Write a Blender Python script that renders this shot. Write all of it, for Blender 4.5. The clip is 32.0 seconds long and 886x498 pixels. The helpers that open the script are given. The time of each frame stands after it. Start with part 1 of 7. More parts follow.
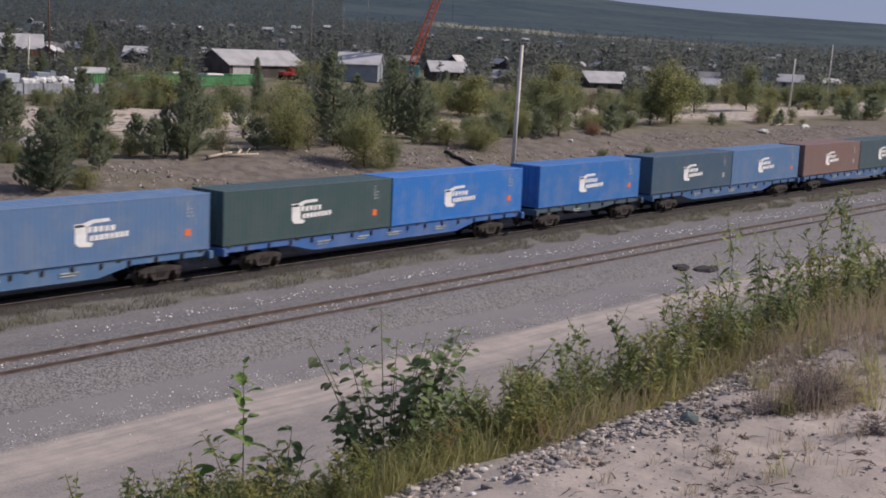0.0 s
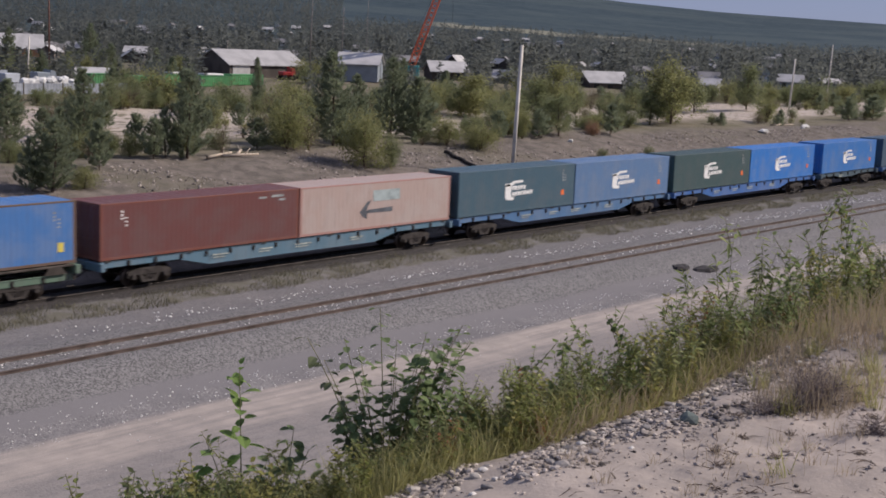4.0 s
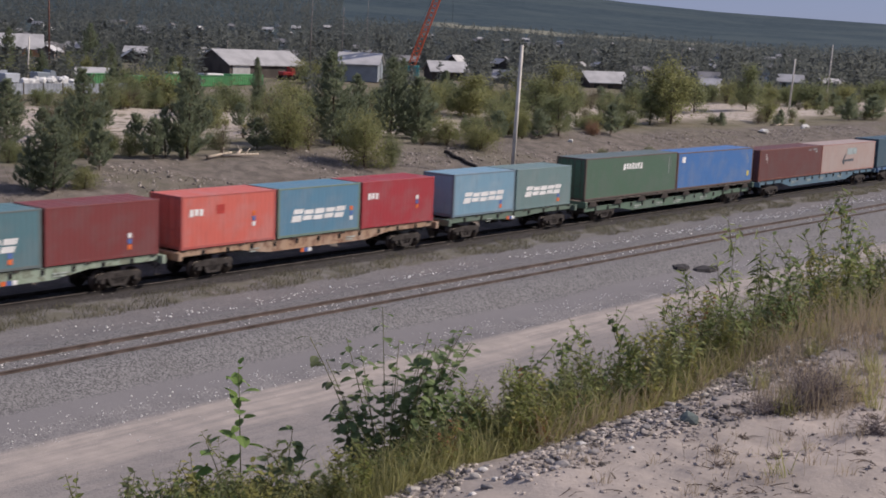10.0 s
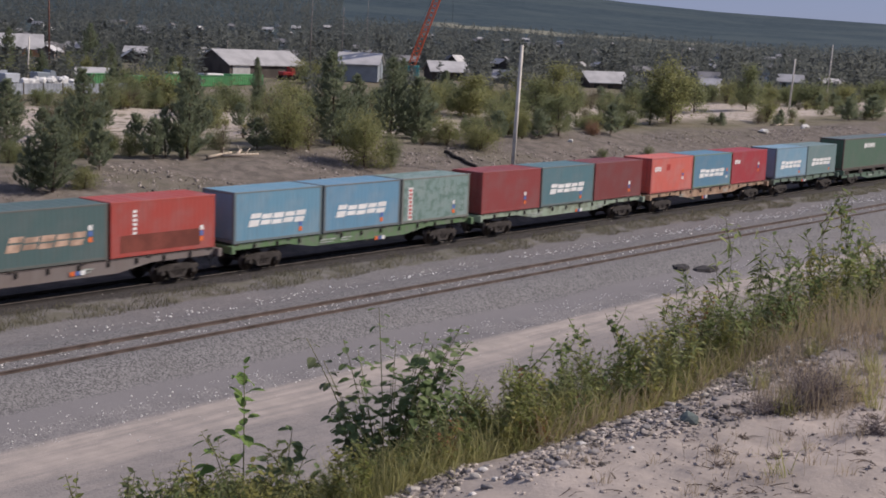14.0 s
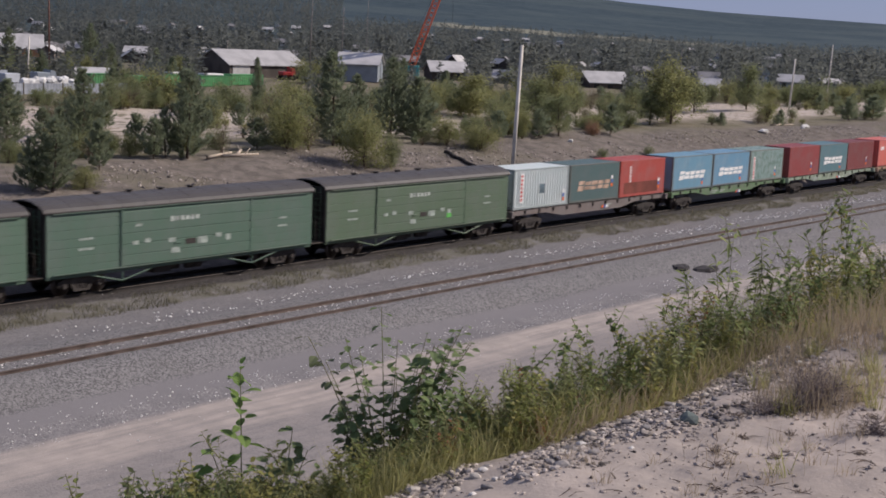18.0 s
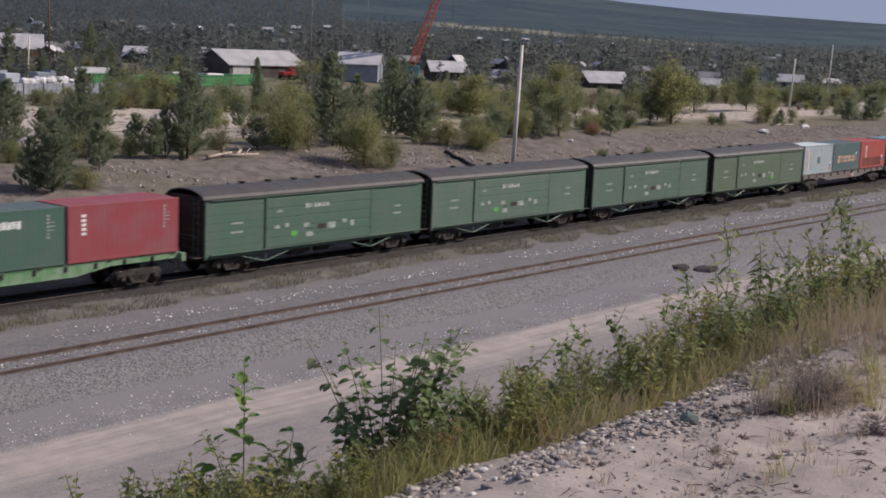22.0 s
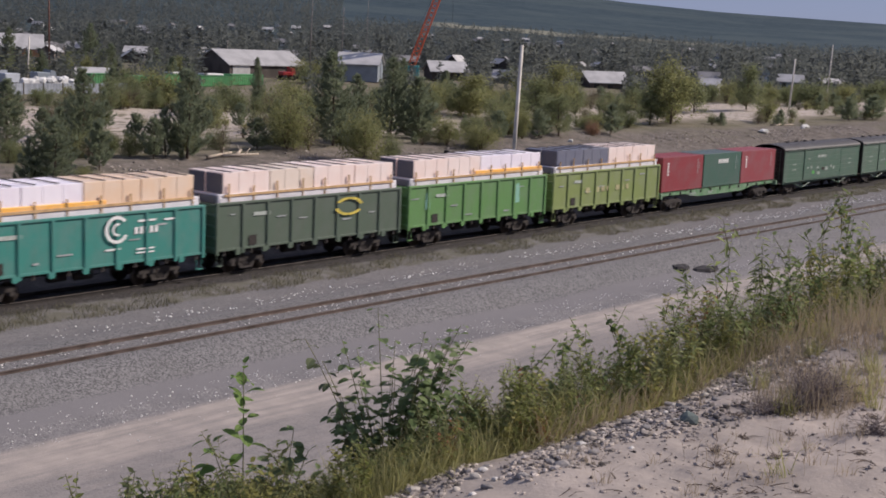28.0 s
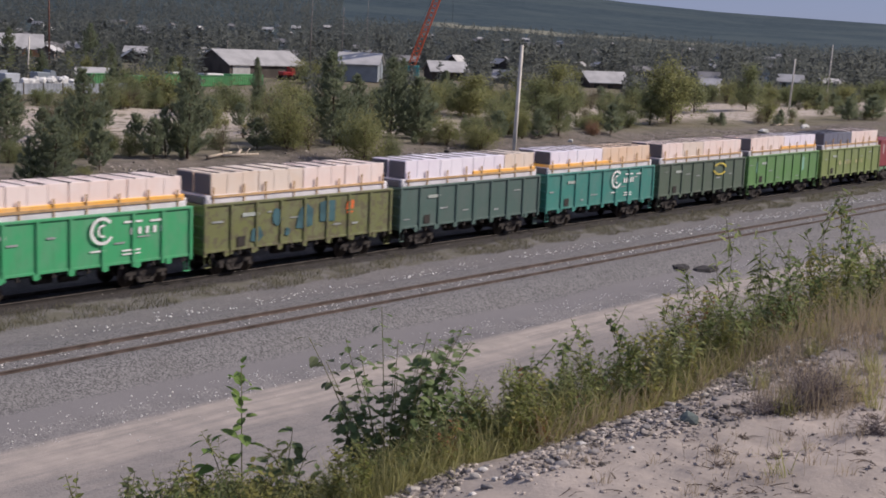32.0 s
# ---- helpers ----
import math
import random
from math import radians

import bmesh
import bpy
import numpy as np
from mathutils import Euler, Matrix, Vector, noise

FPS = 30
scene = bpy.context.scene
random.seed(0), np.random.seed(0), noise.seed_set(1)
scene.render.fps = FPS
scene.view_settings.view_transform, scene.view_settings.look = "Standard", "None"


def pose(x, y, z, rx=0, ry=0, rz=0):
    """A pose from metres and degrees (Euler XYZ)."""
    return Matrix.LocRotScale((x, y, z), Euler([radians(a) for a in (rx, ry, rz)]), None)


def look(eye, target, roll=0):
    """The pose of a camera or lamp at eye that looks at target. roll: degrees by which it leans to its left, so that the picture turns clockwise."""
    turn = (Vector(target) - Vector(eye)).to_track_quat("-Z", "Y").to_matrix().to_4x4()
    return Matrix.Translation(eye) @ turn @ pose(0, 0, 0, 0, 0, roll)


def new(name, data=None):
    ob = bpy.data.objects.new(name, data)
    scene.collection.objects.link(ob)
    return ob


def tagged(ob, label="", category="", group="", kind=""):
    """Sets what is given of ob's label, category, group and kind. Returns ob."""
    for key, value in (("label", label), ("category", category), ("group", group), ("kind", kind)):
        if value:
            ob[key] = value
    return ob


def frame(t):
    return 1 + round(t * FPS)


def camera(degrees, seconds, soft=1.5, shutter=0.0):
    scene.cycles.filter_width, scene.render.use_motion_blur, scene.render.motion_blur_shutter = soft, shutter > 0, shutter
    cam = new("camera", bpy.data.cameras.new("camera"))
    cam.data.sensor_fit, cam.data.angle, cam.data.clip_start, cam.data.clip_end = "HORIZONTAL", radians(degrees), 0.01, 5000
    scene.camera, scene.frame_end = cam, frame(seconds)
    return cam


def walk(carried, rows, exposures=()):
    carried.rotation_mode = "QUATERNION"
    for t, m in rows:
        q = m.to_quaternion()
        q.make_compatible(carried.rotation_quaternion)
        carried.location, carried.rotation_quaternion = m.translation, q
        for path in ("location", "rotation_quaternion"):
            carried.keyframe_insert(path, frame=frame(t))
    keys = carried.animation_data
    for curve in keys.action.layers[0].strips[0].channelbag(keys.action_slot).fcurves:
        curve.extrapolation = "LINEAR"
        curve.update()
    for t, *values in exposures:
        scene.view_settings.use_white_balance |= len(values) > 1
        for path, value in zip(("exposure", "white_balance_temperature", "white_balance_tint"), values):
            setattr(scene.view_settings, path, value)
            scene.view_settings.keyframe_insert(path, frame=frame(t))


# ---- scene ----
EYE = (0.0, 0.0, 11.811)
AIM = (0.75961, 0.63070, -0.15891)
TARGET = tuple(e + 60 * a for e, a in zip(EYE, AIM))
cam = camera(37.885, 32.0, soft=1.8, shutter=0.5)
walk(cam, [(0.0, look(EYE, TARGET, 2.396)), (32.0, look(EYE, TARGET, 2.396))], [(0.0, 0.24, 6470, 12), (32.0, 0.24, 6470, 12)])

# ---- daylight ----
SUN_AZ = (0.80, -0.60)
SUN_EL = radians(37)
world = bpy.data.worlds.new("sky")
scene.world = world
world.use_nodes = True
wn = world.node_tree.nodes
sky = wn.new("ShaderNodeTexSky")
sky.sky_type = "NISHITA"
sky.sun_disc = False
sky.sun_elevation = SUN_EL
sky.sun_rotation = math.atan2(SUN_AZ[0], SUN_AZ[1])
sky.air_density, sky.dust_density, sky.ozone_density = 0.8, 0.35, 4.0
wn["Background"].inputs["Strength"].default_value = 0.088
hue = wn.new("ShaderNodeMix")
hue.data_type, hue.blend_type = "RGBA", "MULTIPLY"
hue.inputs[0].default_value = 1.0
hue.inputs[7].default_value = (0.98, 0.95, 1.02, 1.0)
world.node_tree.links.new(sky.outputs[0], hue.inputs[6])
# thin summer haze evens out the whole sky
haze = wn.new("ShaderNodeMix")
haze.data_type = "RGBA"
haze.inputs[0].default_value = 0.85
haze.inputs[7].default_value = (2.2, 2.55, 4.0, 1.0)
world.node_tree.links.new(hue.outputs[2], haze.inputs[6])
world.node_tree.links.new(haze.outputs[2], wn["Background"].inputs["Color"])
sun = new("sun", bpy.data.lights.new("sun", "SUN"))
sun.data.energy, sun.data.angle, sun.data.color = 3.9, radians(0.55), (1.0, 0.905, 0.81)
sun_from = Vector((SUN_AZ[0] * math.cos(SUN_EL), SUN_AZ[1] * math.cos(SUN_EL), math.sin(SUN_EL)))
sun.matrix_basis = look(sun_from * 200, (0, 0, 0))


# ---- small tools ----
class Shape:
    """Collects vertices and faces for one mesh."""

    def __init__(self):
        self.v, self.f, self.m = [], [], []

    def add(self, verts, faces, m=0):
        k = len(self.v)
        self.v.extend(verts)
        for f in faces:
            self.f.append([k + i for i in f])
            self.m.append(m)
        return self

    def box(self, x0, x1, y0, y1, z0, z1, c=0.0, m=0):
        if c <= 0:
            vs = [(x, y, z) for x in (x0, x1) for y in (y0, y1) for z in (z0, z1)]
            return self.add(vs, [(0, 1, 3, 2), (4, 6, 7, 5), (0, 4, 5, 1), (2, 3, 7, 6), (0, 2, 6, 4), (1, 5, 7, 3)], m)
        c = min(c, (x1 - x0) * 0.45, (y1 - y0) * 0.45, (z1 - z0) * 0.45)
        xs, ys, zs = (x0, x1), (y0, y1), (z0, z1)
        vs, key = [], {}
        for i in (0, 1):
            for j in (0, 1):
                for k in (0, 1):
                    s = (1 - 2 * i, 1 - 2 * j, 1 - 2 * k)
                    p = (xs[i], ys[j], zs[k])
                    for a in range(3):
                        q = tuple(p[b] + (0 if b == a else s[b] * c) for b in range(3))
                        key[(i, j, k, a)] = len(vs)
                        vs.append(q)
        fs = []
        for a in range(3):
            b, d = [n for n in range(3) if n != a]
            for side in (0, 1):
                loop = []
                for vb, vd in ((0, 0), (1, 0), (1, 1), (0, 1)):
                    n = [0, 0, 0]
                    n[a], n[b], n[d] = side, vb, vd
                    loop.append(key[(*n, a)])
                fs.append(loop)
        for a in range(3):
            b, d = [n for n in range(3) if n != a]
            for vb in (0, 1):
                for vd in (0, 1):
                    n0, n1 = [0, 0, 0], [0, 0, 0]
                    n0[b] = n1[b] = vb
                    n0[d] = n1[d] = vd
                    n1[a] = 1
                    fs.append([key[(*n0, b)], key[(*n1, b)], key[(*n1, d)], key[(*n0, d)]])
        for i in (0, 1):
            for j in (0, 1):
                for k in (0, 1):
                    fs.append([key[(i, j, k, 0)], key[(i, j, k, 1)], key[(i, j, k, 2)]])
        return self.add(vs, fs, m)

    def prism(self, profile, a, b, axis="y", m=0):
        """A closed outline of (p, q) pushed from a to b: axis y uses (x, z), axis x (y, z), axis z (x, y)."""
        put = {"y": lambda p, q, s: (p, s, q), "x": lambda p, q, s: (s, p, q), "z": lambda p, q, s: (p, q, s)}[axis]
        n = len(profile)
        vs = [put(p, q, a) for p, q in profile] + [put(p, q, b) for p, q in profile]
        fs = [[i, (i + 1) % n, n + (i + 1) % n, n + i] for i in range(n)]
        fs += [list(range(n))[::-1], list(range(n, 2 * n))]
        return self.add(vs, fs, m)

    def rod(self, p0, p1, r0, r1=None, n=8, m=0, caps=True):
        r1 = r0 if r1 is None else r1
        p0, p1 = Vector(p0), Vector(p1)
        d = (p1 - p0).normalized()
        s = d.orthogonal().normalized()
        t = d.cross(s)
        vs = []
        for p, r in ((p0, r0), (p1, r1)):
            for i in range(n):
                a = 2 * math.pi * i / n
                vs.append(tuple(p + (s * math.cos(a) + t * math.sin(a)) * r))
        fs = [[i, (i + 1) % n, n + (i + 1) % n, n + i] for i in range(n)]
        if caps:
            fs += [list(range(n))[::-1], list(range(n, 2 * n))]
        return self.add(vs, fs, m)

    def mesh(self, name="mesh", smooth=False):
        me = bpy.data.meshes.new(name)
        me.from_pydata(self.v, [], self.f)
        for _ in range(max(self.m, default=0) + 1):
            me.materials.append(None)
        if max(self.m, default=0):
            me.polygons.foreach_set("material_index", self.m)
        if smooth:
            me.polygons.foreach_set("use_smooth", [True] * len(me.polygons))
        bm = bmesh.new()
        bm.from_mesh(me)
        bmesh.ops.recalc_face_normals(bm, faces=bm.faces)
        bm.to_mesh(me)
        bm.free()
        me.update()
        return me


KEPT = {}


def kept(key, build, smooth=False):
    """The mesh under this key, built once."""
    if key not in KEPT:
        sh = Shape()
        build(sh)
        KEPT[key] = sh.mesh(str(key[0]) if isinstance(key, tuple) else key, smooth)
    return KEPT[key]


def solid(ob, mats):
    mats = mats if isinstance(mats, (list, tuple)) else [mats]
    for slot, mat in zip(ob.material_slots, mats):
        slot.link = "OBJECT"
        slot.material = mat
    return ob


def part(name, me, mats, parent, m=None, label=""):
    ob = solid(new(name, me), mats)
    ob.parent = parent
    if m is not None:
        ob.matrix_basis = m
    return tagged(ob, label)


def thing(name, label, category, m=None, group="", kind=""):
    ob = new(name)
    ob.empty_display_size = 0.3
    if m is not None:
        ob.matrix_basis = m
    return tagged(ob, label, category, group, kind)


def lone(name, me, mats, label, category="", m=None, group="", kind=""):
    ob = solid(new(name, me), mats)
    if m is not None:
        ob.matrix_basis = m
    return tagged(ob, label, category, group, kind)


def srgb(r, g, b, k=1.0):
    f = lambda c: (c / 255 / 12.92 if c <= 10 else ((c / 255 + 0.055) / 1.055) ** 2.4) * k
    return (min(f(r), 0.9), min(f(g), 0.9), min(f(b), 0.9))


# ---- materials ----
def nodes_of(name, rough=0.8, metal=0.0, spec=0.3):
    mat = bpy.data.materials.new(name)
    mat.use_nodes = True
    nt = mat.node_tree
    b = nt.nodes["Principled BSDF"]
    b.inputs["Roughness"].default_value = rough
    b.inputs["Metallic"].default_value = metal
    b.inputs["Specular IOR Level"].default_value = spec
    return mat, nt, b


def node(nt, kind, **sets):
    n = nt.nodes.new("ShaderNode" + kind)
    for k, v in sets.items():
        if isinstance(v, bpy.types.NodeSocket):
            nt.links.new(v, n.inputs[k.replace("_", " ")])
        else:
            n.inputs[k.replace("_", " ")].default_value = v
    return n


def noise_of(nt, vec, scale, detail=4.0, rough=0.55):
    return node(nt, "TexNoise", Vector=vec, Scale=scale, Detail=detail, Roughness=rough).outputs[0]


def blend(nt, fac, a, b, how="MIX"):
    n = nt.nodes.new("ShaderNodeMix")
    n.data_type = "RGBA"
    n.blend_type = how
    for sock, v in ((n.inputs[0], fac), (n.inputs[6], a), (n.inputs[7], b)):
        if isinstance(v, bpy.types.NodeSocket):
            nt.links.new(v, sock)
        else:
            sock.default_value = v if isinstance(v, (int, float)) else (*v[:3], 1.0)
    return n.outputs[2]


def ranged(nt, val, a, b, lo=0.0, hi=1.0, soft=True):
    n = nt.nodes.new("ShaderNodeMapRange")
    n.interpolation_type = "SMOOTHSTEP" if soft else "LINEAR"
    nt.links.new(val, n.inputs[0])
    for i, v in zip((1, 2, 3, 4), (a, b, lo, hi)):
        n.inputs[i].default_value = v
    return n.outputs[0]


def calc(nt, op, a, b=0.0):
    n = nt.nodes.new("ShaderNodeMath")
    n.operation = op
    for sock, v in zip(n.inputs, (a, b)):
        if isinstance(v, bpy.types.NodeSocket):
            nt.links.new(v, sock)
        else:
            sock.default_value = v
    return n.outputs[0]


def bump(nt, b, height, strength, dist):
    n = nt.nodes.new("ShaderNodeBump")
    n.inputs["Strength"].default_value = strength
    n.inputs["Distance"].default_value = dist
    nt.links.new(height, n.inputs["Height"])
    nt.links.new(n.outputs[0], b.inputs["Normal"])


def coords(nt, kind="Object", scale=(1, 1, 1)):
    tc = nt.nodes.new("ShaderNodeTexCoord")
    mp = nt.nodes.new("ShaderNodeMapping")
    nt.links.new(tc.outputs[kind], mp.inputs[0])
    mp.inputs["Scale"].default_value = scale
    return mp.outputs[0]


def tint_each(nt, col, amount=0.25, island=False):
    """Lightens or darkens each object, or each loose piece, a little."""
    if island:
        r = nt.nodes.new("ShaderNodeNewGeometry").outputs["Random Per Island"]
    else:
        r = nt.nodes.new("ShaderNodeObjectInfo").outputs["Random"]
    v = ranged(nt, r, 0, 1, 1 - amount, 1 + amount, soft=False)
    n = nt.nodes.new("ShaderNodeVectorMath")
    n.operation = "SCALE"
    nt.links.new(col, n.inputs[0])
    nt.links.new(v, n.inputs["Scale"])
    return n.outputs[0]


def plain(name, col, rough=0.8, metal=0.0, var=0.3, scale=6.0, bumps=0.15, each=0.0, island=False, spec=0.3):
    """A surface with broad stains, a fine grain and slight relief."""
    mat, nt, b = nodes_of(name, rough, metal, spec)
    vec = coords(nt)
    broad, fine = noise_of(nt, vec, scale * 0.25, 3), noise_of(nt, vec, scale * 4, 5)
    c = blend(nt, ranged(nt, broad, 0.35, 0.7), tuple(x * (1 + var * 0.5) for x in col), tuple(x * (1 - var) for x in col))
    c = blend(nt, ranged(nt, fine, 0.4, 0.75, 0, 0.5), c, tuple(x * (1 - var * 1.2) for x in col))
    if each:
        c = tint_each(nt, c, each, island)
    nt.links.new(c, b.inputs["Base Color"])
    if bumps:
        bump(nt, b, fine, bumps, 0.02)
    return mat


PAINTS = {}


def paint(rgb, k=1.0, dirt=0.35, rough=0.5, patch=None):
    """Weathered coach paint: sun-faded patches, rain streaks down the sides, rust in spots."""
    key = (rgb, k, dirt, patch)
    if key in PAINTS:
        return PAINTS[key]
    col = srgb(*rgb, k)
    mat, nt, b = nodes_of("weathered_paint", rough, 0.0, 0.35)
    vec = coords(nt)
    shift = nt.nodes.new("ShaderNodeObjectInfo").outputs["Location"]
    add = nt.nodes.new("ShaderNodeVectorMath")
    nt.links.new(vec, add.inputs[0])
    sc = nt.nodes.new("ShaderNodeVectorMath")
    sc.operation = "SCALE"
    sc.inputs["Scale"].default_value = 0.0
    nt.links.new(shift, sc.inputs[0])
    nt.links.new(sc.outputs[0], add.inputs[1])
    mp = nt.nodes.new("ShaderNodeMapping")
    mp.inputs["Scale"].default_value = (4.0, 4.0, 0.5)
    nt.links.new(add.outputs[0], mp.inputs[0])
    streak = noise_of(nt, mp.outputs[0], 1.6, 5, 0.6)
    broad = noise_of(nt, add.outputs[0], 0.7, 3)
    fine = noise_of(nt, add.outputs[0], 9.0, 6, 0.65)
    grey = sum(col) / 3
    faded = tuple(x * 0.8 + (grey * 1.25 + 0.03) * 0.2 for x in col)
    c = blend(nt, ranged(nt, broad, 0.4, 0.65), col, faded)
    dust = srgb(125, 112, 104, 0.8)
    c = blend(nt, ranged(nt, streak, 0.45, 0.8, 0, dirt), c, tuple((d + x * 0.6) * 0.5 for d, x in zip(dust, col)))
    rust = srgb(96, 58, 42, 0.7)
    c = blend(nt, ranged(nt, fine, 0.66, 0.74, 0, 0.7 * dirt + 0.1), c, rust)
    if patch:
        big = noise_of(nt, add.outputs[0], 1.9, 4, 0.7)
        c = blend(nt, ranged(nt, big, 0.5, 0.56), c, srgb(*patch, k))
    nt.links.new(c, b.inputs["Base Color"])
    nt.links.new(ranged(nt, fine, 0.3, 0.8, rough - 0.1, rough + 0.25), b.inputs["Roughness"])
    bump(nt, b, broad, 0.25, 0.03)
    PAINTS[key] = mat
    return mat


def leaf(name, a, b_, island=True, glow=0.3):
    """Foliage that varies leaf by leaf and lets some light through."""
    mat, nt, b = nodes_of(name, 0.6, 0.0, 0.25)
    r = nt.nodes.new("ShaderNodeNewGeometry" if island else "ShaderNodeObjectInfo").outputs["Random Per Island" if island else "Random"]
    c = blend(nt, r, a, b_)
    vec = coords(nt)
    c = blend(nt, ranged(nt, noise_of(nt, vec, 1.2, 3), 0.35, 0.7, 0, 0.6), c, tuple(x * 0.55 for x in a))
    nt.links.new(c, b.inputs["Base Color"])
    tr = nt.nodes.new("ShaderNodeBsdfTranslucent")
    nt.links.new(c, tr.inputs[0])
    mx = nt.nodes.new("ShaderNodeMixShader")
    mx.inputs[0].default_value = glow
    nt.links.new(b.outputs[0], mx.inputs[1])
    nt.links.new(tr.outputs[0], mx.inputs[2])
    nt.links.new(mx.outputs[0], nt.nodes["Material Output"].inputs["Surface"])
    return mat


def ground_material():
    """Sand bank, service road, ballast, cut slope, yard and haze-tinted far hills, laid out across the line of the
    tracks.
    """
    mat, nt, b = nodes_of("ground_cover", 0.95, 0.0, 0.1)
    pos = nt.nodes.new("ShaderNodeNewGeometry").outputs["Position"]
    sep = nt.nodes.new("ShaderNodeSeparateXYZ")
    nt.links.new(pos, sep.inputs[0])
    x, y = sep.outputs[0], sep.outputs[1]
    n1, n2, n3 = noise_of(nt, pos, 0.12, 4), noise_of(nt, pos, 1.1, 5), noise_of(nt, pos, 14.0, 4, 0.7)
    n4 = noise_of(nt, pos, 0.02, 5, 0.6)
    n5 = noise_of(nt, pos, 0.45, 5, 0.65)
    stone = node(nt, "TexVoronoi", Vector=pos, Scale=17.0)
    pebble = node(nt, "TexVoronoi", Vector=pos, Scale=45.0)
    wob = calc(nt, "MULTIPLY", calc(nt, "SUBTRACT", n5, 0.5), 1.6)
    yw = calc(nt, "ADD", y, wob)
    yn = calc(nt, "ADD", y, calc(nt, "MULTIPLY", calc(nt, "SUBTRACT", n5, 0.5), 1.0))
    sand = blend(nt, ranged(nt, n2, 0.3, 0.7), (0.41, 0.35, 0.31), (0.31, 0.265, 0.235))
    sand = blend(nt, ranged(nt, n3, 0.48, 0.72, 0, 0.6), sand, (0.23, 0.19, 0.165))
    sand = blend(nt, ranged(nt, noise_of(nt, pos, 3.7, 6, 0.75), 0.56, 0.68, 0, 0.5), sand, (0.20, 0.165, 0.145))
    sand = blend(nt, ranged(nt, noise_of(nt, pos, 90.0, 2), 0.6, 0.75, 0, 0.5), sand, (0.52, 0.46, 0.42))
    soil = blend(nt, n2, (0.16, 0.14, 0.10), (0.27, 0.24, 0.19))
    grav = blend(nt, ranged(nt, n5, 0.3, 0.7), (0.185, 0.175, 0.18), (0.23, 0.215, 0.215))
    grav = blend(nt, ranged(nt, stone.outputs["Color"], 0.25, 0.9, 0, 0.75), grav, (0.12, 0.115, 0.12))
    road = blend(nt, ranged(nt, n2, 0.35, 0.65), (0.41, 0.355, 0.32), (0.34, 0.30, 0.272))
    ball = blend(nt, ranged(nt, stone.outputs["Color"], 0.1, 0.95), (0.255, 0.245, 0.245), (0.075, 0.073, 0.075))
    ball = blend(nt, ranged(nt, n5, 0.35, 0.7, 0, 0.3), ball, (0.17, 0.16, 0.155))
    # oil-stained ballast, its colour darkened further for the shade beneath the train
    oily_shaded = blend(nt, ranged(nt, stone.outputs["Color"], 0.1, 0.9), (0.085, 0.078, 0.076), (0.036, 0.033, 0.032))
    cut = blend(nt, ranged(nt, n2, 0.3, 0.7), (0.19, 0.162, 0.142), (0.105, 0.092, 0.08))
    cut = blend(nt, ranged(nt, pebble.outputs["Color"], 0.75, 0.95, 0, 0.6), cut, (0.42, 0.37, 0.34))
    cut = blend(nt, ranged(nt, n1, 0.5, 0.75, 0, 0.7), cut, (0.14, 0.13, 0.085))
    flat = blend(nt, ranged(nt, n5, 0.35, 0.65), (0.13, 0.12, 0.075), (0.21, 0.18, 0.14))
    white = blend(nt, ranged(nt, n2, 0.35, 0.7), (0.54, 0.465, 0.41), (0.38, 0.325, 0.28))
    # far woodland with the blue-grey of distance haze mixed into its colour
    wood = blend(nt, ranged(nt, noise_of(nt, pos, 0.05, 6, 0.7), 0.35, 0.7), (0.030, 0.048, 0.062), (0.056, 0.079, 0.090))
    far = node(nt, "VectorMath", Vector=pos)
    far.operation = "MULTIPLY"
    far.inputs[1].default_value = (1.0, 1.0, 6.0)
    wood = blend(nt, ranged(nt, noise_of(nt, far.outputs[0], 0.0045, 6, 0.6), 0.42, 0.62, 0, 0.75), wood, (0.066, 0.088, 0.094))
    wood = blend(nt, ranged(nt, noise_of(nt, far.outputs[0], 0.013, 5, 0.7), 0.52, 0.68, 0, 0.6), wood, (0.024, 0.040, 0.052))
    # wheel-worn streaks run along the tracks
    along = node(nt, "VectorMath", Vector=pos)
    along.operation = "MULTIPLY"
    along.inputs[1].default_value = (0.07, 0.9, 1.0)
    drift = noise_of(nt, along.outputs[0], 1.0, 4, 0.6)
    wisp = noise_of(nt, along.outputs[0], 3.2, 5, 0.65)
    yr = calc(nt, "ADD", y, calc(nt, "ADD", calc(nt, "MULTIPLY", calc(nt, "SUBTRACT", drift, 0.5), 1.2), calc(nt, "MULTIPLY", x, 0.006)))
    dust = ranged(nt, calc(nt, "ADD", yr, calc(nt, "MULTIPLY", calc(nt, "SUBTRACT", n2, 0.5), 0.5)), 36.2, 36.75)
    c = blend(nt, ranged(nt, y, 3.2, 5.0), sand, soil)
    c = blend(nt, ranged(nt, y, 17.0, 20.0), c, grav)
    chips = node(nt, "TexVoronoi", Vector=pos, Scale=26.0)
    pale = calc(nt, "MULTIPLY", calc(nt, "MULTIPLY", ranged(nt, yr, 33.9, 34.3), ranged(nt, yr, 35.8, 35.3)), ranged(nt, n5, 0.42, 0.58))
    c = blend(nt, calc(nt, "MULTIPLY", pale, ranged(nt, chips.outputs["Color"], 0.62, 0.95, 0, 0.45)), c, (0.55, 0.53, 0.51))
    fines = calc(nt, "MULTIPLY", ranged(nt, yr, 34.9, 35.4), ranged(nt, yr, 36.7, 36.3))
    c = blend(nt, calc(nt, "MULTIPLY", fines, 0.85), c, blend(nt, n5, (0.175, 0.165, 0.17), (0.205, 0.195, 0.20)))
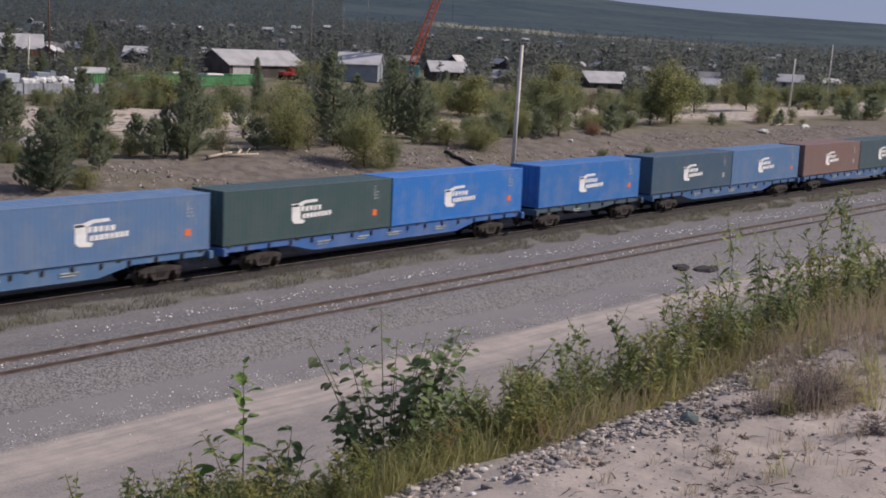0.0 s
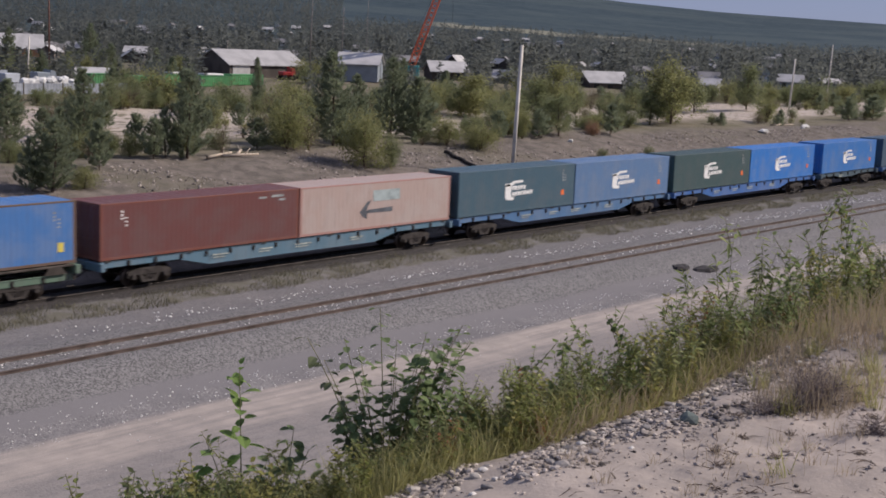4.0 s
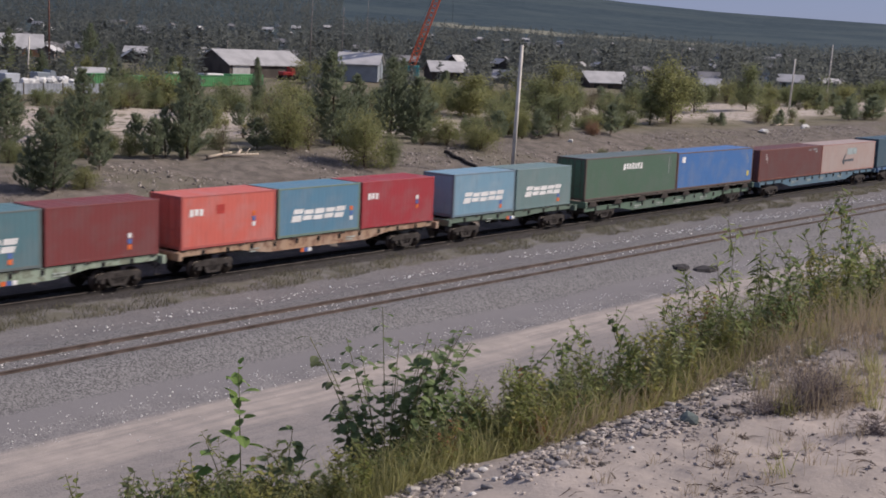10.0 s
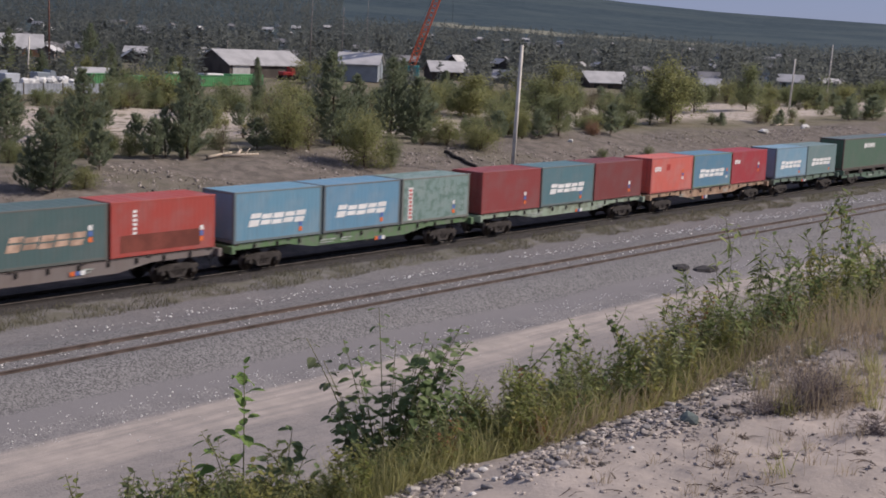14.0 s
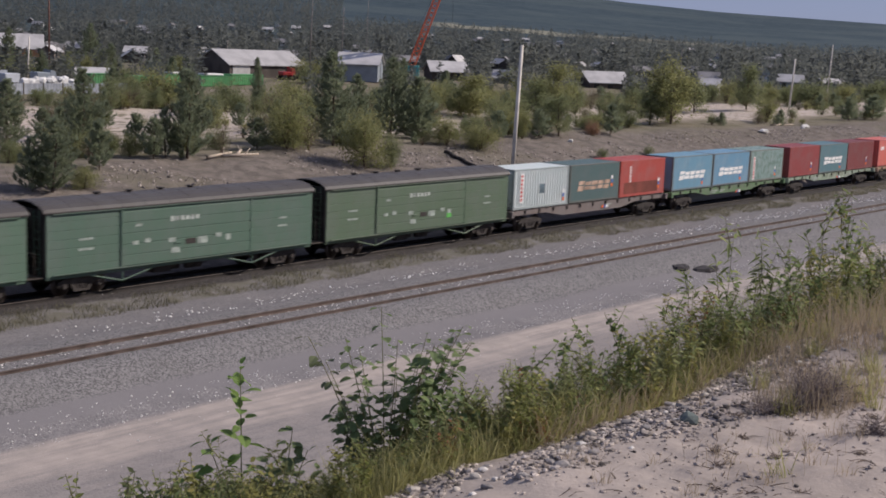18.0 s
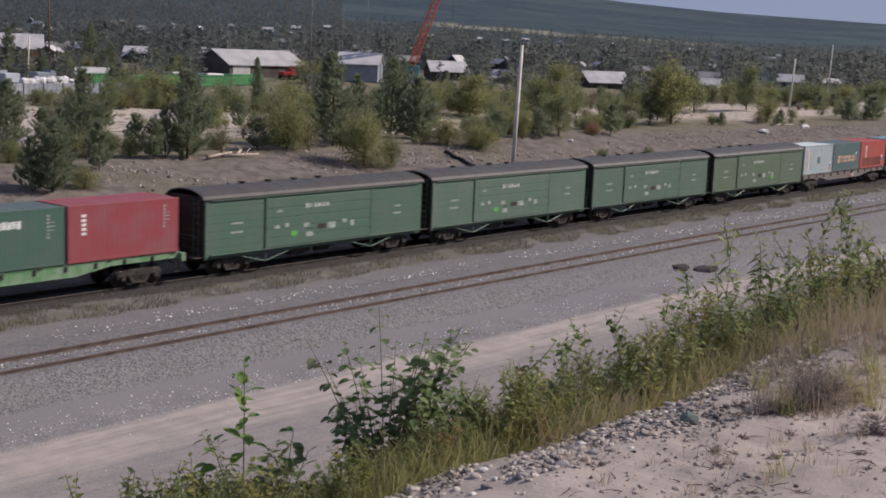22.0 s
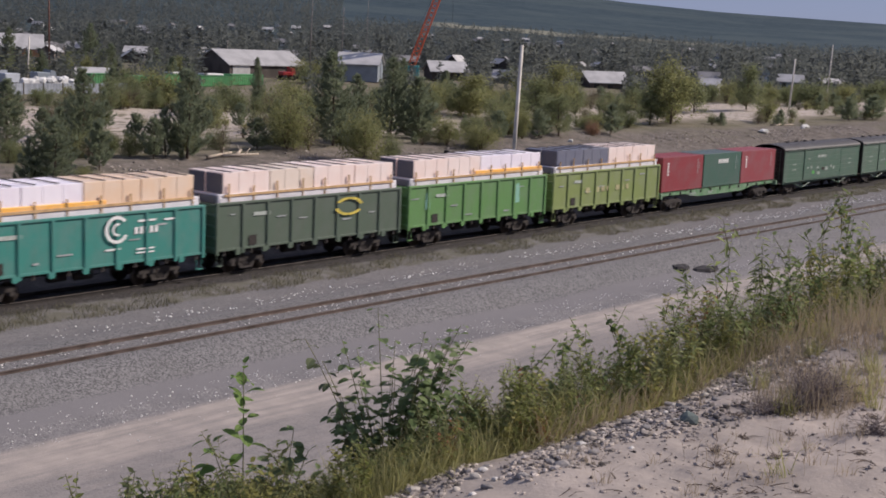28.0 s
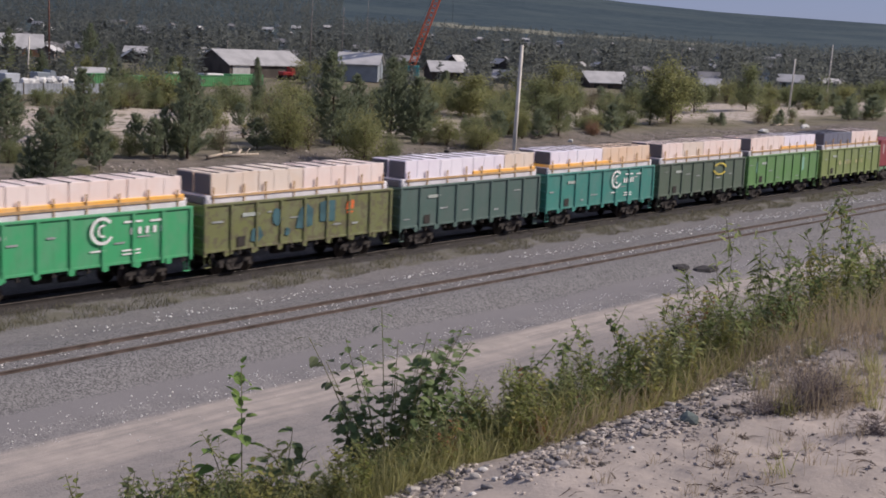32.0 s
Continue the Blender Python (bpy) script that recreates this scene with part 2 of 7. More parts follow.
    worn = calc(nt, "MULTIPLY", calc(nt, "MULTIPLY", ranged(nt, yr, 30.4, 32.2, 0.4, 1.0), ranged(nt, yr, 34.3, 33.7)), ranged(nt, wisp, 0.34, 0.6, 0.55, 0.95))
    c = blend(nt, worn, c, road)
    c = blend(nt, dust, c, ball)
    c = blend(nt, ranged(nt, yn, 41.3, 42.6, 0, 0.85), c, grav)
    c = blend(nt, calc(nt, "MULTIPLY", ranged(nt, yn, 45.9, 46.4), ranged(nt, n2, 0.38, 0.6, 0.2, 0.75)), c, (0.115, 0.107, 0.078))
    c = blend(nt, ranged(nt, yn, 47.3, 47.7), c, oily_shaded)
    c = blend(nt, ranged(nt, yw, 51.8, 53.5), c, cut)
    c = blend(nt, ranged(nt, yw, 63.5, 67.0), c, flat)
    c = blend(nt, calc(nt, "MULTIPLY", calc(nt, "MULTIPLY", ranged(nt, yw, 71.0, 75.0), ranged(nt, calc(nt, "ADD", yw, calc(nt, "MULTIPLY", x, 0.06)), 110.0, 104.0)), ranged(nt, n2, 0.36, 0.5)), c, white)
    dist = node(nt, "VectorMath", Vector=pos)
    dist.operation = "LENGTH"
    # beyond 240 m the ground fades into the haze-tinted woodland colour
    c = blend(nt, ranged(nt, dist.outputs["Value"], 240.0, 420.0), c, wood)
    dn = calc(nt, "ADD", dist.outputs["Value"], calc(nt, "MULTIPLY", n4, 260.0))
    c = blend(nt, calc(nt, "MULTIPLY", calc(nt, "MULTIPLY", ranged(nt, dn, 1365.0, 1380.0), ranged(nt, dn, 1500.0, 1475.0)), calc(nt, "MULTIPLY", ranged(nt, calc(nt, "DIVIDE", x, y), 1.14, 1.2), ranged(nt, calc(nt, "DIVIDE", x, y), 1.98, 1.8))), c, (0.22, 0.215, 0.165))
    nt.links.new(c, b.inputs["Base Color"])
    h = calc(nt, "ADD", calc(nt, "MULTIPLY", calc(nt, "MULTIPLY", stone.outputs["Distance"], calc(nt, "MULTIPLY", ranged(nt, y, 16.0, 20.0), calc(nt, "SUBTRACT", 1.0, calc(nt, "MULTIPLY", calc(nt, "MAXIMUM", fines, worn), 0.85)))), -0.8), calc(nt, "MULTIPLY", n3, 0.6))
    bump(nt, b, h, 0.45, 0.03)
    return mat


M_GROUND = ground_material()
M_STEEL = plain("worn_steel", (0.10, 0.085, 0.075), 0.6, 0.4, 0.45, 5)
# grimy steel; its darkness also serves as shade on box-wagon ends and train-track rails
M_DARK = plain("grimy_dark_steel", (0.042, 0.036, 0.033), 0.75, 0.1, 0.4, 5)
M_BOGIE = plain("dusty_cast_steel", (0.062, 0.053, 0.049), 0.8, 0.1, 0.5, 6)
M_WHEEL = plain("rolled_wheel_steel", (0.12, 0.10, 0.09), 0.5, 0.6, 0.35, 6)
M_RAILHEAD = plain("rail_head", (0.10, 0.082, 0.075), 0.6, 0.4, 0.3, 3)
M_RAIL = plain("rusty_rail", (0.125, 0.092, 0.08), 0.85, 0.1, 0.4, 4)
M_CONC = plain("aged_concrete", (0.42, 0.40, 0.38), 0.9, 0, 0.3, 6, each=0.15)
M_WHITE = plain("white_marking", (0.82, 0.81, 0.79), 0.7, 0, 0.12, 8)
M_YELLOW = plain("yellow_marking", (0.62, 0.50, 0.10), 0.7, 0, 0.25, 8)
M_ORANGE = plain("orange_sticker", (0.75, 0.17, 0.05), 0.6, 0, 0.15, 8)
M_BLUEMK = plain("blue_sticker", (0.10, 0.17, 0.42), 0.6, 0, 0.15, 8)
M_REDMK = plain("red_marking", (0.50, 0.06, 0.05), 0.7, 0, 0.2, 8)
M_GREENMK = plain("bright_green_marking", (0.12, 0.45, 0.10), 0.7, 0, 0.2, 8)
M_STENCIL = plain("worn_white_stencil", (0.46, 0.50, 0.46), 0.8, 0, 0.4, 10)
M_FAINT = plain("worn_grey_stencil", (0.34, 0.39, 0.35), 0.8, 0, 0.4, 10)
M_GREYMK = plain("faint_grey_marking", (0.36, 0.38, 0.38), 0.7, 0, 0.3, 8)
M_TIMBER = plain("raw_timber", (0.52, 0.34, 0.18), 0.85, 0, 0.3, 7, each=0.15)
M_STONE = plain("loose_stone", (0.30, 0.28, 0.27), 0.9, 0, 0.35, 9, each=0.5, island=False)
M_STONES = plain("loose_stones", (0.34, 0.295, 0.262), 0.9, 0, 0.35, 9, each=0.7, island=True)
M_WHITESTONE = plain("pale_stones", (0.75, 0.73, 0.70), 0.85, 0, 0.2, 9, each=0.25, island=True)
M_BARK = plain("bark", (0.12, 0.085, 0.065), 0.95, 0, 0.4, 8)
M_STEM = plain("green_stem", (0.20, 0.19, 0.095), 0.8, 0, 0.3, 10)
M_DRY = leaf("dry_grass", (0.46, 0.38, 0.27), (0.33, 0.26, 0.18), True, 0.4)
M_GRASS = leaf("meadow_grass", (0.32, 0.32, 0.13), (0.46, 0.42, 0.21), True, 0.55)
M_GRASS2 = leaf("verge_grass", (0.13, 0.125, 0.08), (0.25, 0.23, 0.15), True, 0.35)
M_STRAW = leaf("straw_grass", (0.22, 0.20, 0.13), (0.30, 0.26, 0.18), True, 0.4)
M_BROAD = leaf("broad_leaf", (0.15, 0.215, 0.095), (0.27, 0.335, 0.15), False, 0.5)
M_DUSKY = leaf("dusky_leaf", (0.15, 0.165, 0.09), (0.20, 0.235, 0.12), False, 0.4)
M_WILLOW = leaf("narrow_leaf", (0.22, 0.265, 0.11), (0.35, 0.38, 0.17), True, 0.6)
M_REDLEAF = leaf("autumn_leaf", (0.30, 0.07, 0.03), (0.24, 0.13, 0.05), True, 0.3)
M_PINE = leaf("pine_needles", (0.22, 0.265, 0.175), (0.31, 0.335, 0.215), True, 0.66)
M_BIRCH = leaf("shrub_leaf", (0.19, 0.225, 0.11), (0.29, 0.30, 0.16), True, 0.62)
M_BROWNBUSH = leaf("brown_shrub_leaf", (0.26, 0.21, 0.15), (0.22, 0.22, 0.13), True, 0.55)
M_OLIVE = leaf("olive_shrub_leaf", (0.25, 0.265, 0.11), (0.37, 0.36, 0.175), True, 0.62)
M_REDBUSH = leaf("russet_shrub_leaf", (0.36, 0.19, 0.12), (0.30, 0.22, 0.14), True, 0.5)
# grey, low-contrast foliage: the haze over the far trees is in this colour
M_HAZE_WOODS = leaf("far_woods_needles", (0.155, 0.168, 0.155), (0.18, 0.19, 0.17), True, 0.68)


# ---- ground: one sheet from the bank under the camera to the far ridge ----
PROFILE = [(-5000, 12.0), (-80, 10.7), (1.6, 10.36), (2.6, 10.26), (3.05, 10.12), (3.6, 9.72), (18.0, -0.95), (30.0, -1.0), (33.5, -1.0),
           (35.4, -0.78), (36.3, -0.62), (37.6, -0.2), (38.2, -0.085), (38.72, -0.07), (38.95, -0.118), (40.2, -0.118), (41.0, -0.10), (42.3, -0.15), (43.1, -0.36), (44.2, -0.5), (46.3, -0.48), (46.9, -0.34),
           (47.9, -0.17), (50.8, -0.17), (51.7, -0.5), (53.2, -0.4), (55.0, 1.5), (58.0, 2.75), (62.0, 3.6), (65.5, 4.0), (95.0, 4.0), (230.0, 4.0), (6000, 4.0)]
PY, PZ = np.array([q[0] for q in PROFILE]), np.array([q[1] for q in PROFILE])


def ridge_angle(az):
    return np.interp(az, [-60, 20, 38, 46, 51.5, 57.6, 62, 68.6, 80, 110], [3.0, 3.4, 3.1, 2.75, 2.35, 1.82, 1.52, 1.30, 1.0, 0.8])


def ground_z(x, y):
    """Height of the ground at a place."""
    z = float(np.interp(y, PY, PZ))
    if y > 52.5:
        z += (noise.noise((x * 0.05, y * 0.08, 3)) * 0.7 + noise.noise((x * 0.3, y * 0.3, 5)) * 0.22) * min(1, (y - 52.5) / 6)
    elif 18 < y < 37:
        z += noise.noise((x * 0.2, y * 0.4, 1)) * 0.05
    elif y < 18:
        k = min(1.0, max(0.0, (18 - y) / 14))
        z += (noise.noise((x * 0.35, y * 0.35, 8)) * 0.10 + noise.noise((x * 1.7, y * 1.7, 4)) * 0.03 + (noise.noise((x * 7, y * 7, 2)) * 0.018 + noise.noise((x * 15, y * 15, 6)) * 0.009) * min(1.0, max(0.0, 3.6 - y))) * k
    else:
        z += noise.noise((x * 0.9, y * 0.9, 1)) * 0.03 * (1 if y > 43.2 and y < 46.5 else 0.5)
    r = math.hypot(x, y)
    if r > 450 and y > 60:
        az = math.degrees(math.atan2(x, y))
        top = 11.8 + 4300 * math.tan(radians(float(ridge_angle(az))))
        k = min(1.0, (r - 450) / 3850)
        k = k * k * (3 - 2 * k)
        z = z + (top - z) * k + noise.noise((x * 0.0018, y * 0.0018, 7)) * 22 * k * (1 - 0.8 * k)
    return z


def spaced(*runs):
    out = []
    for a, b, step in runs:
        n = max(1, round((b - a) / step))
        out += [a + (b - a) * i / n for i in range(n)]
    return out


def growing(a, b, first, ratio):
    out, s = [], first
    while a < b:
        out.append(a)
        a += s
        s *= ratio
    return out + [b]


def build_ground():
    xs = [-v for v in growing(12.0, 4700, 3.0, 1.25)][::-1] + spaced((-11.9, 1.5, 0.8), (1.5, 9.5, 0.05), (9.5, 10.5, 0.2), (10.5, 24, 0.5), (24, 200, 1.5)) + growing(200, 4700, 3.0, 1.09)
    ys = [-v for v in growing(6.0, 4700, 4.0, 1.4)][::-1] + spaced((-5.5, 1.2, 0.6), (1.2, 3.4, 0.04), (3.4, 4.6, 0.1), (4.6, 18, 0.7), (18, 35, 0.55), (35, 54, 0.3), (54, 110, 0.8)) + growing(110, 4700, 2.0, 1.08)
    nx, ny = len(xs), len(ys)
    vs = [(x, y, ground_z(x, y)) for y in ys for x in xs]
    fs = [(j * nx + i, j * nx + i + 1, (j + 1) * nx + i + 1, (j + 1) * nx + i) for j in range(ny - 1) for i in range(nx - 1)]
    me = bpy.data.meshes.new("ground")
    me.from_pydata(vs, [], fs)
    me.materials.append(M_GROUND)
    me.polygons.foreach_set("use_smooth", [True] * len(fs))
    me.update()
    return tagged(new("ground", me), "sandy bank, gravel, ballast and dry cut slope running to haze-blue wooded hills", "ground", kind="structure")


build_ground()

# ---- tracks ----
TRAIN_Y, NEAR_Y = 49.40, 39.58


def bend(x):
    """How far the near track drifts sideways along its length."""
    k = min(1.0, max(0.0, (x - 70) / 45))
    return -0.35 * k * k * (3 - 2 * k)


def rail_profile(sh):
    half = [(0.075, 0.0), (0.075, 0.012), (0.012, 0.03), (0.009, 0.115), (0.036, 0.135), (0.036, 0.168), (0.028, 0.178)]
    out = [(-a, b) for a, b in half] + [(a, b) for a, b in half[::-1]]
    n = len(out)
    xs = [-60.0, 0.0] + [20.0 + 4.0 * i for i in range(41)] + [250.0, 700.0]
    vs = [(x, a + sh.bend(x), b - 0.178) for x in xs for a, b in out]
    fs = [[i * n + k, i * n + (k + 1) % n, (i + 1) * n + (k + 1) % n, (i + 1) * n + k] for i in range(len(xs) - 1) for k in range(n)]
    sh.add(vs, fs + [list(range(n)), list(range((len(xs) - 1) * n, len(xs) * n))])
    sh.m = [1 if min(sh.v[i][2] for i in f) > -0.02 else 0 for f in sh.f]


def sleeper_shape(sh):
    prof = [(-0.15, -0.2), (0.15, -0.2), (0.115, 0.0), (-0.115, 0.0)]
    sh.prism(prof, -1.35, 1.35, "y")
    for s in (-0.8, 0.8):
        sh.box(-0.07, 0.07, s - 0.13, s - 0.08, 0.0, 0.035, 0.01)
        sh.box(-0.07, 0.07, s + 0.08, s + 0.13, 0.0, 0.035, 0.01)


def build_track(cy, label, singles):
    track = thing("railway_track", label, "railway track", pose(0, cy, 0), kind="structure")
    drift = bend if cy == NEAR_Y else (lambda x: 0.0)
    rail = Shape()
    rail.bend = drift
    rail_profile(rail)
    me = rail.mesh("rail")
    for s in (-0.79, 0.79):
        # rails of the train's track take dark steel for the shade under the wagons
        part("rail", me, [M_RAIL, M_RAILHEAD] if cy == NEAR_Y else [M_DARK, M_STEEL], track, pose(0, s, 0.055 if cy == NEAR_Y else 0), "rusty steel rail with a worn bright head")
    sl = kept("sleeper", sleeper_shape)
    first, n_single = 18.0, singles
    for i in range(n_single):
        part("sleeper", sl, M_CONC, track, pose(first + i * 0.545, drift(first + i * 0.545), (-0.146 if cy == NEAR_Y else -0.215) + 0.012 * math.sin(i * 1.7)))
    rest = Shape()
    far0 = first + n_single * 0.545
    for i in range(330):
        x = far0 + i * 0.545
        rest.prism([(x - 0.15, -0.4), (x + 0.15, -0.4), (x + 0.115, -0.2), (x - 0.115, -0.2)], -1.35 + drift(x), 1.35 + drift(x), "y")
    tagged(part("sleepers", rest.mesh("sleepers"), M_CONC, track), kind="stuff")
    return track


build_track(NEAR_Y, "empty railway track with rusty rails in grey ballast", 260)
build_track(TRAIN_Y, "railway track in oil-stained, shade-darkened ballast under a freight train", 120)


# ---- the freight train ----
def train_x(t):
    """Way gone by the train, in metres, t seconds after the start."""
    f = lambda s: 10.6391 * s - 0.1017 * 16 * (s / 16) ** 2 - 0.0428 * 16 * (s / 16) ** 3
    early = -0.72 * max(0.0, 1 - t / 6.0) ** 1.35
    return f(t - 16) - f(-16) + early + 0.04


ROLLING = []   # everything that travels: (object, place along the train, height)
WHEELSETS = []


def rides(ob, u, z=0.0, y=0.0, turn=0):
    ROLLING.append((ob, u, z, y, turn))
    ob.matrix_basis = pose(u, TRAIN_Y + y, z, 0, 0, turn)
    return ob


# bogies and running gear
def wheelset_shape(sh):
    sh.rod((0, -1.05, 0), (0, 1.05, 0), 0.085, n=12)
    for s in (-1, 1):
        a, b = (0.72, 0.85)
        for r0, y0, r1, y1 in ((0.49, a, 0.475, a + 0.03), (0.475, a + 0.03, 0.468, b), (0.40, b, 0.40, b - 0.02), (0.17, b - 0.03, 0.15, b + 0.04)):
            sh.rod((0, s * y0, 0), (0, s * y1, 0), r0, r1, 22)
        for k in range(3):
            w = k * 2.094
            sh.rod((0.28 * math.cos(w), s * (b - 0.03), 0.28 * math.sin(w)), (0.28 * math.cos(w), s * (b + 0.003), 0.28 * math.sin(w)), 0.05, n=8)


def side_frame_shape(sh):
    sh.prism([(-1.22, 0.56), (-1.22, 0.68), (-1.0, 0.76), (-0.5, 0.84), (0.5, 0.84), (1.0, 0.76), (1.22, 0.68), (1.22, 0.56)], -0.07, 0.07, "y")
    for s in (-1, 1):
        sh.prism([(s * 0.62, 0.60), (s * 0.46, 0.60), (s * 0.24, 0.22), (s * 0.40, 0.20)], -0.065, 0.065, "y")
        sh.prism([(s * 0.34, 0.80), (s * 0.24, 0.80), (s * 0.24, 0.24), (s * 0.34, 0.24)], -0.06, 0.06, "y")
        sh.box(s * 0.925 - 0.15, s * 0.925 + 0.15, -0.10, 0.06, 0.36, 0.58, 0.03)
        sh.rod((s * 0.925, -0.15, 0.475), (s * 0.925, -0.08, 0.475), 0.12, n=12)
        sh.box(s * 1.17 - 0.05, s * 1.17 + 0.05, -0.06, 0.06, 0.42, 0.6, 0.02)
    sh.box(-0.42, 0.42, -0.07, 0.07, 0.17, 0.27, 0.02)
    for x in (-0.15, 0.0, 0.15):
        sh.rod((x, 0, 0.27), (x, 0, 0.62), 0.065, n=8)


def bolster_shape(sh):
    sh.box(-0.2, 0.2, -1.12, 1.12, 0.62, 0.82, 0.04)
    sh.rod((0, 0, 0.8), (0, 0, 0.92), 0.25, n=14)


def coupler_shape(sh):
    sh.box(-0.55, 0.22, -0.09, 0.09, 0.93, 1.13, 0.02)
    sh.prism([(0.2, -0.2), (0.48, -0.24), (0.56, -0.12), (0.42, 0.0), (0.56, 0.2), (0.3, 0.24), (0.2, 0.2)], 0.88, 1.2, "z")
    sh.rod((-0.2, 0.35, 0.95), (0.35, 0.28, 0.62), 0.03, n=6)


def add_bogie(wagon, x):
    bogie = part("bogie", kept("bolster", bolster_shape), M_BOGIE, wagon, pose(x, 0, 0), "dusty cast-steel bogie")
    for s in (-1, 1):
        part("side_frame", kept("side_frame", side_frame_shape), M_BOGIE, bogie, pose(0, s * 1.02, 0, 0, 0, 0 if s < 0 else 180))
    for dx in (-0.925, 0.925):
        w = part("wheelset", kept("wheelset", wheelset_shape, True), M_WHEEL, bogie, pose(dx, 0, 0.475))
        WHEELSETS.append((w, dx))
    return bogie


def add_couplers(wagon, half):
    for s in (-1, 1):
        part("coupler", kept("coupler", coupler_shape), M_DARK, wagon, pose(s * half, 0, 0, 0, 0, 0 if s > 0 else 180), "dark cast-steel automatic coupler")


def marks(name, bars, mat, parent, y, label, lean=0.0):
    """Flat painted or stuck-on bars on a side wall: (x, z, width, height)."""
    sh = Shape()
    for x, z, w, h in bars:
        k = lean * h
        sh.prism([(x - w / 2 - k / 2, z - h / 2), (x + w / 2 - k / 2, z - h / 2), (x + w / 2 + k / 2, z + h / 2), (x - w / 2 + k / 2, z + h / 2)], y - 0.006, y, "y")
    return part(name, sh.mesh(name), mat, parent, None, label)


def emblem(name, outline_list, mat, parent, y, label):
    sh = Shape()
    for outline in outline_list:
        sh.prism(outline, y - 0.006, y, "y")
    return part(name, sh.mesh(name), mat, parent, None, label)


# containers
def corrugated(sh, length, z0, z1, y, depth, pitch, n=None):
    n = n or max(4, round(length / pitch))
    p = length / n
    xs = []
    for i in range(n):
        x = -length / 2 + i * p
        xs += [(x, 0), (x + p * 0.36, 0), (x + p * 0.5, depth), (x + p * 0.86, depth)]
    xs.append((length / 2, 0))
    vs = [(x, y + d, z) for x, d in xs for z in (z0, z1)]
    sh.add(vs, [(2 * i, 2 * i + 2, 2 * i + 3, 2 * i + 1) for i in range(len(xs) - 1)])
    vs2 = [(x, y + d + 0.004, z) for x, d in xs for z in (z0, z1)]
    sh.add(vs2, [(2 * i, 2 * i + 1, 2 * i + 3, 2 * i + 2) for i in range(len(xs) - 1)])


def box_parts(length, h, depth):
    half = length / 2
    key = (round(length, 2), round(h, 2), depth)
    side = kept(("side_panel", *key), lambda s: corrugated(s, length - 0.3, 0.15, h - 0.09, 0.0, depth, 0.278))

    def roof(s):
        n = round(length / 0.6)
        w = (length - 0.16) / n
        line = []
        for i in range(n):
            x0 = -half + 0.08 + w * i
            line += [(x0, h - 0.02), (x0 + w * 0.1, h - 0.008), (x0 + w * 0.6, h - 0.008), (x0 + w * 0.7, h - 0.02)]
        s.prism([(-half + 0.08, h - 0.045), *line, (half - 0.08, h - 0.02), (half - 0.08, h - 0.045)], -1.16, 1.16, "y")

    def end_wall(s):
        n = 9
        w = 2.2 / n
        for i in range(n):
            a = -1.1 + i * w
            s.box(-0.03, 0.02 if i % 2 else 0.0, a, a + w, 0.2, h - 0.12, 0.006)

    def door(s):
        s.box(-0.035, 0.015, 0.012, 1.12, 0.17, h - 0.12, 0.008)
        for i in range(5):
            z = 0.3 + (h - 0.7) * i / 4.6
            s.box(-0.055, -0.03, 0.1, 1.05, z, z + (h - 0.7) / 7.0, 0.01)

    def lock_rod(s):
        s.rod((-0.075, 0, 0.14), (-0.075, 0, h - 0.1), 0.02, n=6)
        s.box(-0.10, -0.04, -0.06, 0.06, 0.14, 0.2, 0.008)
        s.box(-0.10, -0.04, -0.06, 0.06, h - 0.18, h - 0.12, 0.008)
        s.rod((-0.085, 0, 1.0), (-0.085, 0.42, 0.96), 0.016, n=6)

    def post(s):
        s.box(-0.08, 0.08, -0.075, 0.08, 0.1, h - 0.1, 0.012)
        for z0, z1 in ((0.0, 0.118), (h - 0.118, h)):
            s.box(-0.09, 0.09, -0.081, 0.081, z0, z1, 0.015)
        for z in (0.06, h - 0.06):
            s.box(-0.03, 0.03, -0.086, -0.06, z - 0.03, z + 0.03, 0.008)

    mk = lambda n, f: kept((n, *key), f)
    return dict(side=side, roof=mk("roof", roof), end_wall=mk("end_wall", end_wall), door=mk("door", door), lock_rod=mk("lock_rod", lock_rod), corner_post=mk("corner_post", post),
                bottom_rail=mk("bottom_rail", lambda s: (s.box(-half + 0.16, half - 0.16, -0.05, 0.05, 0.02, 0.16, 0.012), [s.box(x - 0.18, x + 0.18, -0.056, 0.0, 0.03, 0.13, 0.01, 0) for x in (-1.05, 1.05)])),
                top_rail=mk("top_rail", lambda s: s.box(-half + 0.08, half - 0.08, -0.04, 0.04, h - 0.1, h - 0.012, 0.012)),
                header=mk("header", lambda s: s.box(-0.05, 0.05, -1.14, 1.14, h - 0.13, h - 0.012, 0.012)), sill=mk("sill", lambda s: s.box(-0.05, 0.05, -1.14, 1.14, 0.02, 0.18, 0.012)),
                floor=mk("floor", lambda s: s.box(-half + 0.1, half - 0.1, -1.1, 1.1, 0.08, 0.16, 0.0)))


LEN40, LEN20 = 12.19, 6.06


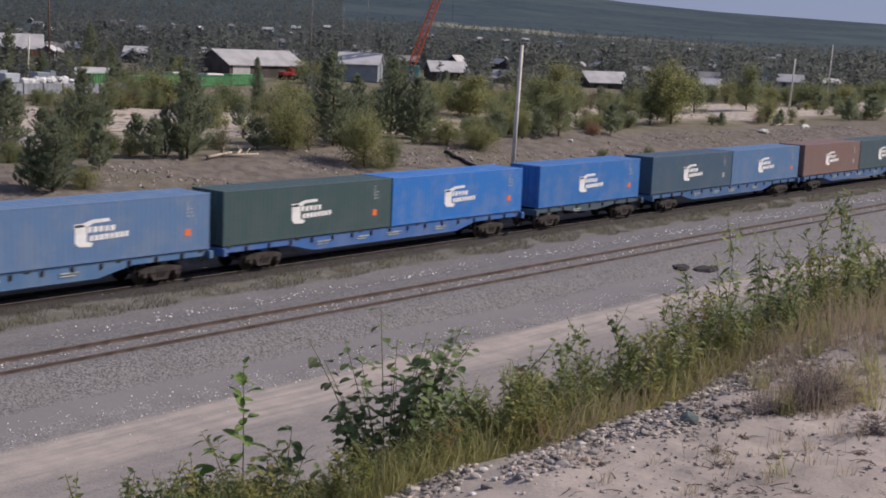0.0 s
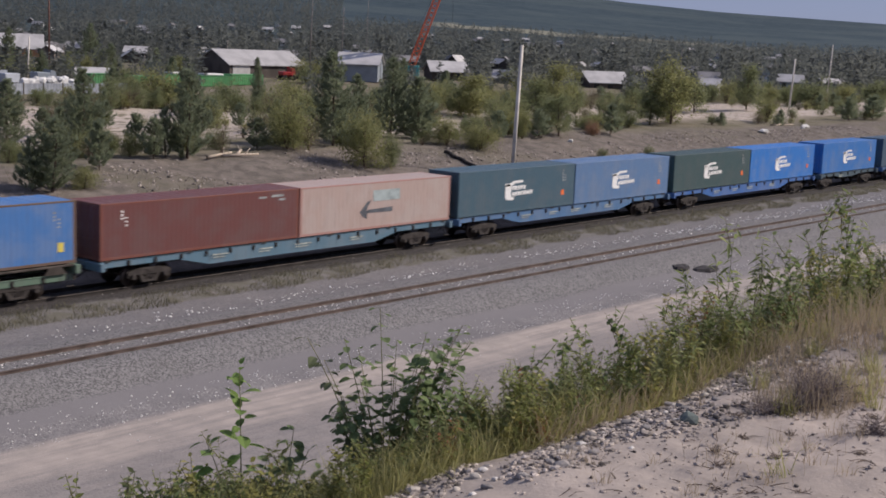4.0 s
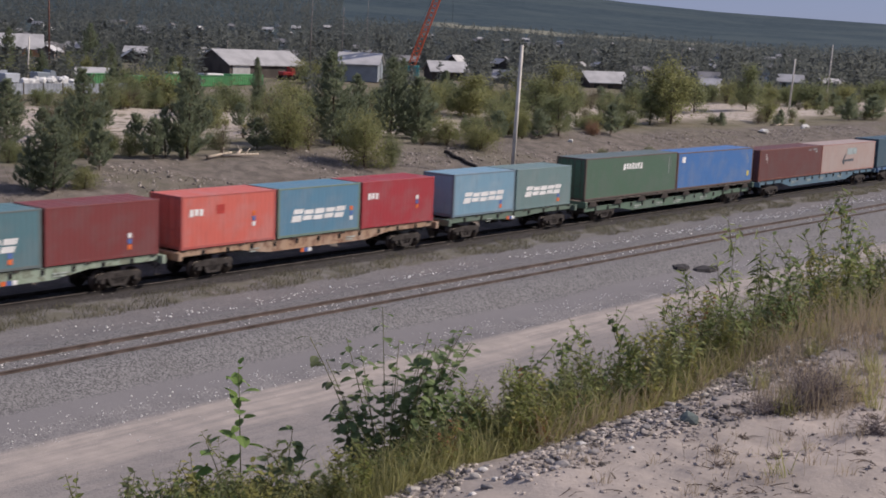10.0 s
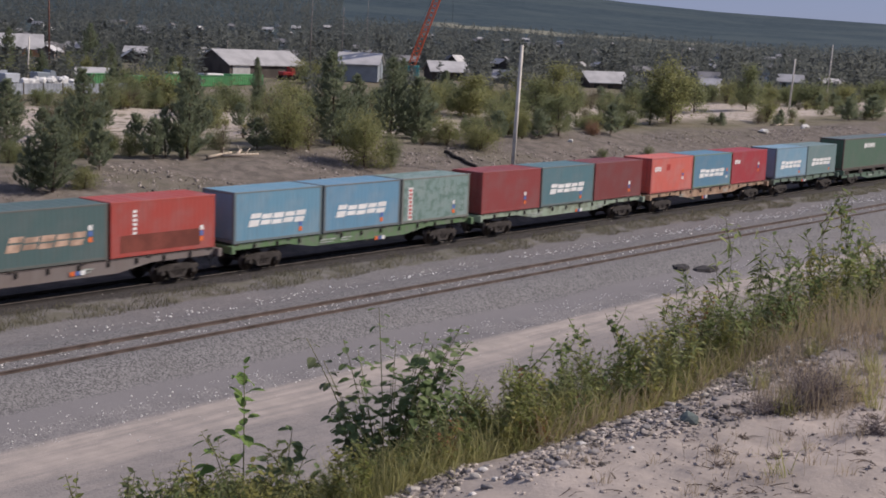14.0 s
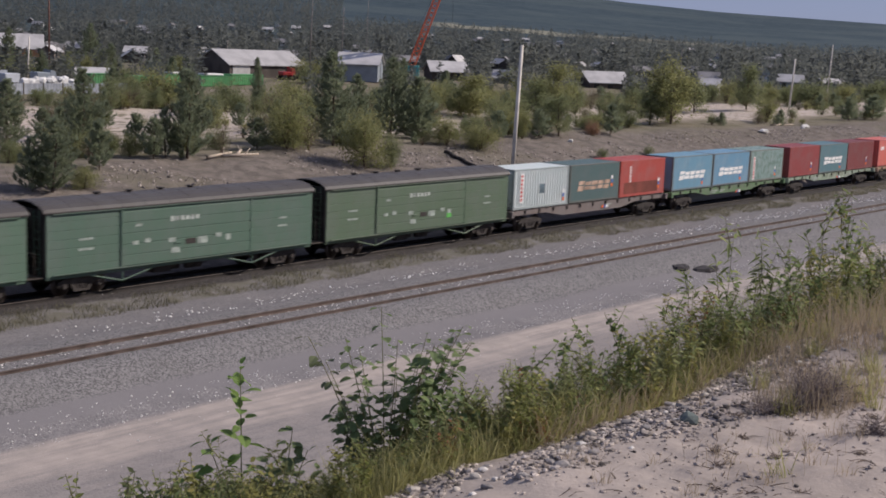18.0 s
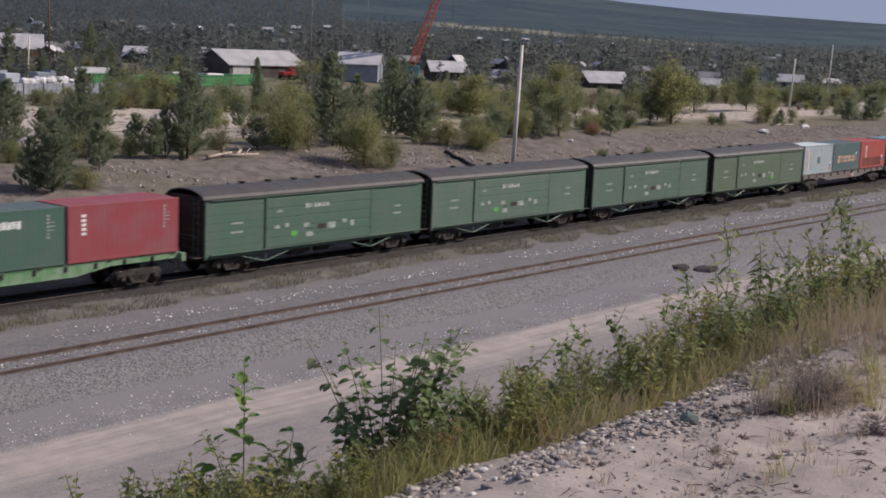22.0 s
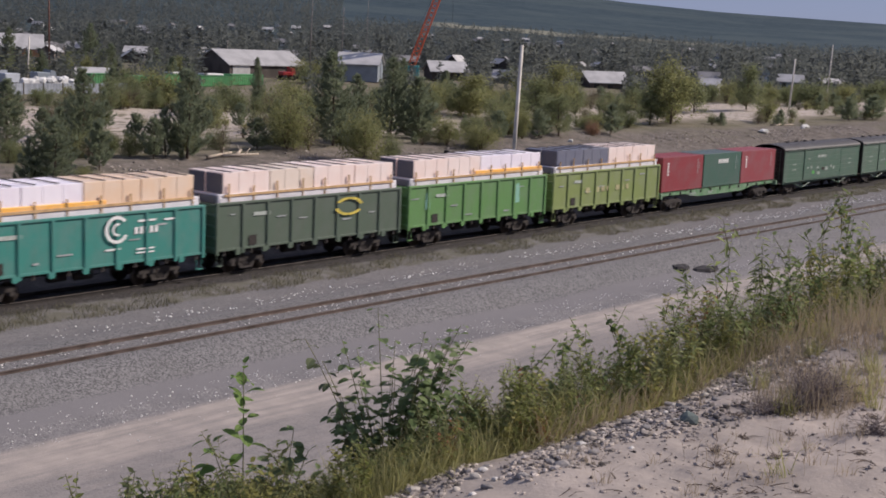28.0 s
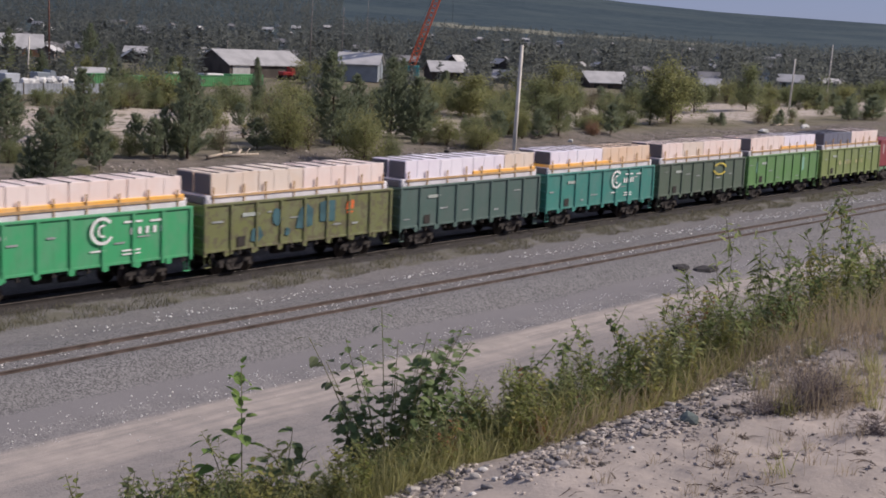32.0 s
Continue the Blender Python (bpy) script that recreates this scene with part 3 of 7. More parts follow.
def container(u, z, length, h, rgb, label, group, doors=True, rail=None, depth=0.0035, k=1.0, roof_rgb=None, patch=None, dirt=0.35):
    body = paint(rgb, k, dirt, patch=patch)
    trim = paint(rail, k) if rail else body
    top = paint(roof_rgb, k) if roof_rgb else body
    c = thing("shipping_container", label, "container", group=group)
    p, half = box_parts(length, h, depth), length / 2
    for s in (-1, 1):
        turn = 0 if s < 0 else 180
        part("side_panel", p["side"], body, c, pose(0, s * 1.212, 0, 0, 0, turn))
        part("bottom_rail", p["bottom_rail"], trim, c, pose(0, s * 1.165, 0, 0, 0, turn))
        part("top_rail", p["top_rail"], trim, c, pose(0, s * 1.178, 0, 0, 0, turn))
        part("header", p["header"], trim, c, pose(s * (half - 0.06), 0, 0))
        part("sill", p["sill"], trim, c, pose(s * (half - 0.06), 0, 0))
        for sx in (-1, 1):
            part("corner_post", p["corner_post"], trim, c, pose(sx * (half - 0.09), s * 1.138, 0, 0, 0, turn))
    part("roof", p["roof"], top, c)
    part("floor", p["floor"], M_DARK, c)
    d = -1 if doors else 1
    part("end_wall", p["end_wall"], body, c, pose(-d * (half - 0.06), 0, 0))
    for s in (0, 180):
        lid = part("door", p["door"], body, c, pose(d * (half - 0.05), 0, 0, 0, 0, 0) if (s == 0) == (d < 0) else pose(d * (half - 0.05), -1.14, 0) if d < 0 else pose(d * (half - 0.05), 1.14, 0, 0, 0, 180))
        for yy in (0.3, 0.85):
            part("lock_rod", p["lock_rod"], trim, lid, pose(0, yy, 0))
    rides(c, u, z + 0.03)
    return c


NEAR = -1.217   # outer face of a container's near side


def logo_folded(c, x, z, sx=1.28, sz=0.72):
    """Pale emblem: a heavy bracket with stacked strokes beside it."""
    o = lambda pts: [(x + a * sx, z + b * sz) for a, b in pts]
    emblem("emblem", [o([(-1.1, 0.55), (-1.1, -0.55), (-0.95, -0.8), (-0.45, -0.86), (-0.35, -0.62), (-0.62, -0.52), (-0.62, 0.35), (-0.78, 0.58)]), o([(-1.12, 0.62), (-0.75, 0.64), (-0.4, 0.84), (0.3, 0.86), (0.36, 0.66), (-0.35, 0.6), (-0.55, 0.42), (-1.12, 0.4)])], M_WHITE, c, NEAR, "pale emblem of a heavy bracket")
    marks("wordmark", [(x + (-0.5 + 0.24 * i) * sx, z + 0.22 * sz, 0.17 * sx, 0.36 * sz) for i in range(5)] + [(x + (-0.42 + 0.21 * i) * sx, z + (-0.32 + 0.012 * i) * sz, 0.17 * sx, 0.34 * sz) for i in range(8)], M_WHITE, c, NEAR, "two rows of pale strokes", 0.1)


def logo_slant(c, x, z, w, h, mat=None):
    """A band of five heavy slanted strokes, each cut across the middle."""
    bars = []
    for i in range(5):
        cx, tall = x - w / 2 + w * (i + 0.5) / 5, h * (1.04, 0.84, 0.9, 0.84, 0.94)[i]
        cut = (0.58, 0.5, 0.46, 0.52, 0.5)[i]
        wide = w / 5 * 0.86
        for part_z, part_h in ((-tall / 2 + tall * cut * 0.46, tall * cut * 0.84), (tall / 2 - tall * (1 - cut) * 0.46, tall * (1 - cut) * 0.84)):
            bars.append((cx + 0.35 * part_z, z + part_z, wide, part_h))
    marks("wordmark", bars, mat or M_WHITE, c, NEAR, "heavy slanted strokes", 0.35)


def logo_bars(c, x, z, w, h, n, mat=None):
    marks("wordmark", [(x - w / 2 + w * (i + 0.5) / n, z + (0.06 * h if i % 2 else 0), w / n * 0.72, h * (0.9 if i % 3 else 1.0)) for i in range(n)], mat or M_WHITE, c, NEAR, "row of white block strokes", 0.12)


def logo_upright(c, x, z0, z1, n, panel):
    if panel:
        marks("label_panel", [(x, (z0 + z1) / 2, 0.36, z1 - z0 + 0.12)], M_WHITE, c, NEAR, "white upright label panel")
    y = NEAR - (0.008 if panel else 0)
    marks("upright_wordmark", [(x, z0 + (z1 - z0) * (i + 0.5) / n, 0.22, (z1 - z0) / n * 0.62) for i in range(n)], M_REDMK if panel else M_WHITE, c, y, "upright row of short strokes")


def stickers(c, x, z, up=True):
    order = (M_WHITE, M_BLUEMK, M_ORANGE) if up else (M_ORANGE, M_BLUEMK, M_WHITE)
    for i, m in enumerate(order):
        marks("sticker", [(x, z - i * 0.27, 0.22, 0.22)], m, c, NEAR - 0.002, "small square sticker")


def small_print(c, x, z, n=6, mat=None):
    marks("small_print", [(x, z - i * 0.16, 0.1, 0.1) for i in range(n)] + [(x + 0.22, z - 0.3 - i * 0.17, 0.14, 0.06) for i in range(3)], mat or M_GREYMK, c, NEAR, "column of small faded print")


# flat wagons
def flat_sill(sh, half, deep, shallow, drop0, drop1, top):
    pts = [(-half, top), (-half, top - shallow), (-drop1, top - shallow), (-drop0, top - deep), (drop0, top - deep), (drop1, top - shallow), (half, top - shallow), (half, top)]
    sh.prism(pts, -0.03, 0.03, "y")
    sh.box(-half, half, -0.06, 0.06, top - 0.035, top, 0.008)
    for s in (-1, 1):
        sh.box(-drop0, drop0, -0.06, 0.06, top - deep, top - deep + 0.03, 0.008)
    for i in range(9):
        x = -drop0 + 2 * drop0 * i / 8
        sh.box(x - 0.02, x + 0.02, -0.036, 0.036, top - deep + 0.02, top - 0.03, 0.0)


def flat_wagon(u, half, rgb, label, bogie_x, top=1.40, deep=0.82, shallow=0.30, raised=False, print_x=(), k=1.0, patch=None):
    body = paint(rgb, k, 0.55, patch=patch)
    w = thing("flat_wagon", label, "railway wagon", group="wagons of the freight train")
    key = (half, deep, shallow, top)
    drop1 = bogie_x - 1.6
    sill = kept(("side_sill", *key), lambda s: flat_sill(s, half, deep, shallow, drop1 - 1.9, drop1, top - (0.42 if raised else 0.0)))
    for s in (-1, 1):
        part("side_sill", sill, body, w, pose(0, s * 1.1, 0), "fish-bellied side girder with worn paint")
        part("end_beam", kept(("end_beam", top), lambda q: q.box(-0.12, 0.12, -1.42, 1.42, top - 0.42, top - 0.03, 0.02)), body, w, pose(s * (half + 0.05), 0, 0))
    t2 = top - 0.42 if raised else top
    part("centre_sill", kept(("centre_sill", *key), lambda q: q.box(-half, half, -0.25, 0.25, t2 - 0.55, t2 - 0.1, 0.02)), M_DARK, w)
    n = round(half * 2 / 1.55)
    cb = kept(("cross_beam", top, raised), lambda q: q.box(-0.07, 0.07, -1.19, 1.19, t2 - 0.3, t2 - 0.06, 0.015))
    for i in range(n + 1):
        part("cross_beam", cb, M_DARK, w, pose(-half + 2 * half * i / n, 0, 0))
    if raised:
        fr = kept(("raised_rail", half), lambda q: q.box(-half, half, -0.05, 0.05, top - 0.09, top, 0.012))
        st = kept("raised_post", lambda q: q.prism([(-0.55, -0.4), (0.55, -0.4), (0.3, -0.06), (-0.3, -0.06)], -0.045, 0.045, "y"))
        for s in (-1, 1):
            part("raised_rail", fr, M_STEEL, w, pose(0, s * 1.2, 0))
            for i in range(8):
                part("raised_post", st, M_STEEL, w, pose(-half + 1.0 + (2 * half - 2.0) * i / 7, s * 1.2, top))
    lock = kept("twist_lock", lambda q: (q.box(-0.14, 0.14, -0.1, 0.1, 0.0, 0.075, 0.008), q.rod((0, 0, 0.07), (0, 0, 0.085), 0.05, n=8)))
    for i in range(6):
        for s in (-1, 1):
            part("twist_lock", lock, M_STEEL, w, pose((-half + 0.35) + (2 * half - 0.7) * i / 5, s * 1.1, top - 0.045))
    part("brake_cylinder", kept("brake_cylinder", lambda q: (q.rod((-0.45, 0, 0), (0.45, 0, 0), 0.18, n=14), q.rod((0.45, 0, 0), (0.9, 0, 0), 0.03, n=6), q.rod((-1.6, 0.3, 0), (-0.7, 0.3, 0), 0.2, n=14)), True), M_DARK, w, pose(1.2, 0.3, t2 - 0.75))
    step = kept("step", lambda q: (q.rod((-0.15, 0, 0.55), (-0.15, 0, 1.1), 0.02, n=6), q.rod((0.15, 0, 0.55), (0.15, 0, 1.1), 0.02, n=6), q.box(-0.18, 0.18, -0.08, 0.08, 0.5, 0.54, 0.01)))
    for s in (-1, 1):
        part("step", step, M_DARK, w, pose(s * (half - 0.3), -s * 1.3, 0))
        add_bogie(w, s * bogie_x)
    add_couplers(w, half + 0.35)
    zc = t2 - 0.38
    for i, (x, wd) in enumerate(print_x):
        marks("stencil", [(x, zc + 0.08, wd, 0.07), (x - 0.1, zc - 0.05, wd * 0.8, 0.05)], M_STENCIL, w, -1.164, "white stencilled bars")
    rides(w, u)
    return w


# the block of wagons, front of the train first
def loaded_flats():
    G80 = "containers on the long flat wagons"
    floor80, blue_w = 1.40, (70, 105, 150)

    def pair80(u, left, right, wagon_rgb, wlabel, raised=False, h=2.75):
        flat_wagon(u, 12.15, wagon_rgb, wlabel, 9.4, print_x=((-5.2, 1.0), (-2.2, 0.9), (0.4, 1.2), (4.4, 1.0)), raised=raised, top=1.47 if raised else 1.36, deep=0.58 if raised else 0.72)
        out = []
        for s, spec in ((-1, left), (1, right)):
            rgb, label, kw = spec
            hh = kw.pop("h", h)
            out.append(container(u + s * 6.14, 1.47 if raised else 1.36, LEN40, hh, rgb, label, G80, **kw))
        return out

    lab = lambda s: f"{s} forty-foot container with a pale emblem on its side"
    a1, a2 = pair80(119.95, ((124, 98, 92), lab("dusty brown"), {}), ((62, 84, 92), lab("dark teal"), {}), blue_w, "blue eighty-foot flat wagon loaded with two containers")
    b1, b2 = pair80(94.35, ((64, 88, 108), lab("slate blue"), {}), ((84, 118, 158), lab("faded light blue"), {}), blue_w, "faded blue eighty-foot flat wagon loaded with two containers")
    flat_wagon(74.25, 6.35, (72, 92, 104), "short dark blue flat wagon with one container", 4.6, top=1.36, deep=0.5, shallow=0.3, print_x=((-1.5, 0.9),))
    c1 = container(74.25, 1.36, LEN40, 2.75, (50, 112, 180), lab("bright blue"), G80)
    d1, d2 = pair80(54.05, ((62, 84, 86), lab("dark green"), {}), ((46, 116, 192), lab("vivid blue"), {}), (66, 108, 170), "blue eighty-foot flat wagon loaded with two containers")
    e1, e2 = pair80(28.75, ((68, 94, 108), lab("dark teal"), {}), ((92, 122, 160), lab("light blue"), {}), (82, 118, 158), "light blue eighty-foot flat wagon loaded with two containers")
    for c in (a1, a2, b1, b2, d1, d2, e1, e2, c1):
        logo_folded(c, -0.1, 1.36)
        marks("hazard_plate", [(4.75, 0.92, 0.34, 0.34)], M_ORANGE if c not in (a1, b1) else M_GREYMK, c, NEAR - 0.002, "small orange plate")
        small_print(c, 4.75, 2.35, 5)
    f1, f2 = pair80(3.5, ((106, 66, 64), "maroon forty-foot container on a flat wagon", dict(rail=(120, 72, 62))), ((176, 156, 148), "beige forty-foot container with a grey arrow emblem", dict(rail=(168, 128, 120), doors=False)), (92, 122, 140), "grey-blue eighty-foot flat wagon loaded with two containers", h=2.62)
    small_print(f1, -4.9, 2.2, 3, M_WHITE)
    marks("small_print", [(3.6, 2.28, 0.5, 0.1), (4.6, 2.32, 0.8, 0.12), (4.9, 2.12, 0.4, 0.1)], M_GREYMK, f1, NEAR, "small faded print")
    emblem("emblem", [[(-1.6, 1.0), (-1.0, 1.55), (-0.7, 1.65), (-1.05, 1.15), (-1.0, 0.6), (-1.35, 0.75)], [(-1.1, 0.92), (1.05, 0.9), (1.05, 1.16), (-1.0, 1.1)]], plain("grey_marking", (0.12, 0.13, 0.15), 0.7), f2, NEAR, "dark grey arrow shape")
    marks("faded_panel", [(0.55, 1.85, 2.2, 0.6)], plain("pale_blue_marking", (0.36, 0.42, 0.42), 0.7), f2, NEAR + 0.001, "pale blue faded panel")
    g1, g2 = pair80(-22.2, ((82, 108, 90), "dull green forty-foot container with white block strokes", dict(rail=(96, 84, 78), roof_rgb=(98, 112, 112), h=2.89)), ((70, 116, 174), "blue forty-foot container with a rusty frame, on a flat wagon", dict(rail=(104, 84, 72), h=2.80)), (98, 120, 104), "grey-green flat wagon with a slotted upper frame", raised=True)
    logo_bars(g1, -0.1, 2.12, 2.6, 0.44, 7)
    small_print(g1, 4.9, 2.55, 8)
    marks("label_panel", [(-5.2, 2.25, 0.5, 0.42)], M_WHITE, g2, NEAR, "white square label")
    marks("hazard_plate", [(5.3, 0.76, 0.3, 0.42)], M_YELLOW, g2, NEAR, "yellow plate")
    small_print(g2, 5.0, 2.3, 3)

    G20 = "twenty-foot containers"
    z20 = 1.42

    def sill_stickers(w, x, z):
        for i, m in enumerate((M_ORANGE, M_BLUEMK, M_WHITE)):
            marks("sticker", [(x + i * 0.27, z, 0.24, 0.2)], m, w, -1.166, "small square sticker")

    def row20(u, specs):
        out = []
        n = len(specs)
        for i, (rgb, label, kw) in enumerate(specs):
            out.append(container(u + (i - (n - 1) / 2) * 6.2, z20, LEN20, kw.pop("h", 2.591), rgb, label, G20, **kw))
        return out

    w = flat_wagon(-42.25, 6.5, (104, 122, 108), "short green-grey flat wagon with two containers", 4.6, top=z20, deep=0.42, shallow=0.3, print_x=((-2.5, 0.5),))
    sill_stickers(w, -0.6, 1.05)
    h1, h2 = row20(-42.25, [((122, 158, 178), "pale blue twenty-foot container with slanted white strokes", dict(doors=False, rail=(110, 130, 142))), ((112, 136, 136), "grey-green twenty-foot container with slanted pale strokes", {})])
    for c in (h1, h2):
        logo_slant(c, -0.1, 1.12, 3.9, 0.66)
        stickers(c, 1.6, 0.95)
    wlab = lambda s: f"{s} sixty-foot flat wagon loaded with three containers"
    w = flat_wagon(-59.4, 9.35, (176, 146, 120), wlab("rusty tan"), 7.1, top=z20, deep=0.58, shallow=0.28, print_x=((-4.5, 0.6), (2.4, 0.7)), patch=(140, 110, 92))
    sill_stickers(w, -1.2, 0.72)
    i1, i2, i3 = row20(-59.4, [((206, 106, 94), "faded salmon red twenty-foot container", dict(rail=(180, 90, 84))), ((92, 134, 158), "blue twenty-foot container with slanted white strokes", dict(rail=(112, 132, 120))), ((164, 58, 66), "dark red twenty-foot container", {})])
    logo_bars(i1, -2.1, 1.76, 0.9, 0.36, 3)
    marks("patch", [(-0.6, 1.85, 0.5, 0.45)], M_REDMK, i1, NEAR, "square patch of darker red paint")
    stickers(i1, 1.55, 1.5, False)
    logo_slant(i2, -0.1, 1.12, 3.9, 0.66)
    stickers(i2, 2.34, 1.25, False)
    logo_bars(i3, -2.15, 1.76, 0.9, 0.36, 3)
    stickers(i3, 1.55, 1.5)
    w = flat_wagon(-79.15, 9.35, (150, 166, 146), wlab("pale green"), 7.1, top=z20, deep=0.58, shallow=0.28, print_x=((-3.5, 1.6), (4.0, 0.8)), patch=(126, 132, 116))
    sill_stickers(w, 1.2, 0.95)
    j1, j2, j3 = row20(-79.15, [((142, 66, 66), "maroon twenty-foot container on a flat wagon", {}), ((88, 122, 130), "teal twenty-foot container with slanted white strokes", dict(rail=(100, 112, 112))), ((124, 62, 62), "dark maroon twenty-foot container", {})])
    stickers(j1, 1.42, 1.02)
    logo_slant(j2, -0.1, 1.12, 3.9, 0.66)
    stickers(j2, 1.5, 0.95)
    stickers(j3, 1.39, 1.02)
    w = flat_wagon(-98.85, 9.35, (98, 128, 88), wlab("green"), 7.1, top=z20, deep=0.58, shallow=0.28, print_x=((-2.6, 1.2), (-1.2, 0.8)), patch=(110, 120, 104))
    sill_stickers(w, 1.2, 0.85)
    k1, k2, k3 = row20(-98.85, [((106, 148, 170), "light blue twenty-foot container with slanted white strokes", dict(doors=False, rail=(108, 122, 126))), ((104, 146, 172), "blue twenty-foot container with slanted white strokes", dict(rail=(104, 112, 116))), ((128, 150, 146), "patchy grey-green twenty-foot container with an upright label", dict(rail=(120, 122, 116), patch=(104, 128, 120)))])
    for c in (k1, k2):
        logo_slant(c, -0.1, 1.12, 3.9, 0.66)
        stickers(c, 1.5, 0.97)
    logo_upright(k3, -2.3, 0.25, 2.0, 8, True)
    stickers(k3, 1.58, 0.98)
    w = flat_wagon(-118.5, 9.35, (122, 112, 108), wlab("brown-grey"), 7.1, top=z20, deep=0.66, shallow=0.34, print_x=((2.0, 0.6),))
    sill_stickers(w, 1.2, 1.0)
    l1, l2, l3 = row20(-118.5, [((200, 210, 208), "white twenty-foot container with an upright label", dict(doors=False, rail=(150, 160, 160), depth=0.04)), ((80, 102, 102), "dark green twenty-foot container with slanted rusty strokes", dict(rail=(96, 100, 96))), ((168, 74, 66), "brick red twenty-foot container with an upright wordmark", {})])
    logo_upright(l1, -2.2, 0.5, 2.25, 7, True)
    marks("patch", [(0.0, 1.25, 0.55, 0.6)], plain("slate_patch", (0.12, 0.17, 0.2), 0.7), l1, NEAR, "dark slate patch")
    stickers(l1, 2.45, 0.95)
    logo_slant(l2, -0.1, 1.12, 3.9, 0.66, plain("rusty_pale_marking", (0.52, 0.36, 0.27), 0.8, 0, 0.4, 6))
    marks("repainted_band", [(-0.2, 0.62, 4.6, 0.8)], plain("dull_brown_red_paint", (0.20, 0.055, 0.04), 0.7, 0, 0.3, 3), l3, NEAR + 0.002, "dull brown-red repainted band")
    stickers(l2, 2.1, 1.55)
    logo_upright(l3, -1.7, 1.0, 2.2, 6, False)
    stickers(l3, 2.2, 1.05)
    flat_wagon(-205.6, 9.35, (120, 150, 118), wlab("mottled green"), 7.1, top=z20, deep=0.58, shallow=0.28, print_x=((-4.4, 1.0), (-1.6, 1.0)), patch=(96, 138, 96))
    q1, q2, q3 = row20(-205.6, [((140, 60, 66), "dark red twenty-foot container with an upright wordmark", {}), ((70, 100, 88), "dark green twenty-foot container with white block strokes", dict(roof_rgb=(84, 98, 98))), ((146, 70, 76), "faded red twenty-foot container with an upright wordmark", {})])
    logo_upright(q1, -2.2, 1.2, 2.2, 5, False)
    logo_bars(q2, 0.1, 1.95, 1.6, 0.34, 7)
    logo_upright(q3, -2.2, 1.2, 2.2, 5, False)
    for c in (q1, q2, q3):
        small_print(c, 2.2, 2.25, 7)


loaded_flats()


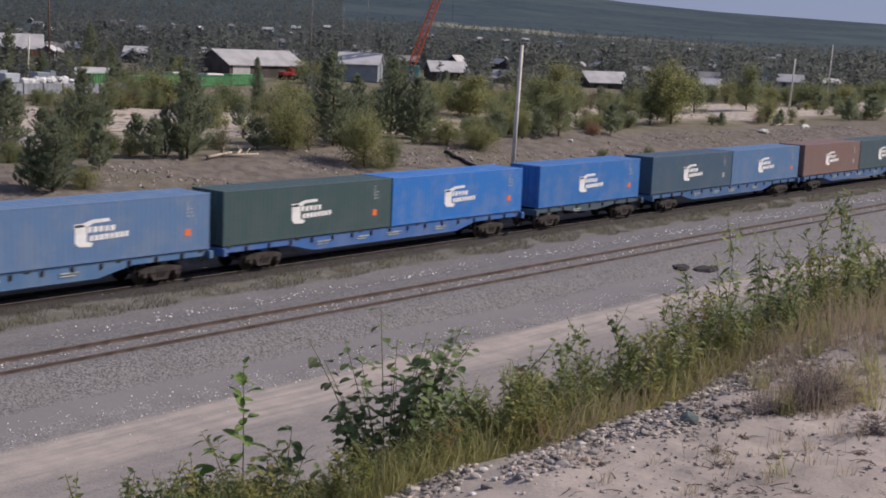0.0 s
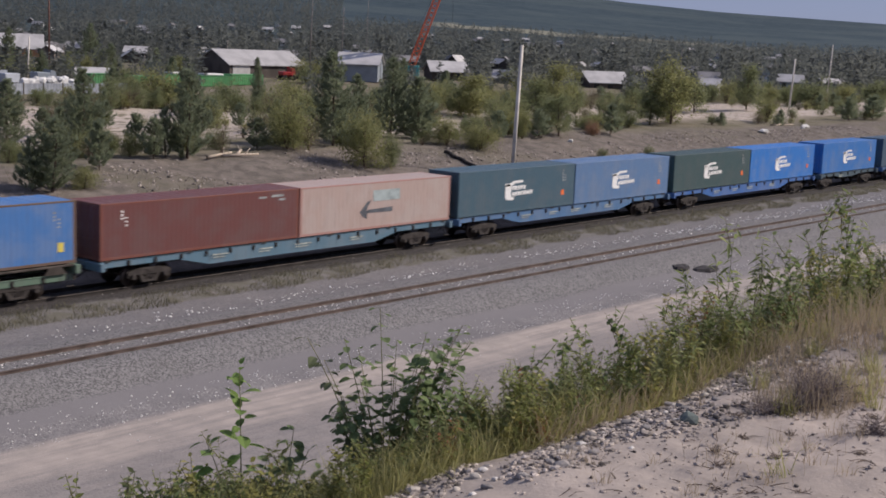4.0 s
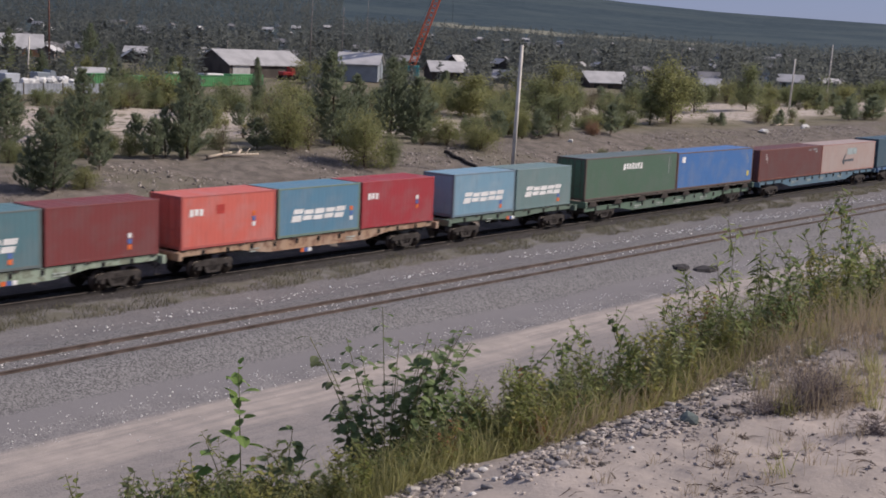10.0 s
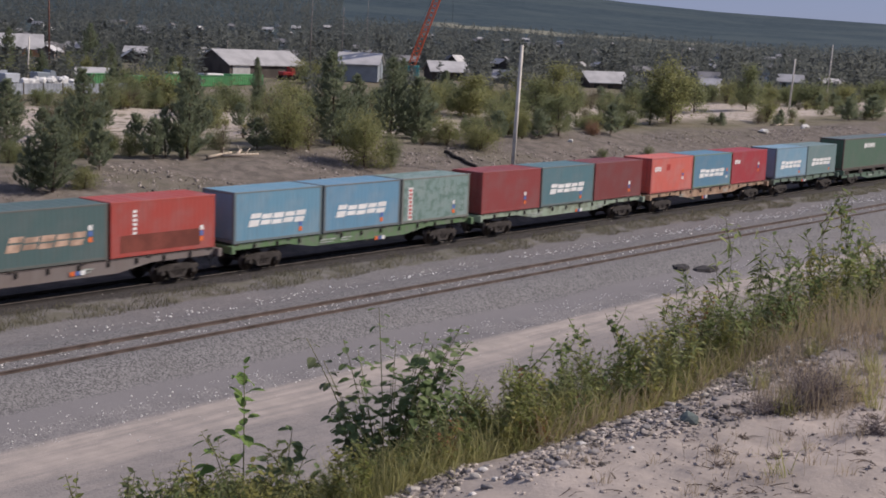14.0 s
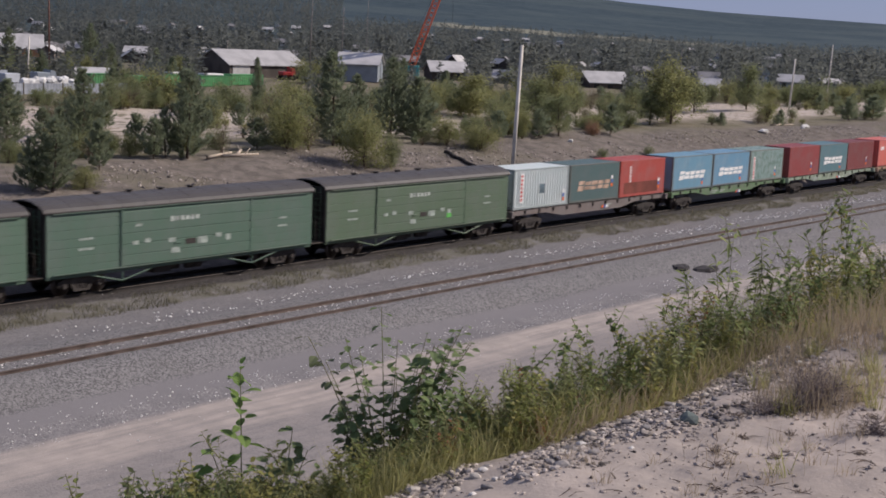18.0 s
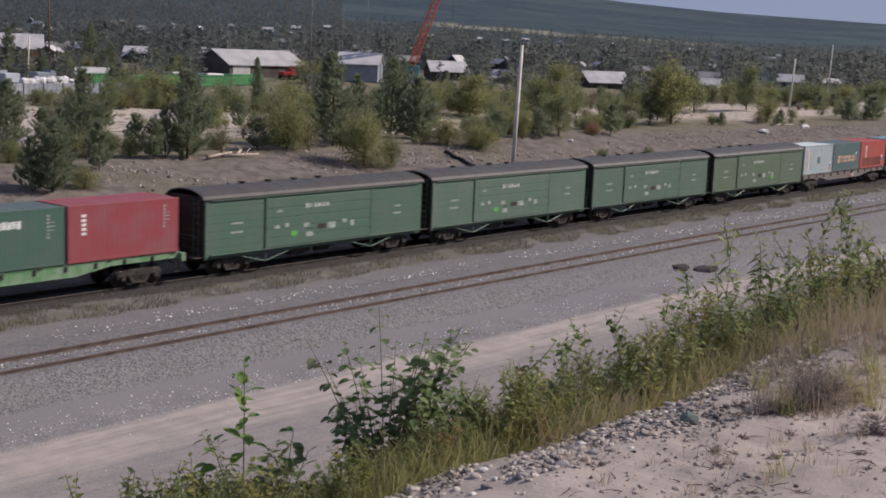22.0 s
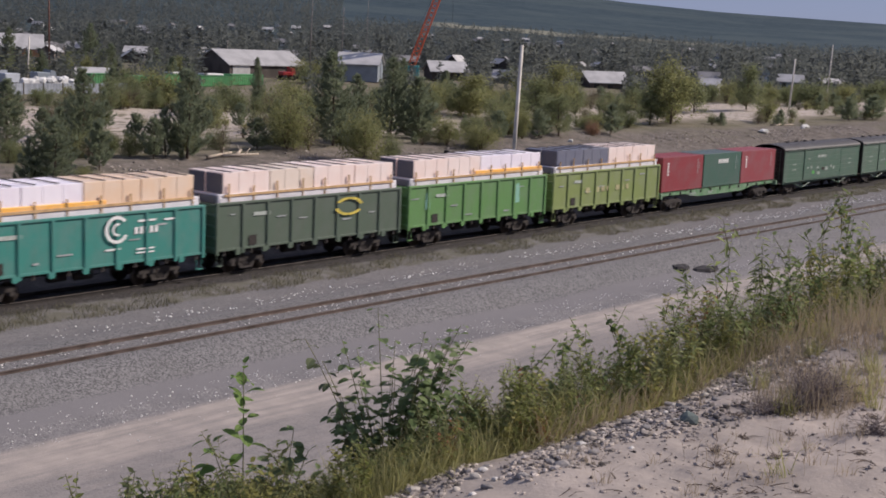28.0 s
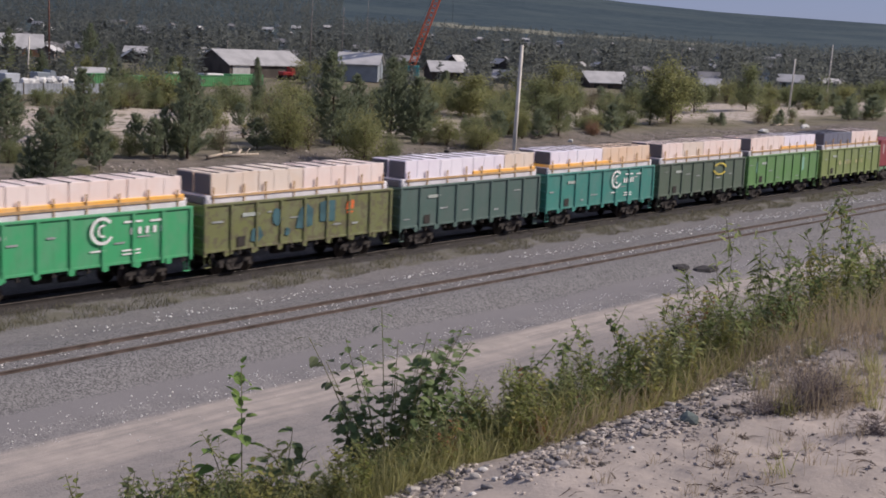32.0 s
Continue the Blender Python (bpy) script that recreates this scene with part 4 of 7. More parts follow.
# insulated box wagons
def box_wagon(u, rgb, label, green=None):
    body = paint(rgb, 1.0, 0.3)
    dark = paint(tuple(int(v * 0.86) for v in rgb), 1.0, 0.3)
    w = thing("box_wagon", label, "railway wagon", group="wagons of the freight train")
    half, z0, z1 = 7.9, 1.02, 3.82

    def wall(s):
        n = 7
        for i in range(n):
            a, b = z0 + (z1 - z0) * i / n, z0 + (z1 - z0) * (i + 1) / n
            s.prism([(0.0, a), (0.0, b - 0.03), (0.018, b - 0.015), (0.018, b), (0.07, b), (0.07, a)], -half, half, "x")

    def end_wall(s):
        s.box(-0.04, 0.04, -1.34, 1.34, z0, z1 + 0.12, 0.01)
        for i in range(6):
            z = 1.3 + i * 0.42
            s.box(-0.09, -0.03, -1.2, 1.2, z, z + 0.1, 0.02)
        for y in (-1.28, 1.28, -0.5, 0.5):
            s.box(-0.12, -0.03, y - 0.06, y + 0.06, z0, z1, 0.02)

    def roof(s):
        pts = [(-1.46, z1 - 0.05), (-1.46, z1 + 0.03), (-1.34, z1 + 0.16), (-1.05, z1 + 0.30), (-0.55, z1 + 0.42), (0, z1 + 0.46)]
        full = pts + [(-a, b) for a, b in pts[-2::-1]]
        s.prism(full + [(a, b - 0.05) for a, b in full[::-1]][1:-1], -half - 0.16, half + 0.16, "x")
        for i in range(13):
            x = -half + 2 * half * i / 12
            outl = [(a * 1.002, b + 0.008) for a, b in full]
            s.prism(outl + [(a, b - 0.01) for a, b in full[::-1]], x - 0.03, x + 0.03, "x")

    for s in (-1, 1):
        part("side_wall", kept("box_wall", wall), body, w, pose(0, s * 1.40, 0, 0, 0, 0 if s < 0 else 180))
        # the end turned away from the sun is coloured dark to show its shade
        part("end_wall", kept("box_end", end_wall), M_DARK if s < 0 else dark, w, pose(s * (half - 0.02), 0, 0, 0, 0, 0 if s < 0 else 180))
        part("sole_bar", kept("box_sole", lambda q: q.box(-half, half, -0.05, 0.05, z0 - 0.14, z0, 0.015)), dark, w, pose(0, s * 1.32, 0))
    part("roof", kept("box_roof", roof), paint((84, 80, 78), 0.74, 0.4), w, None, "dusty grey-brown curved roof")
    part("floor", kept("box_floor", lambda q: q.box(-half, half, -1.3, 1.3, z0 - 0.1, z0 + 0.04, 0.01)), M_DARK, w)
    part("centre_sill", kept("box_sill", lambda q: q.box(-half, half, -0.2, 0.2, z0 - 0.35, z0 - 0.05, 0.02)), M_DARK, w)

    def door(s):
        n = 5
        for i in range(n):
            a, b = z0 + 0.12 + 2.5 * i / n, z0 + 0.12 + 2.5 * (i + 1) / n
            s.prism([(-0.05, a), (-0.05, b - 0.05), (-0.028, b - 0.035), (-0.028, b), (0.0, b), (0.0, a)], -3.85, 3.85, "x")
        for x in (-3.85, 3.85):
            s.box(x - 0.05, x + 0.05, -0.07, 0.0, z0 + 0.08, z1 - 0.1, 0.012)
        s.box(-0.9, -0.5, -0.09, -0.04, 1.9, 1.98, 0.01)

    for s in (-1, 1):
        d = part("sliding_door", kept("box_door", door), body, w, pose(-0.17, s * 1.402, 0, 0, 0, 0 if s < 0 else 180), "wide ribbed sliding door")
    for s in (-1, 1):
        part("door_rail", kept("door_rail", lambda q: (q.box(-7.6, 7.6, -0.09, 0.0, z1 - 0.09, z1 - 0.04, 0.01), q.box(-7.6, 7.6, -0.10, 0.0, z0 + 0.03, z0 + 0.09, 0.01))), dark, w, pose(0, s * 1.405, 0, 0, 0, 0 if s < 0 else 180))
        for sx in (-1, 1):
            x = sx * 3.9
            tr = kept("truss", lambda q: (q.rod((0, 0, z0), (0, 0, 0.45), 0.045, n=6), q.rod((-1.9, 0, z0 - 0.1), (0, 0, 0.45), 0.035, n=6), q.rod((1.9, 0, z0 - 0.1), (0, 0, 0.45), 0.035, n=6)))
            part("truss", tr, body, w, pose(x, s * 1.3, 0), "green triangular underframe truss")
    vent = kept("roof_vent", lambda q: (q.rod((0, 0, 0), (0, 0, 0.1), 0.16, 0.13, 12), q.rod((0, 0, 0.1), (0, 0, 0.14), 0.2, 0.2, 12)))
    for x in (-4.2, -2.4, -0.6, 1.2):
        part("roof_vent", vent, M_DARK, w, pose(x, 0.25, z1 + 0.41))
    part("brake_cylinder", KEPT["brake_cylinder"], M_BOGIE, w, pose(0.8, -0.5, 0.62))
    part("battery_box", kept("battery_box", lambda q: q.box(-0.5, 0.5, -0.3, 0.3, 0.5, 0.95, 0.03)), M_DARK, w, pose(-1.4, -0.7, 0))

    def ladder(q):
        for y in (-0.2, 0.2):
            q.rod((0, y, 0.8), (0, y, 3.9), 0.018, n=6)
        for i in range(9):
            q.rod((0, -0.2, 1.0 + i * 0.33), (0, 0.2, 1.0 + i * 0.33), 0.014, n=6)

    for s in (-1, 1):
        part("ladder", kept("wagon_ladder", ladder), body, w, pose(s * (half + 0.12), -s * -0.85, 0))
        part("platform", kept("end_platform", lambda q: (q.box(-0.3, 0.3, -1.3, 1.3, 0.98, 1.03, 0.01), q.rod((0.25, -1.2, 2.1), (0.25, 1.2, 2.1), 0.02, n=6), q.rod((0.25, -1.2, 1.0), (0.25, -1.2, 2.1), 0.02, n=6))), M_STEEL, w, pose(s * (half + 0.28), 0, 0, 0, 0, 0 if s > 0 else 180))
        add_bogie(w, s * 5.9)
    add_couplers(w, half + 0.1)
    y = -1.456
    marks("wordmark", [(-1.2 + 0.3 * i, 3.1, 0.2, 0.2 if i % 2 else 0.23) for i in range(6)], M_STENCIL, w, y, "row of worn white strokes")
    marks("stencil", [(-5.9, 2.55, 0.7, 0.1), (-5.9, 2.1, 0.8, 0.1), (5.85, 2.6, 0.55, 0.1), (5.85, 2.2, 0.6, 0.1)], M_FAINT, w, -1.405, "small stencilled bars")
    marks("stencil", [(-3.1, 2.95, 0.4, 0.12), (-3.3, 2.15, 0.35, 0.18), (-2.6, 2.2, 0.3, 0.2), (-1.2, 2.1, 0.4, 0.2), (-1.0, 1.6, 0.5, 0.26), (0.6, 1.95, 0.6, 0.32), (1.6, 2.1, 0.35, 0.2), (2.2, 1.95, 0.3, 0.3)], M_FAINT, w, y, "small faint stencilled bars")
    marks("notch", [(-0.1, 1.95, 0.6, 0.26)], M_DARK, w, y, "dark notch in the door")
    if green:
        marks("patch", [(green, 1.72, 0.4, 0.26)], M_GREENMK, w, y, "bright green paint patch")
    rides(w, u)


box_wagon(-136.5, (90, 108, 88), "dull green insulated box wagon with a curved grey roof", 2.2)
box_wagon(-153.4, (85, 108, 94), "grey-green insulated box wagon with a curved grey roof")
box_wagon(-170.2, (90, 113, 97), "fresh green insulated box wagon with a curved grey roof", -1.9)
box_wagon(-187.0, (80, 106, 90), "dark green insulated box wagon with a curved grey roof", -2.1)


# open wagons with timber
def gondola(u, rgb, label, patch=None, k=1.0):
    body = paint(rgb, k, 0.35, patch=patch)
    w = thing("open_wagon", label, "railway wagon", group="wagons of the freight train")
    half, z0, z1 = 6.65, 1.15, 3.6
    wall = kept("gon_wall", lambda q: (q.box(-half, half, -0.012, 0.012, z0 + 0.1, z1, 0.0), q.box(-half, half, -0.045, -0.01, z0 + 0.08, z0 + 0.2, 0.01)))
    post = kept("gon_post", lambda q: q.prism([(-0.10, 0.0), (-0.075, -0.085), (0.075, -0.085), (0.10, 0.0)], z0 - 0.08, z1 - 0.06, "z"))
    rail = kept("gon_rail", lambda q: q.box(-half - 0.04, half + 0.04, -0.09, 0.05, z1 - 0.1, z1 + 0.03, 0.02))
    lug = kept("gon_lug", lambda q: q.prism([(-0.17, z0 + 0.12), (-0.14, z0 - 0.12), (-0.04, z0 - 0.16), (0.04, z0 - 0.16), (0.14, z0 - 0.12), (0.17, z0 + 0.12)], -0.11, 0.0, "y"))
    endw = kept("gon_end", lambda q: (q.box(-0.02, 0.02, -1.46, 1.46, z0, z1, 0.0), [q.box(-0.1, -0.015, -1.46, 1.46, z, z + 0.16, 0.03) for z in (1.3, 1.85, 2.4, 2.95, 3.42)]))
    for s in (-1, 1):
        t = 0 if s < 0 else 180
        part("side_wall", wall, body, w, pose(0, s * 1.46, 0, 0, 0, t))
        part("top_rail", rail, body, w, pose(0, s * 1.46, 0, 0, 0, t))
        part("end_wall", endw, body, w, pose(s * half, 0, 0, 0, 0, t))
        for i in range(9):
            part("post", post, body, w, pose(-half + 0.06 + (2 * half - 0.12) * i / 8, s * 1.47, 0, 0, 0, t))
        for i in range(15):
            if i % 2:
                part("hatch_lug", lug, body, w, pose(-half + 0.5 + (2 * half - 1.0) * i / 14, s * 1.45, 0, 0, 0, t))
            else:
                part("hatch_hinge", kept("gon_hinge", lambda q: (q.box(-0.05, 0.05, -0.09, 0.02, z0 - 0.14, z0 + 0.1, 0.015), q.rod((-0.12, -0.05, z0 - 0.1), (0.12, -0.05, z0 - 0.1), 0.03, n=6))), M_DARK, w, pose(-half + 0.5 + (2 * half - 1.0) * i / 14, s * 1.45, 0, 0, 0, t))
        add_bogie(w, s * 4.33)
        part("step", KEPT["step"], body, w, pose(s * (half - 0.25), -1.44, 0))
    part("floor", kept("gon_floor", lambda q: q.box(-half, half, -1.45, 1.45, z0 + 0.05, z0 + 0.15, 0.0)), M_DARK, w)
    part("centre_sill", kept("gon_sill", lambda q: q.box(-half, half, -0.2, 0.2, z0 - 0.3, z0 + 0.06, 0.02)), M_DARK, w)
    part("brake_cylinder", KEPT["brake_cylinder"], M_DARK, w, pose(0.5, -0.5, 0.72))
    add_couplers(w, half - 0.05)
    rides(w, u)
    return w


FILM_WHITE = plain("white_wrapping_film", (0.71, 0.68, 0.71), 0.4, 0, 0.15, 3, 0.3, spec=0.5)


def film(rgb, k=1.15):
    return paint(rgb, k, 0.12, 0.4)


def timber_load(u, cols, label, grey_end=False):
    """Wrapped packs of sawn timber in two tiers, with stakes, boards and straps."""
    ld = thing("timber_load", label, "timber load", group="timber loads")
    rnd = random.Random(int(-u * 10))
    half = 6.45
    part("lower_wrap", kept("lower_wrap", lambda q: (q.box(-half, half, -1.36, 1.36, 2.9, 4.02, 0.04), q.box(-half + 0.1, half - 0.1, -1.385, 1.385, 3.58, 3.86, 0.03))), FILM_WHITE, ld, None, "white wrapped lower timber tier")
    # lower tier's sunless end, with the shade put into its film colour
    part("lower_end", kept("lower_end", lambda q: [q.box(-half - 0.12, -half + 0.3, y - 0.62, y + 0.62, 3.58, 3.98, 0.04) for y in (-0.68, 0.68)]), film((86, 88, 104), 0.9), ld, None, "wrapped timber end coloured grey-blue as in shade")
    n = len(cols)
    for j, side in enumerate((-1, 1)):
        for i, rgb in enumerate(cols):
            a = -6.1 + 12.3 * i / n
            b = -6.1 + 12.3 * (i + 1) / n - 0.05
            jz = rnd.uniform(-0.03, 0.03)

            def pack(q, a=a, b=b, jz=jz):
                m = max(2, round((b - a) / 1.05))
                for s in range(m):
                    x0, x1 = a + (b - a) * s / m, a + (b - a) * (s + 1) / m
                    dz, dy = rnd.uniform(-0.02, 0.015), rnd.uniform(-0.004, 0.004)
                    q.box(x0 + 0.001, x1 - 0.001, -0.63 + dy, 0.63 + dy, 4.0, 5.05 + jz + dz, 0.02)

            sh = Shape()
            pack(sh)
            part("timber_pack", sh.mesh("timber_pack"), film(rgb), ld, pose(0, side * 0.67, 0), "film-wrapped pack of sawn timber")
    # thin plates that darken the sunless ends of the upper packs like shade
    part("dark_end", kept("dark_end", lambda q: [q.box(-6.13, -6.1, y - 0.6, y + 0.6, 4.04, 5.0, 0.01) for y in (-0.67, 0.67)]), film((80, 82, 98), 0.8), ld, None, "wrapped pack ends coloured grey-blue as in shade")
    strap = kept("strap", lambda q: (q.box(-0.02, 0.02, -1.345, 1.345, 5.07, 5.085, 0.0), q.box(-0.05, 0.05, -1.32, 1.32, 5.06, 5.095, 0.008)))
    for i in range(11):
        part("strap", strap, M_STEEL, ld, pose(-5.7 + 11.4 * i / 10 + rnd.uniform(-0.12, 0.12), 0, 0.012))
    stake = kept("stake", lambda q: q.box(-0.036, 0.036, -0.036, 0.036, 3.3, 4.5, 0.01))
    for i in range(8):
        for s in (-1, 1):
            part("stake", stake, M_TIMBER, ld, pose(-5.9 + 11.8 * i / 7 + rnd.uniform(-0.15, 0.15), s * 1.40, rnd.uniform(-0.15, 0.05)))
    board = kept("board", lambda q: q.box(-half + 0.35, half - 0.35, -0.025, 0.025, 3.9, 4.03, 0.01))
    for s in (-1, 1):
        part("board", board, M_TIMBER, ld, pose(0, s * 1.415, 0, 0, 0.2 * s, 0), "raw timber side board")
    if grey_end:
        part("orange_tier", kept(("orange_tier", grey_end), lambda q: q.box(grey_end[0], grey_end[1], -1.375, 1.375, 3.88, 4.2, 0.03)), paint((236, 176, 84), 1.1, 0.15), ld, None, "orange-yellow boards showing under the film")
    rides(ld, u)


W1, P1, T1, O1, GB = (222, 214, 224), (224, 204, 196), (216, 188, 162), (212, 194, 178), (104, 106, 122)
LOADS = [
    (-222.4, (130, 144, 88), "yellow-green open wagon loaded with timber", None, (GB, GB, P1, P1), None),
    (-236.55, (98, 140, 84), "bright green open wagon loaded with timber", None, (P1, P1, W1, W1), (-0.5, 6.3)),
    (-250.55, (88, 102, 88), "dark green open wagon with a yellow ring emblem, loaded with timber", None, (P1, O1, P1, P1), None),
    (-264.6, (64, 134, 124), "teal open wagon with a pale ring emblem, loaded with timber", None, (W1, W1, T1, T1), (-6.3, 1.2)),
    (-278.7, (82, 104, 98), "grey-teal open wagon loaded with timber", None, (W1, W1, W1, O1), (0.0, 6.3)),
    (-292.75, (116, 120, 76), "patched olive open wagon with a red emblem, loaded with timber", (104, 100, 78), (O1, O1, P1, P1), None),
    (-306.8, (68, 164, 110), "fresh green open wagon with a pale ring emblem, loaded with timber", None, (P1, P1, P1, P1), (-6.3, 6.3)),
]


def ring(cx, cz, r, t, a0, a1, n=16, flat=1.0):
    out = [(cx + (r + t / 2) * math.cos(radians(a0 + (a1 - a0) * i / n)), cz + (r + t / 2) * flat * math.sin(radians(a0 + (a1 - a0) * i / n))) for i in range(n + 1)]
    inn = [(cx + (r - t / 2) * math.cos(radians(a0 + (a1 - a0) * i / n)), cz + (r - t / 2) * flat * math.sin(radians(a0 + (a1 - a0) * i / n))) for i in range(n + 1)]
    return [[out[i], out[i + 1], inn[i + 1], inn[i]] for i in range(n)]


WAGONS = []
for n_, (u_, rgb_, lab_, patch_, cols_, orange_) in enumerate(LOADS):
    g_ = gondola(u_, rgb_, lab_, patch_)
    WAGONS.append(g_)
    timber_load(u_, cols_, "film-wrapped timber packs strapped above an open wagon", orange_)
    rnd_ = random.Random(n_)
    y_ = -1.48
    bars_ = [(-5.9 + 1.66 * i + rnd_.uniform(-0.3, 0.3), rnd_.uniform(1.6, 3.1), rnd_.uniform(0.3, 0.8), rnd_.uniform(0.05, 0.1)) for i in range(8) if i % 3 != 1]
    marks("stencil", bars_, M_GREYMK, g_, y_ - 0.025, "small faded stencilled bars")
    marks("number_stencil", [(-3.7, 2.95, 1.1, 0.18)], M_STENCIL, g_, y_ - 0.03, "white stencilled bars")
    marks("plate", [(-4.3, 1.65, 0.5, 0.5)], M_DARK, g_, y_ - 0.03, "dark square plate")
marks("faded_wordmark", [(-2.6 + 0.62 * i, 2.3, 0.3 if i % 3 else 0.42, 0.34) for i in range(9) if i not in (1, 5)], plain("faded_yellow_marking", (0.46, 0.42, 0.24), 0.8, 0, 0.4, 9), WAGONS[0], -1.51, "row of faded yellowish strokes")
emblem("patch", [[(-5.2, 2.2), (-4.75, 2.2), (-4.8, 3.2), (-5.15, 3.15)], [(3.3, 2.0), (3.85, 2.05), (3.8, 3.25), (3.35, 3.2)]], plain("pale_teal_patch", (0.22, 0.42, 0.34), 0.7, 0, 0.4, 5), WAGONS[1], -1.505, "pale teal scuffed patches")
emblem("emblem", ring(2.46, 2.88, 0.95, 0.26, 10, 150, 12, 0.45) + ring(2.46, 2.88, 0.95, 0.26, 190, 330, 12, 0.45), M_YELLOW, WAGONS[2], -1.57, "yellow ring of two arrows")
for w_, x_ in ((WAGONS[3], 1.6), (WAGONS[6], 1.57)):
    emblem("emblem", ring(x_, 2.85, 0.56, 0.15, 40, 330, 18) + ring(x_ + 0.05, 2.85, 0.25, 0.1, 70, 290, 10), M_WHITE, w_, -1.57, "pale ring emblem")
    marks("wordmark", [(x_ + (1.1 + 0.28 * i) * (1 if x_ > 1.58 else 1.5), 2.72, 0.17, 0.32) for i in range(5)] + [(x_ + 1.7, 3.15, 1.0, 0.1), (x_ + 3.0, 3.12, 0.7, 0.1), (x_ + 1.6, 1.85, 1.0, 0.08), (x_ + 1.6, 1.68, 1.0, 0.07), (x_ - 0.2, 1.95, 0.8, 0.08)], M_WHITE, w_, -1.51, "white strokes")
emblem("emblem", [[(3.05, 2.7), (3.6, 2.72), (3.65, 3.15), (3.3, 3.25), (3.1, 3.1)], [(3.1, 2.48), (3.55, 2.5), (3.55, 2.62), (3.1, 2.6)]], M_ORANGE, WAGONS[5], -1.515, "orange-red emblem")
emblem("patch", [[(-0.62, 2.0), (-0.1, 1.95), (0.55, 2.05), (0.6, 2.9), (0.2, 3.2), (-0.3, 3.0), (-0.5, 2.6)], [(1.1, 2.2), (2.2, 2.15), (2.22, 3.25), (1.6, 3.3), (1.08, 3.2)], [(-2.2, 2.4), (-1.9, 2.2), (-1.5, 2.5), (-1.6, 3.0), (-2.1, 3.15), (-2.25, 2.8)], [(-3.7, 1.6), (-3.2, 1.5), (-2.85, 1.8), (-3.1, 2.3), (-3.6, 2.2)], [(-1.4, 1.7), (-1.1, 1.65), (-1.0, 2.0), (-1.3, 2.1)]], plain("teal_patch", (0.055, 0.13, 0.15), 0.7), WAGONS[5], -1.512, "teal repaint patches")


# ---- trees and shrubs ----
def pine_shapes(seed, h, spread):
    """A young pine: a slightly bent trunk, whorls of upswept limbs with side twigs, and needle tufts at their ends."""
    rnd = random.Random(seed)
    trunk, crown = Shape(), Shape()
    bow, lean = rnd.uniform(0, 6.28), rnd.uniform(0.02, 0.05) * h
    axis = lambda f: Vector((math.cos(bow) * lean * math.sin(2.6 * f), math.sin(bow) * lean * math.sin(2.6 * f), h * f))
    for i in range(6):
        trunk.rod(axis(i / 6) - Vector((0, 0, 0.3 if i == 0 else 0)), axis((i + 1) / 6), 0.017 * h * (1 - i / 6.5), 0.017 * h * (1 - (i + 1) / 6.5), 7)

    def tuft(q, d, n, long):
        for _ in range(n):
            w = (d * 0.9 + Vector((rnd.gauss(0, 0.55), rnd.gauss(0, 0.55), rnd.gauss(0.3, 0.5)))).normalized()
            s = w.orthogonal().normalized()
            s.rotate(Matrix.Rotation(rnd.uniform(0, 3.14), 3, w))
            s *= rnd.uniform(0.012, 0.024)
            ln = long * rnd.uniform(0.6, 1.3)
            p = q + Vector((rnd.gauss(0, 0.035), rnd.gauss(0, 0.035), rnd.gauss(0, 0.035)))
            crown.add([tuple(p - s), tuple(p + s), tuple(p + w * ln)], [(0, 1, 2)])

    whorls = int(h * 3.4)
    for k in range(whorls):
        f = (k + 0.5 + rnd.uniform(-0.25, 0.25)) / whorls
        root = axis(f * 0.97)
        reach = spread * min(1.05, 0.9 + 1.2 * f) * (1.02 - f) ** 0.75 * rnd.uniform(0.7, 1.1) + 0.1
        nb = rnd.randint(5, 7)
        turn = rnd.uniform(0, 6.28)
        for b in range(nb):
            a = turn + 2 * math.pi * (b + rnd.uniform(-0.25, 0.25)) / nb
            rr = reach * rnd.choice([0.55, 0.8, 0.95, 1.0, 1.12])
            out = Vector((math.cos(a), math.sin(a), 0))
            rise = rnd.uniform(0.3, 0.75) + 0.5 * f
            limb = lambda g: root + out * (rr * g) + Vector((0, 0, rr * rise * (0.25 * g + 0.75 * g * g)))
            for g in range(3):
                trunk.rod(limb(g / 3), limb((g + 1) / 3), 0.008 + 0.006 * rr * (1 - g / 3), 0.005, 4, caps=False)
            n = max(2, round(rr / 0.2))
            for c in range(n):
                g = 0.28 + 0.72 * (c + rnd.uniform(0.3, 1.0)) / n
                q = limb(g)
                d = (limb(g) - limb(g - 0.1)).normalized()
                tuft(q, d, 19, 0.21)
                side = Vector((-out.y, out.x, 0)) * rnd.choice([-1, 1]) * rr * rnd.uniform(0.1, 0.3) + Vector((0, 0, 0.1 * rr))
                tuft(q + side, (d + side.normalized() * 0.7).normalized(), 17, 0.2)
    tuft(axis(0.98), Vector((0, 0, 1)), 30, 0.32)
    return trunk.mesh("trunk"), raw_mesh(crown, "crown")


def raw_mesh(sh, name):
    """A mesh of loose blades and leaves, as they are."""
    me = bpy.data.meshes.new(name)
    me.from_pydata(sh.v, [], sh.f)
    me.materials.append(None)
    me.update()
    return me


POINTS = {}


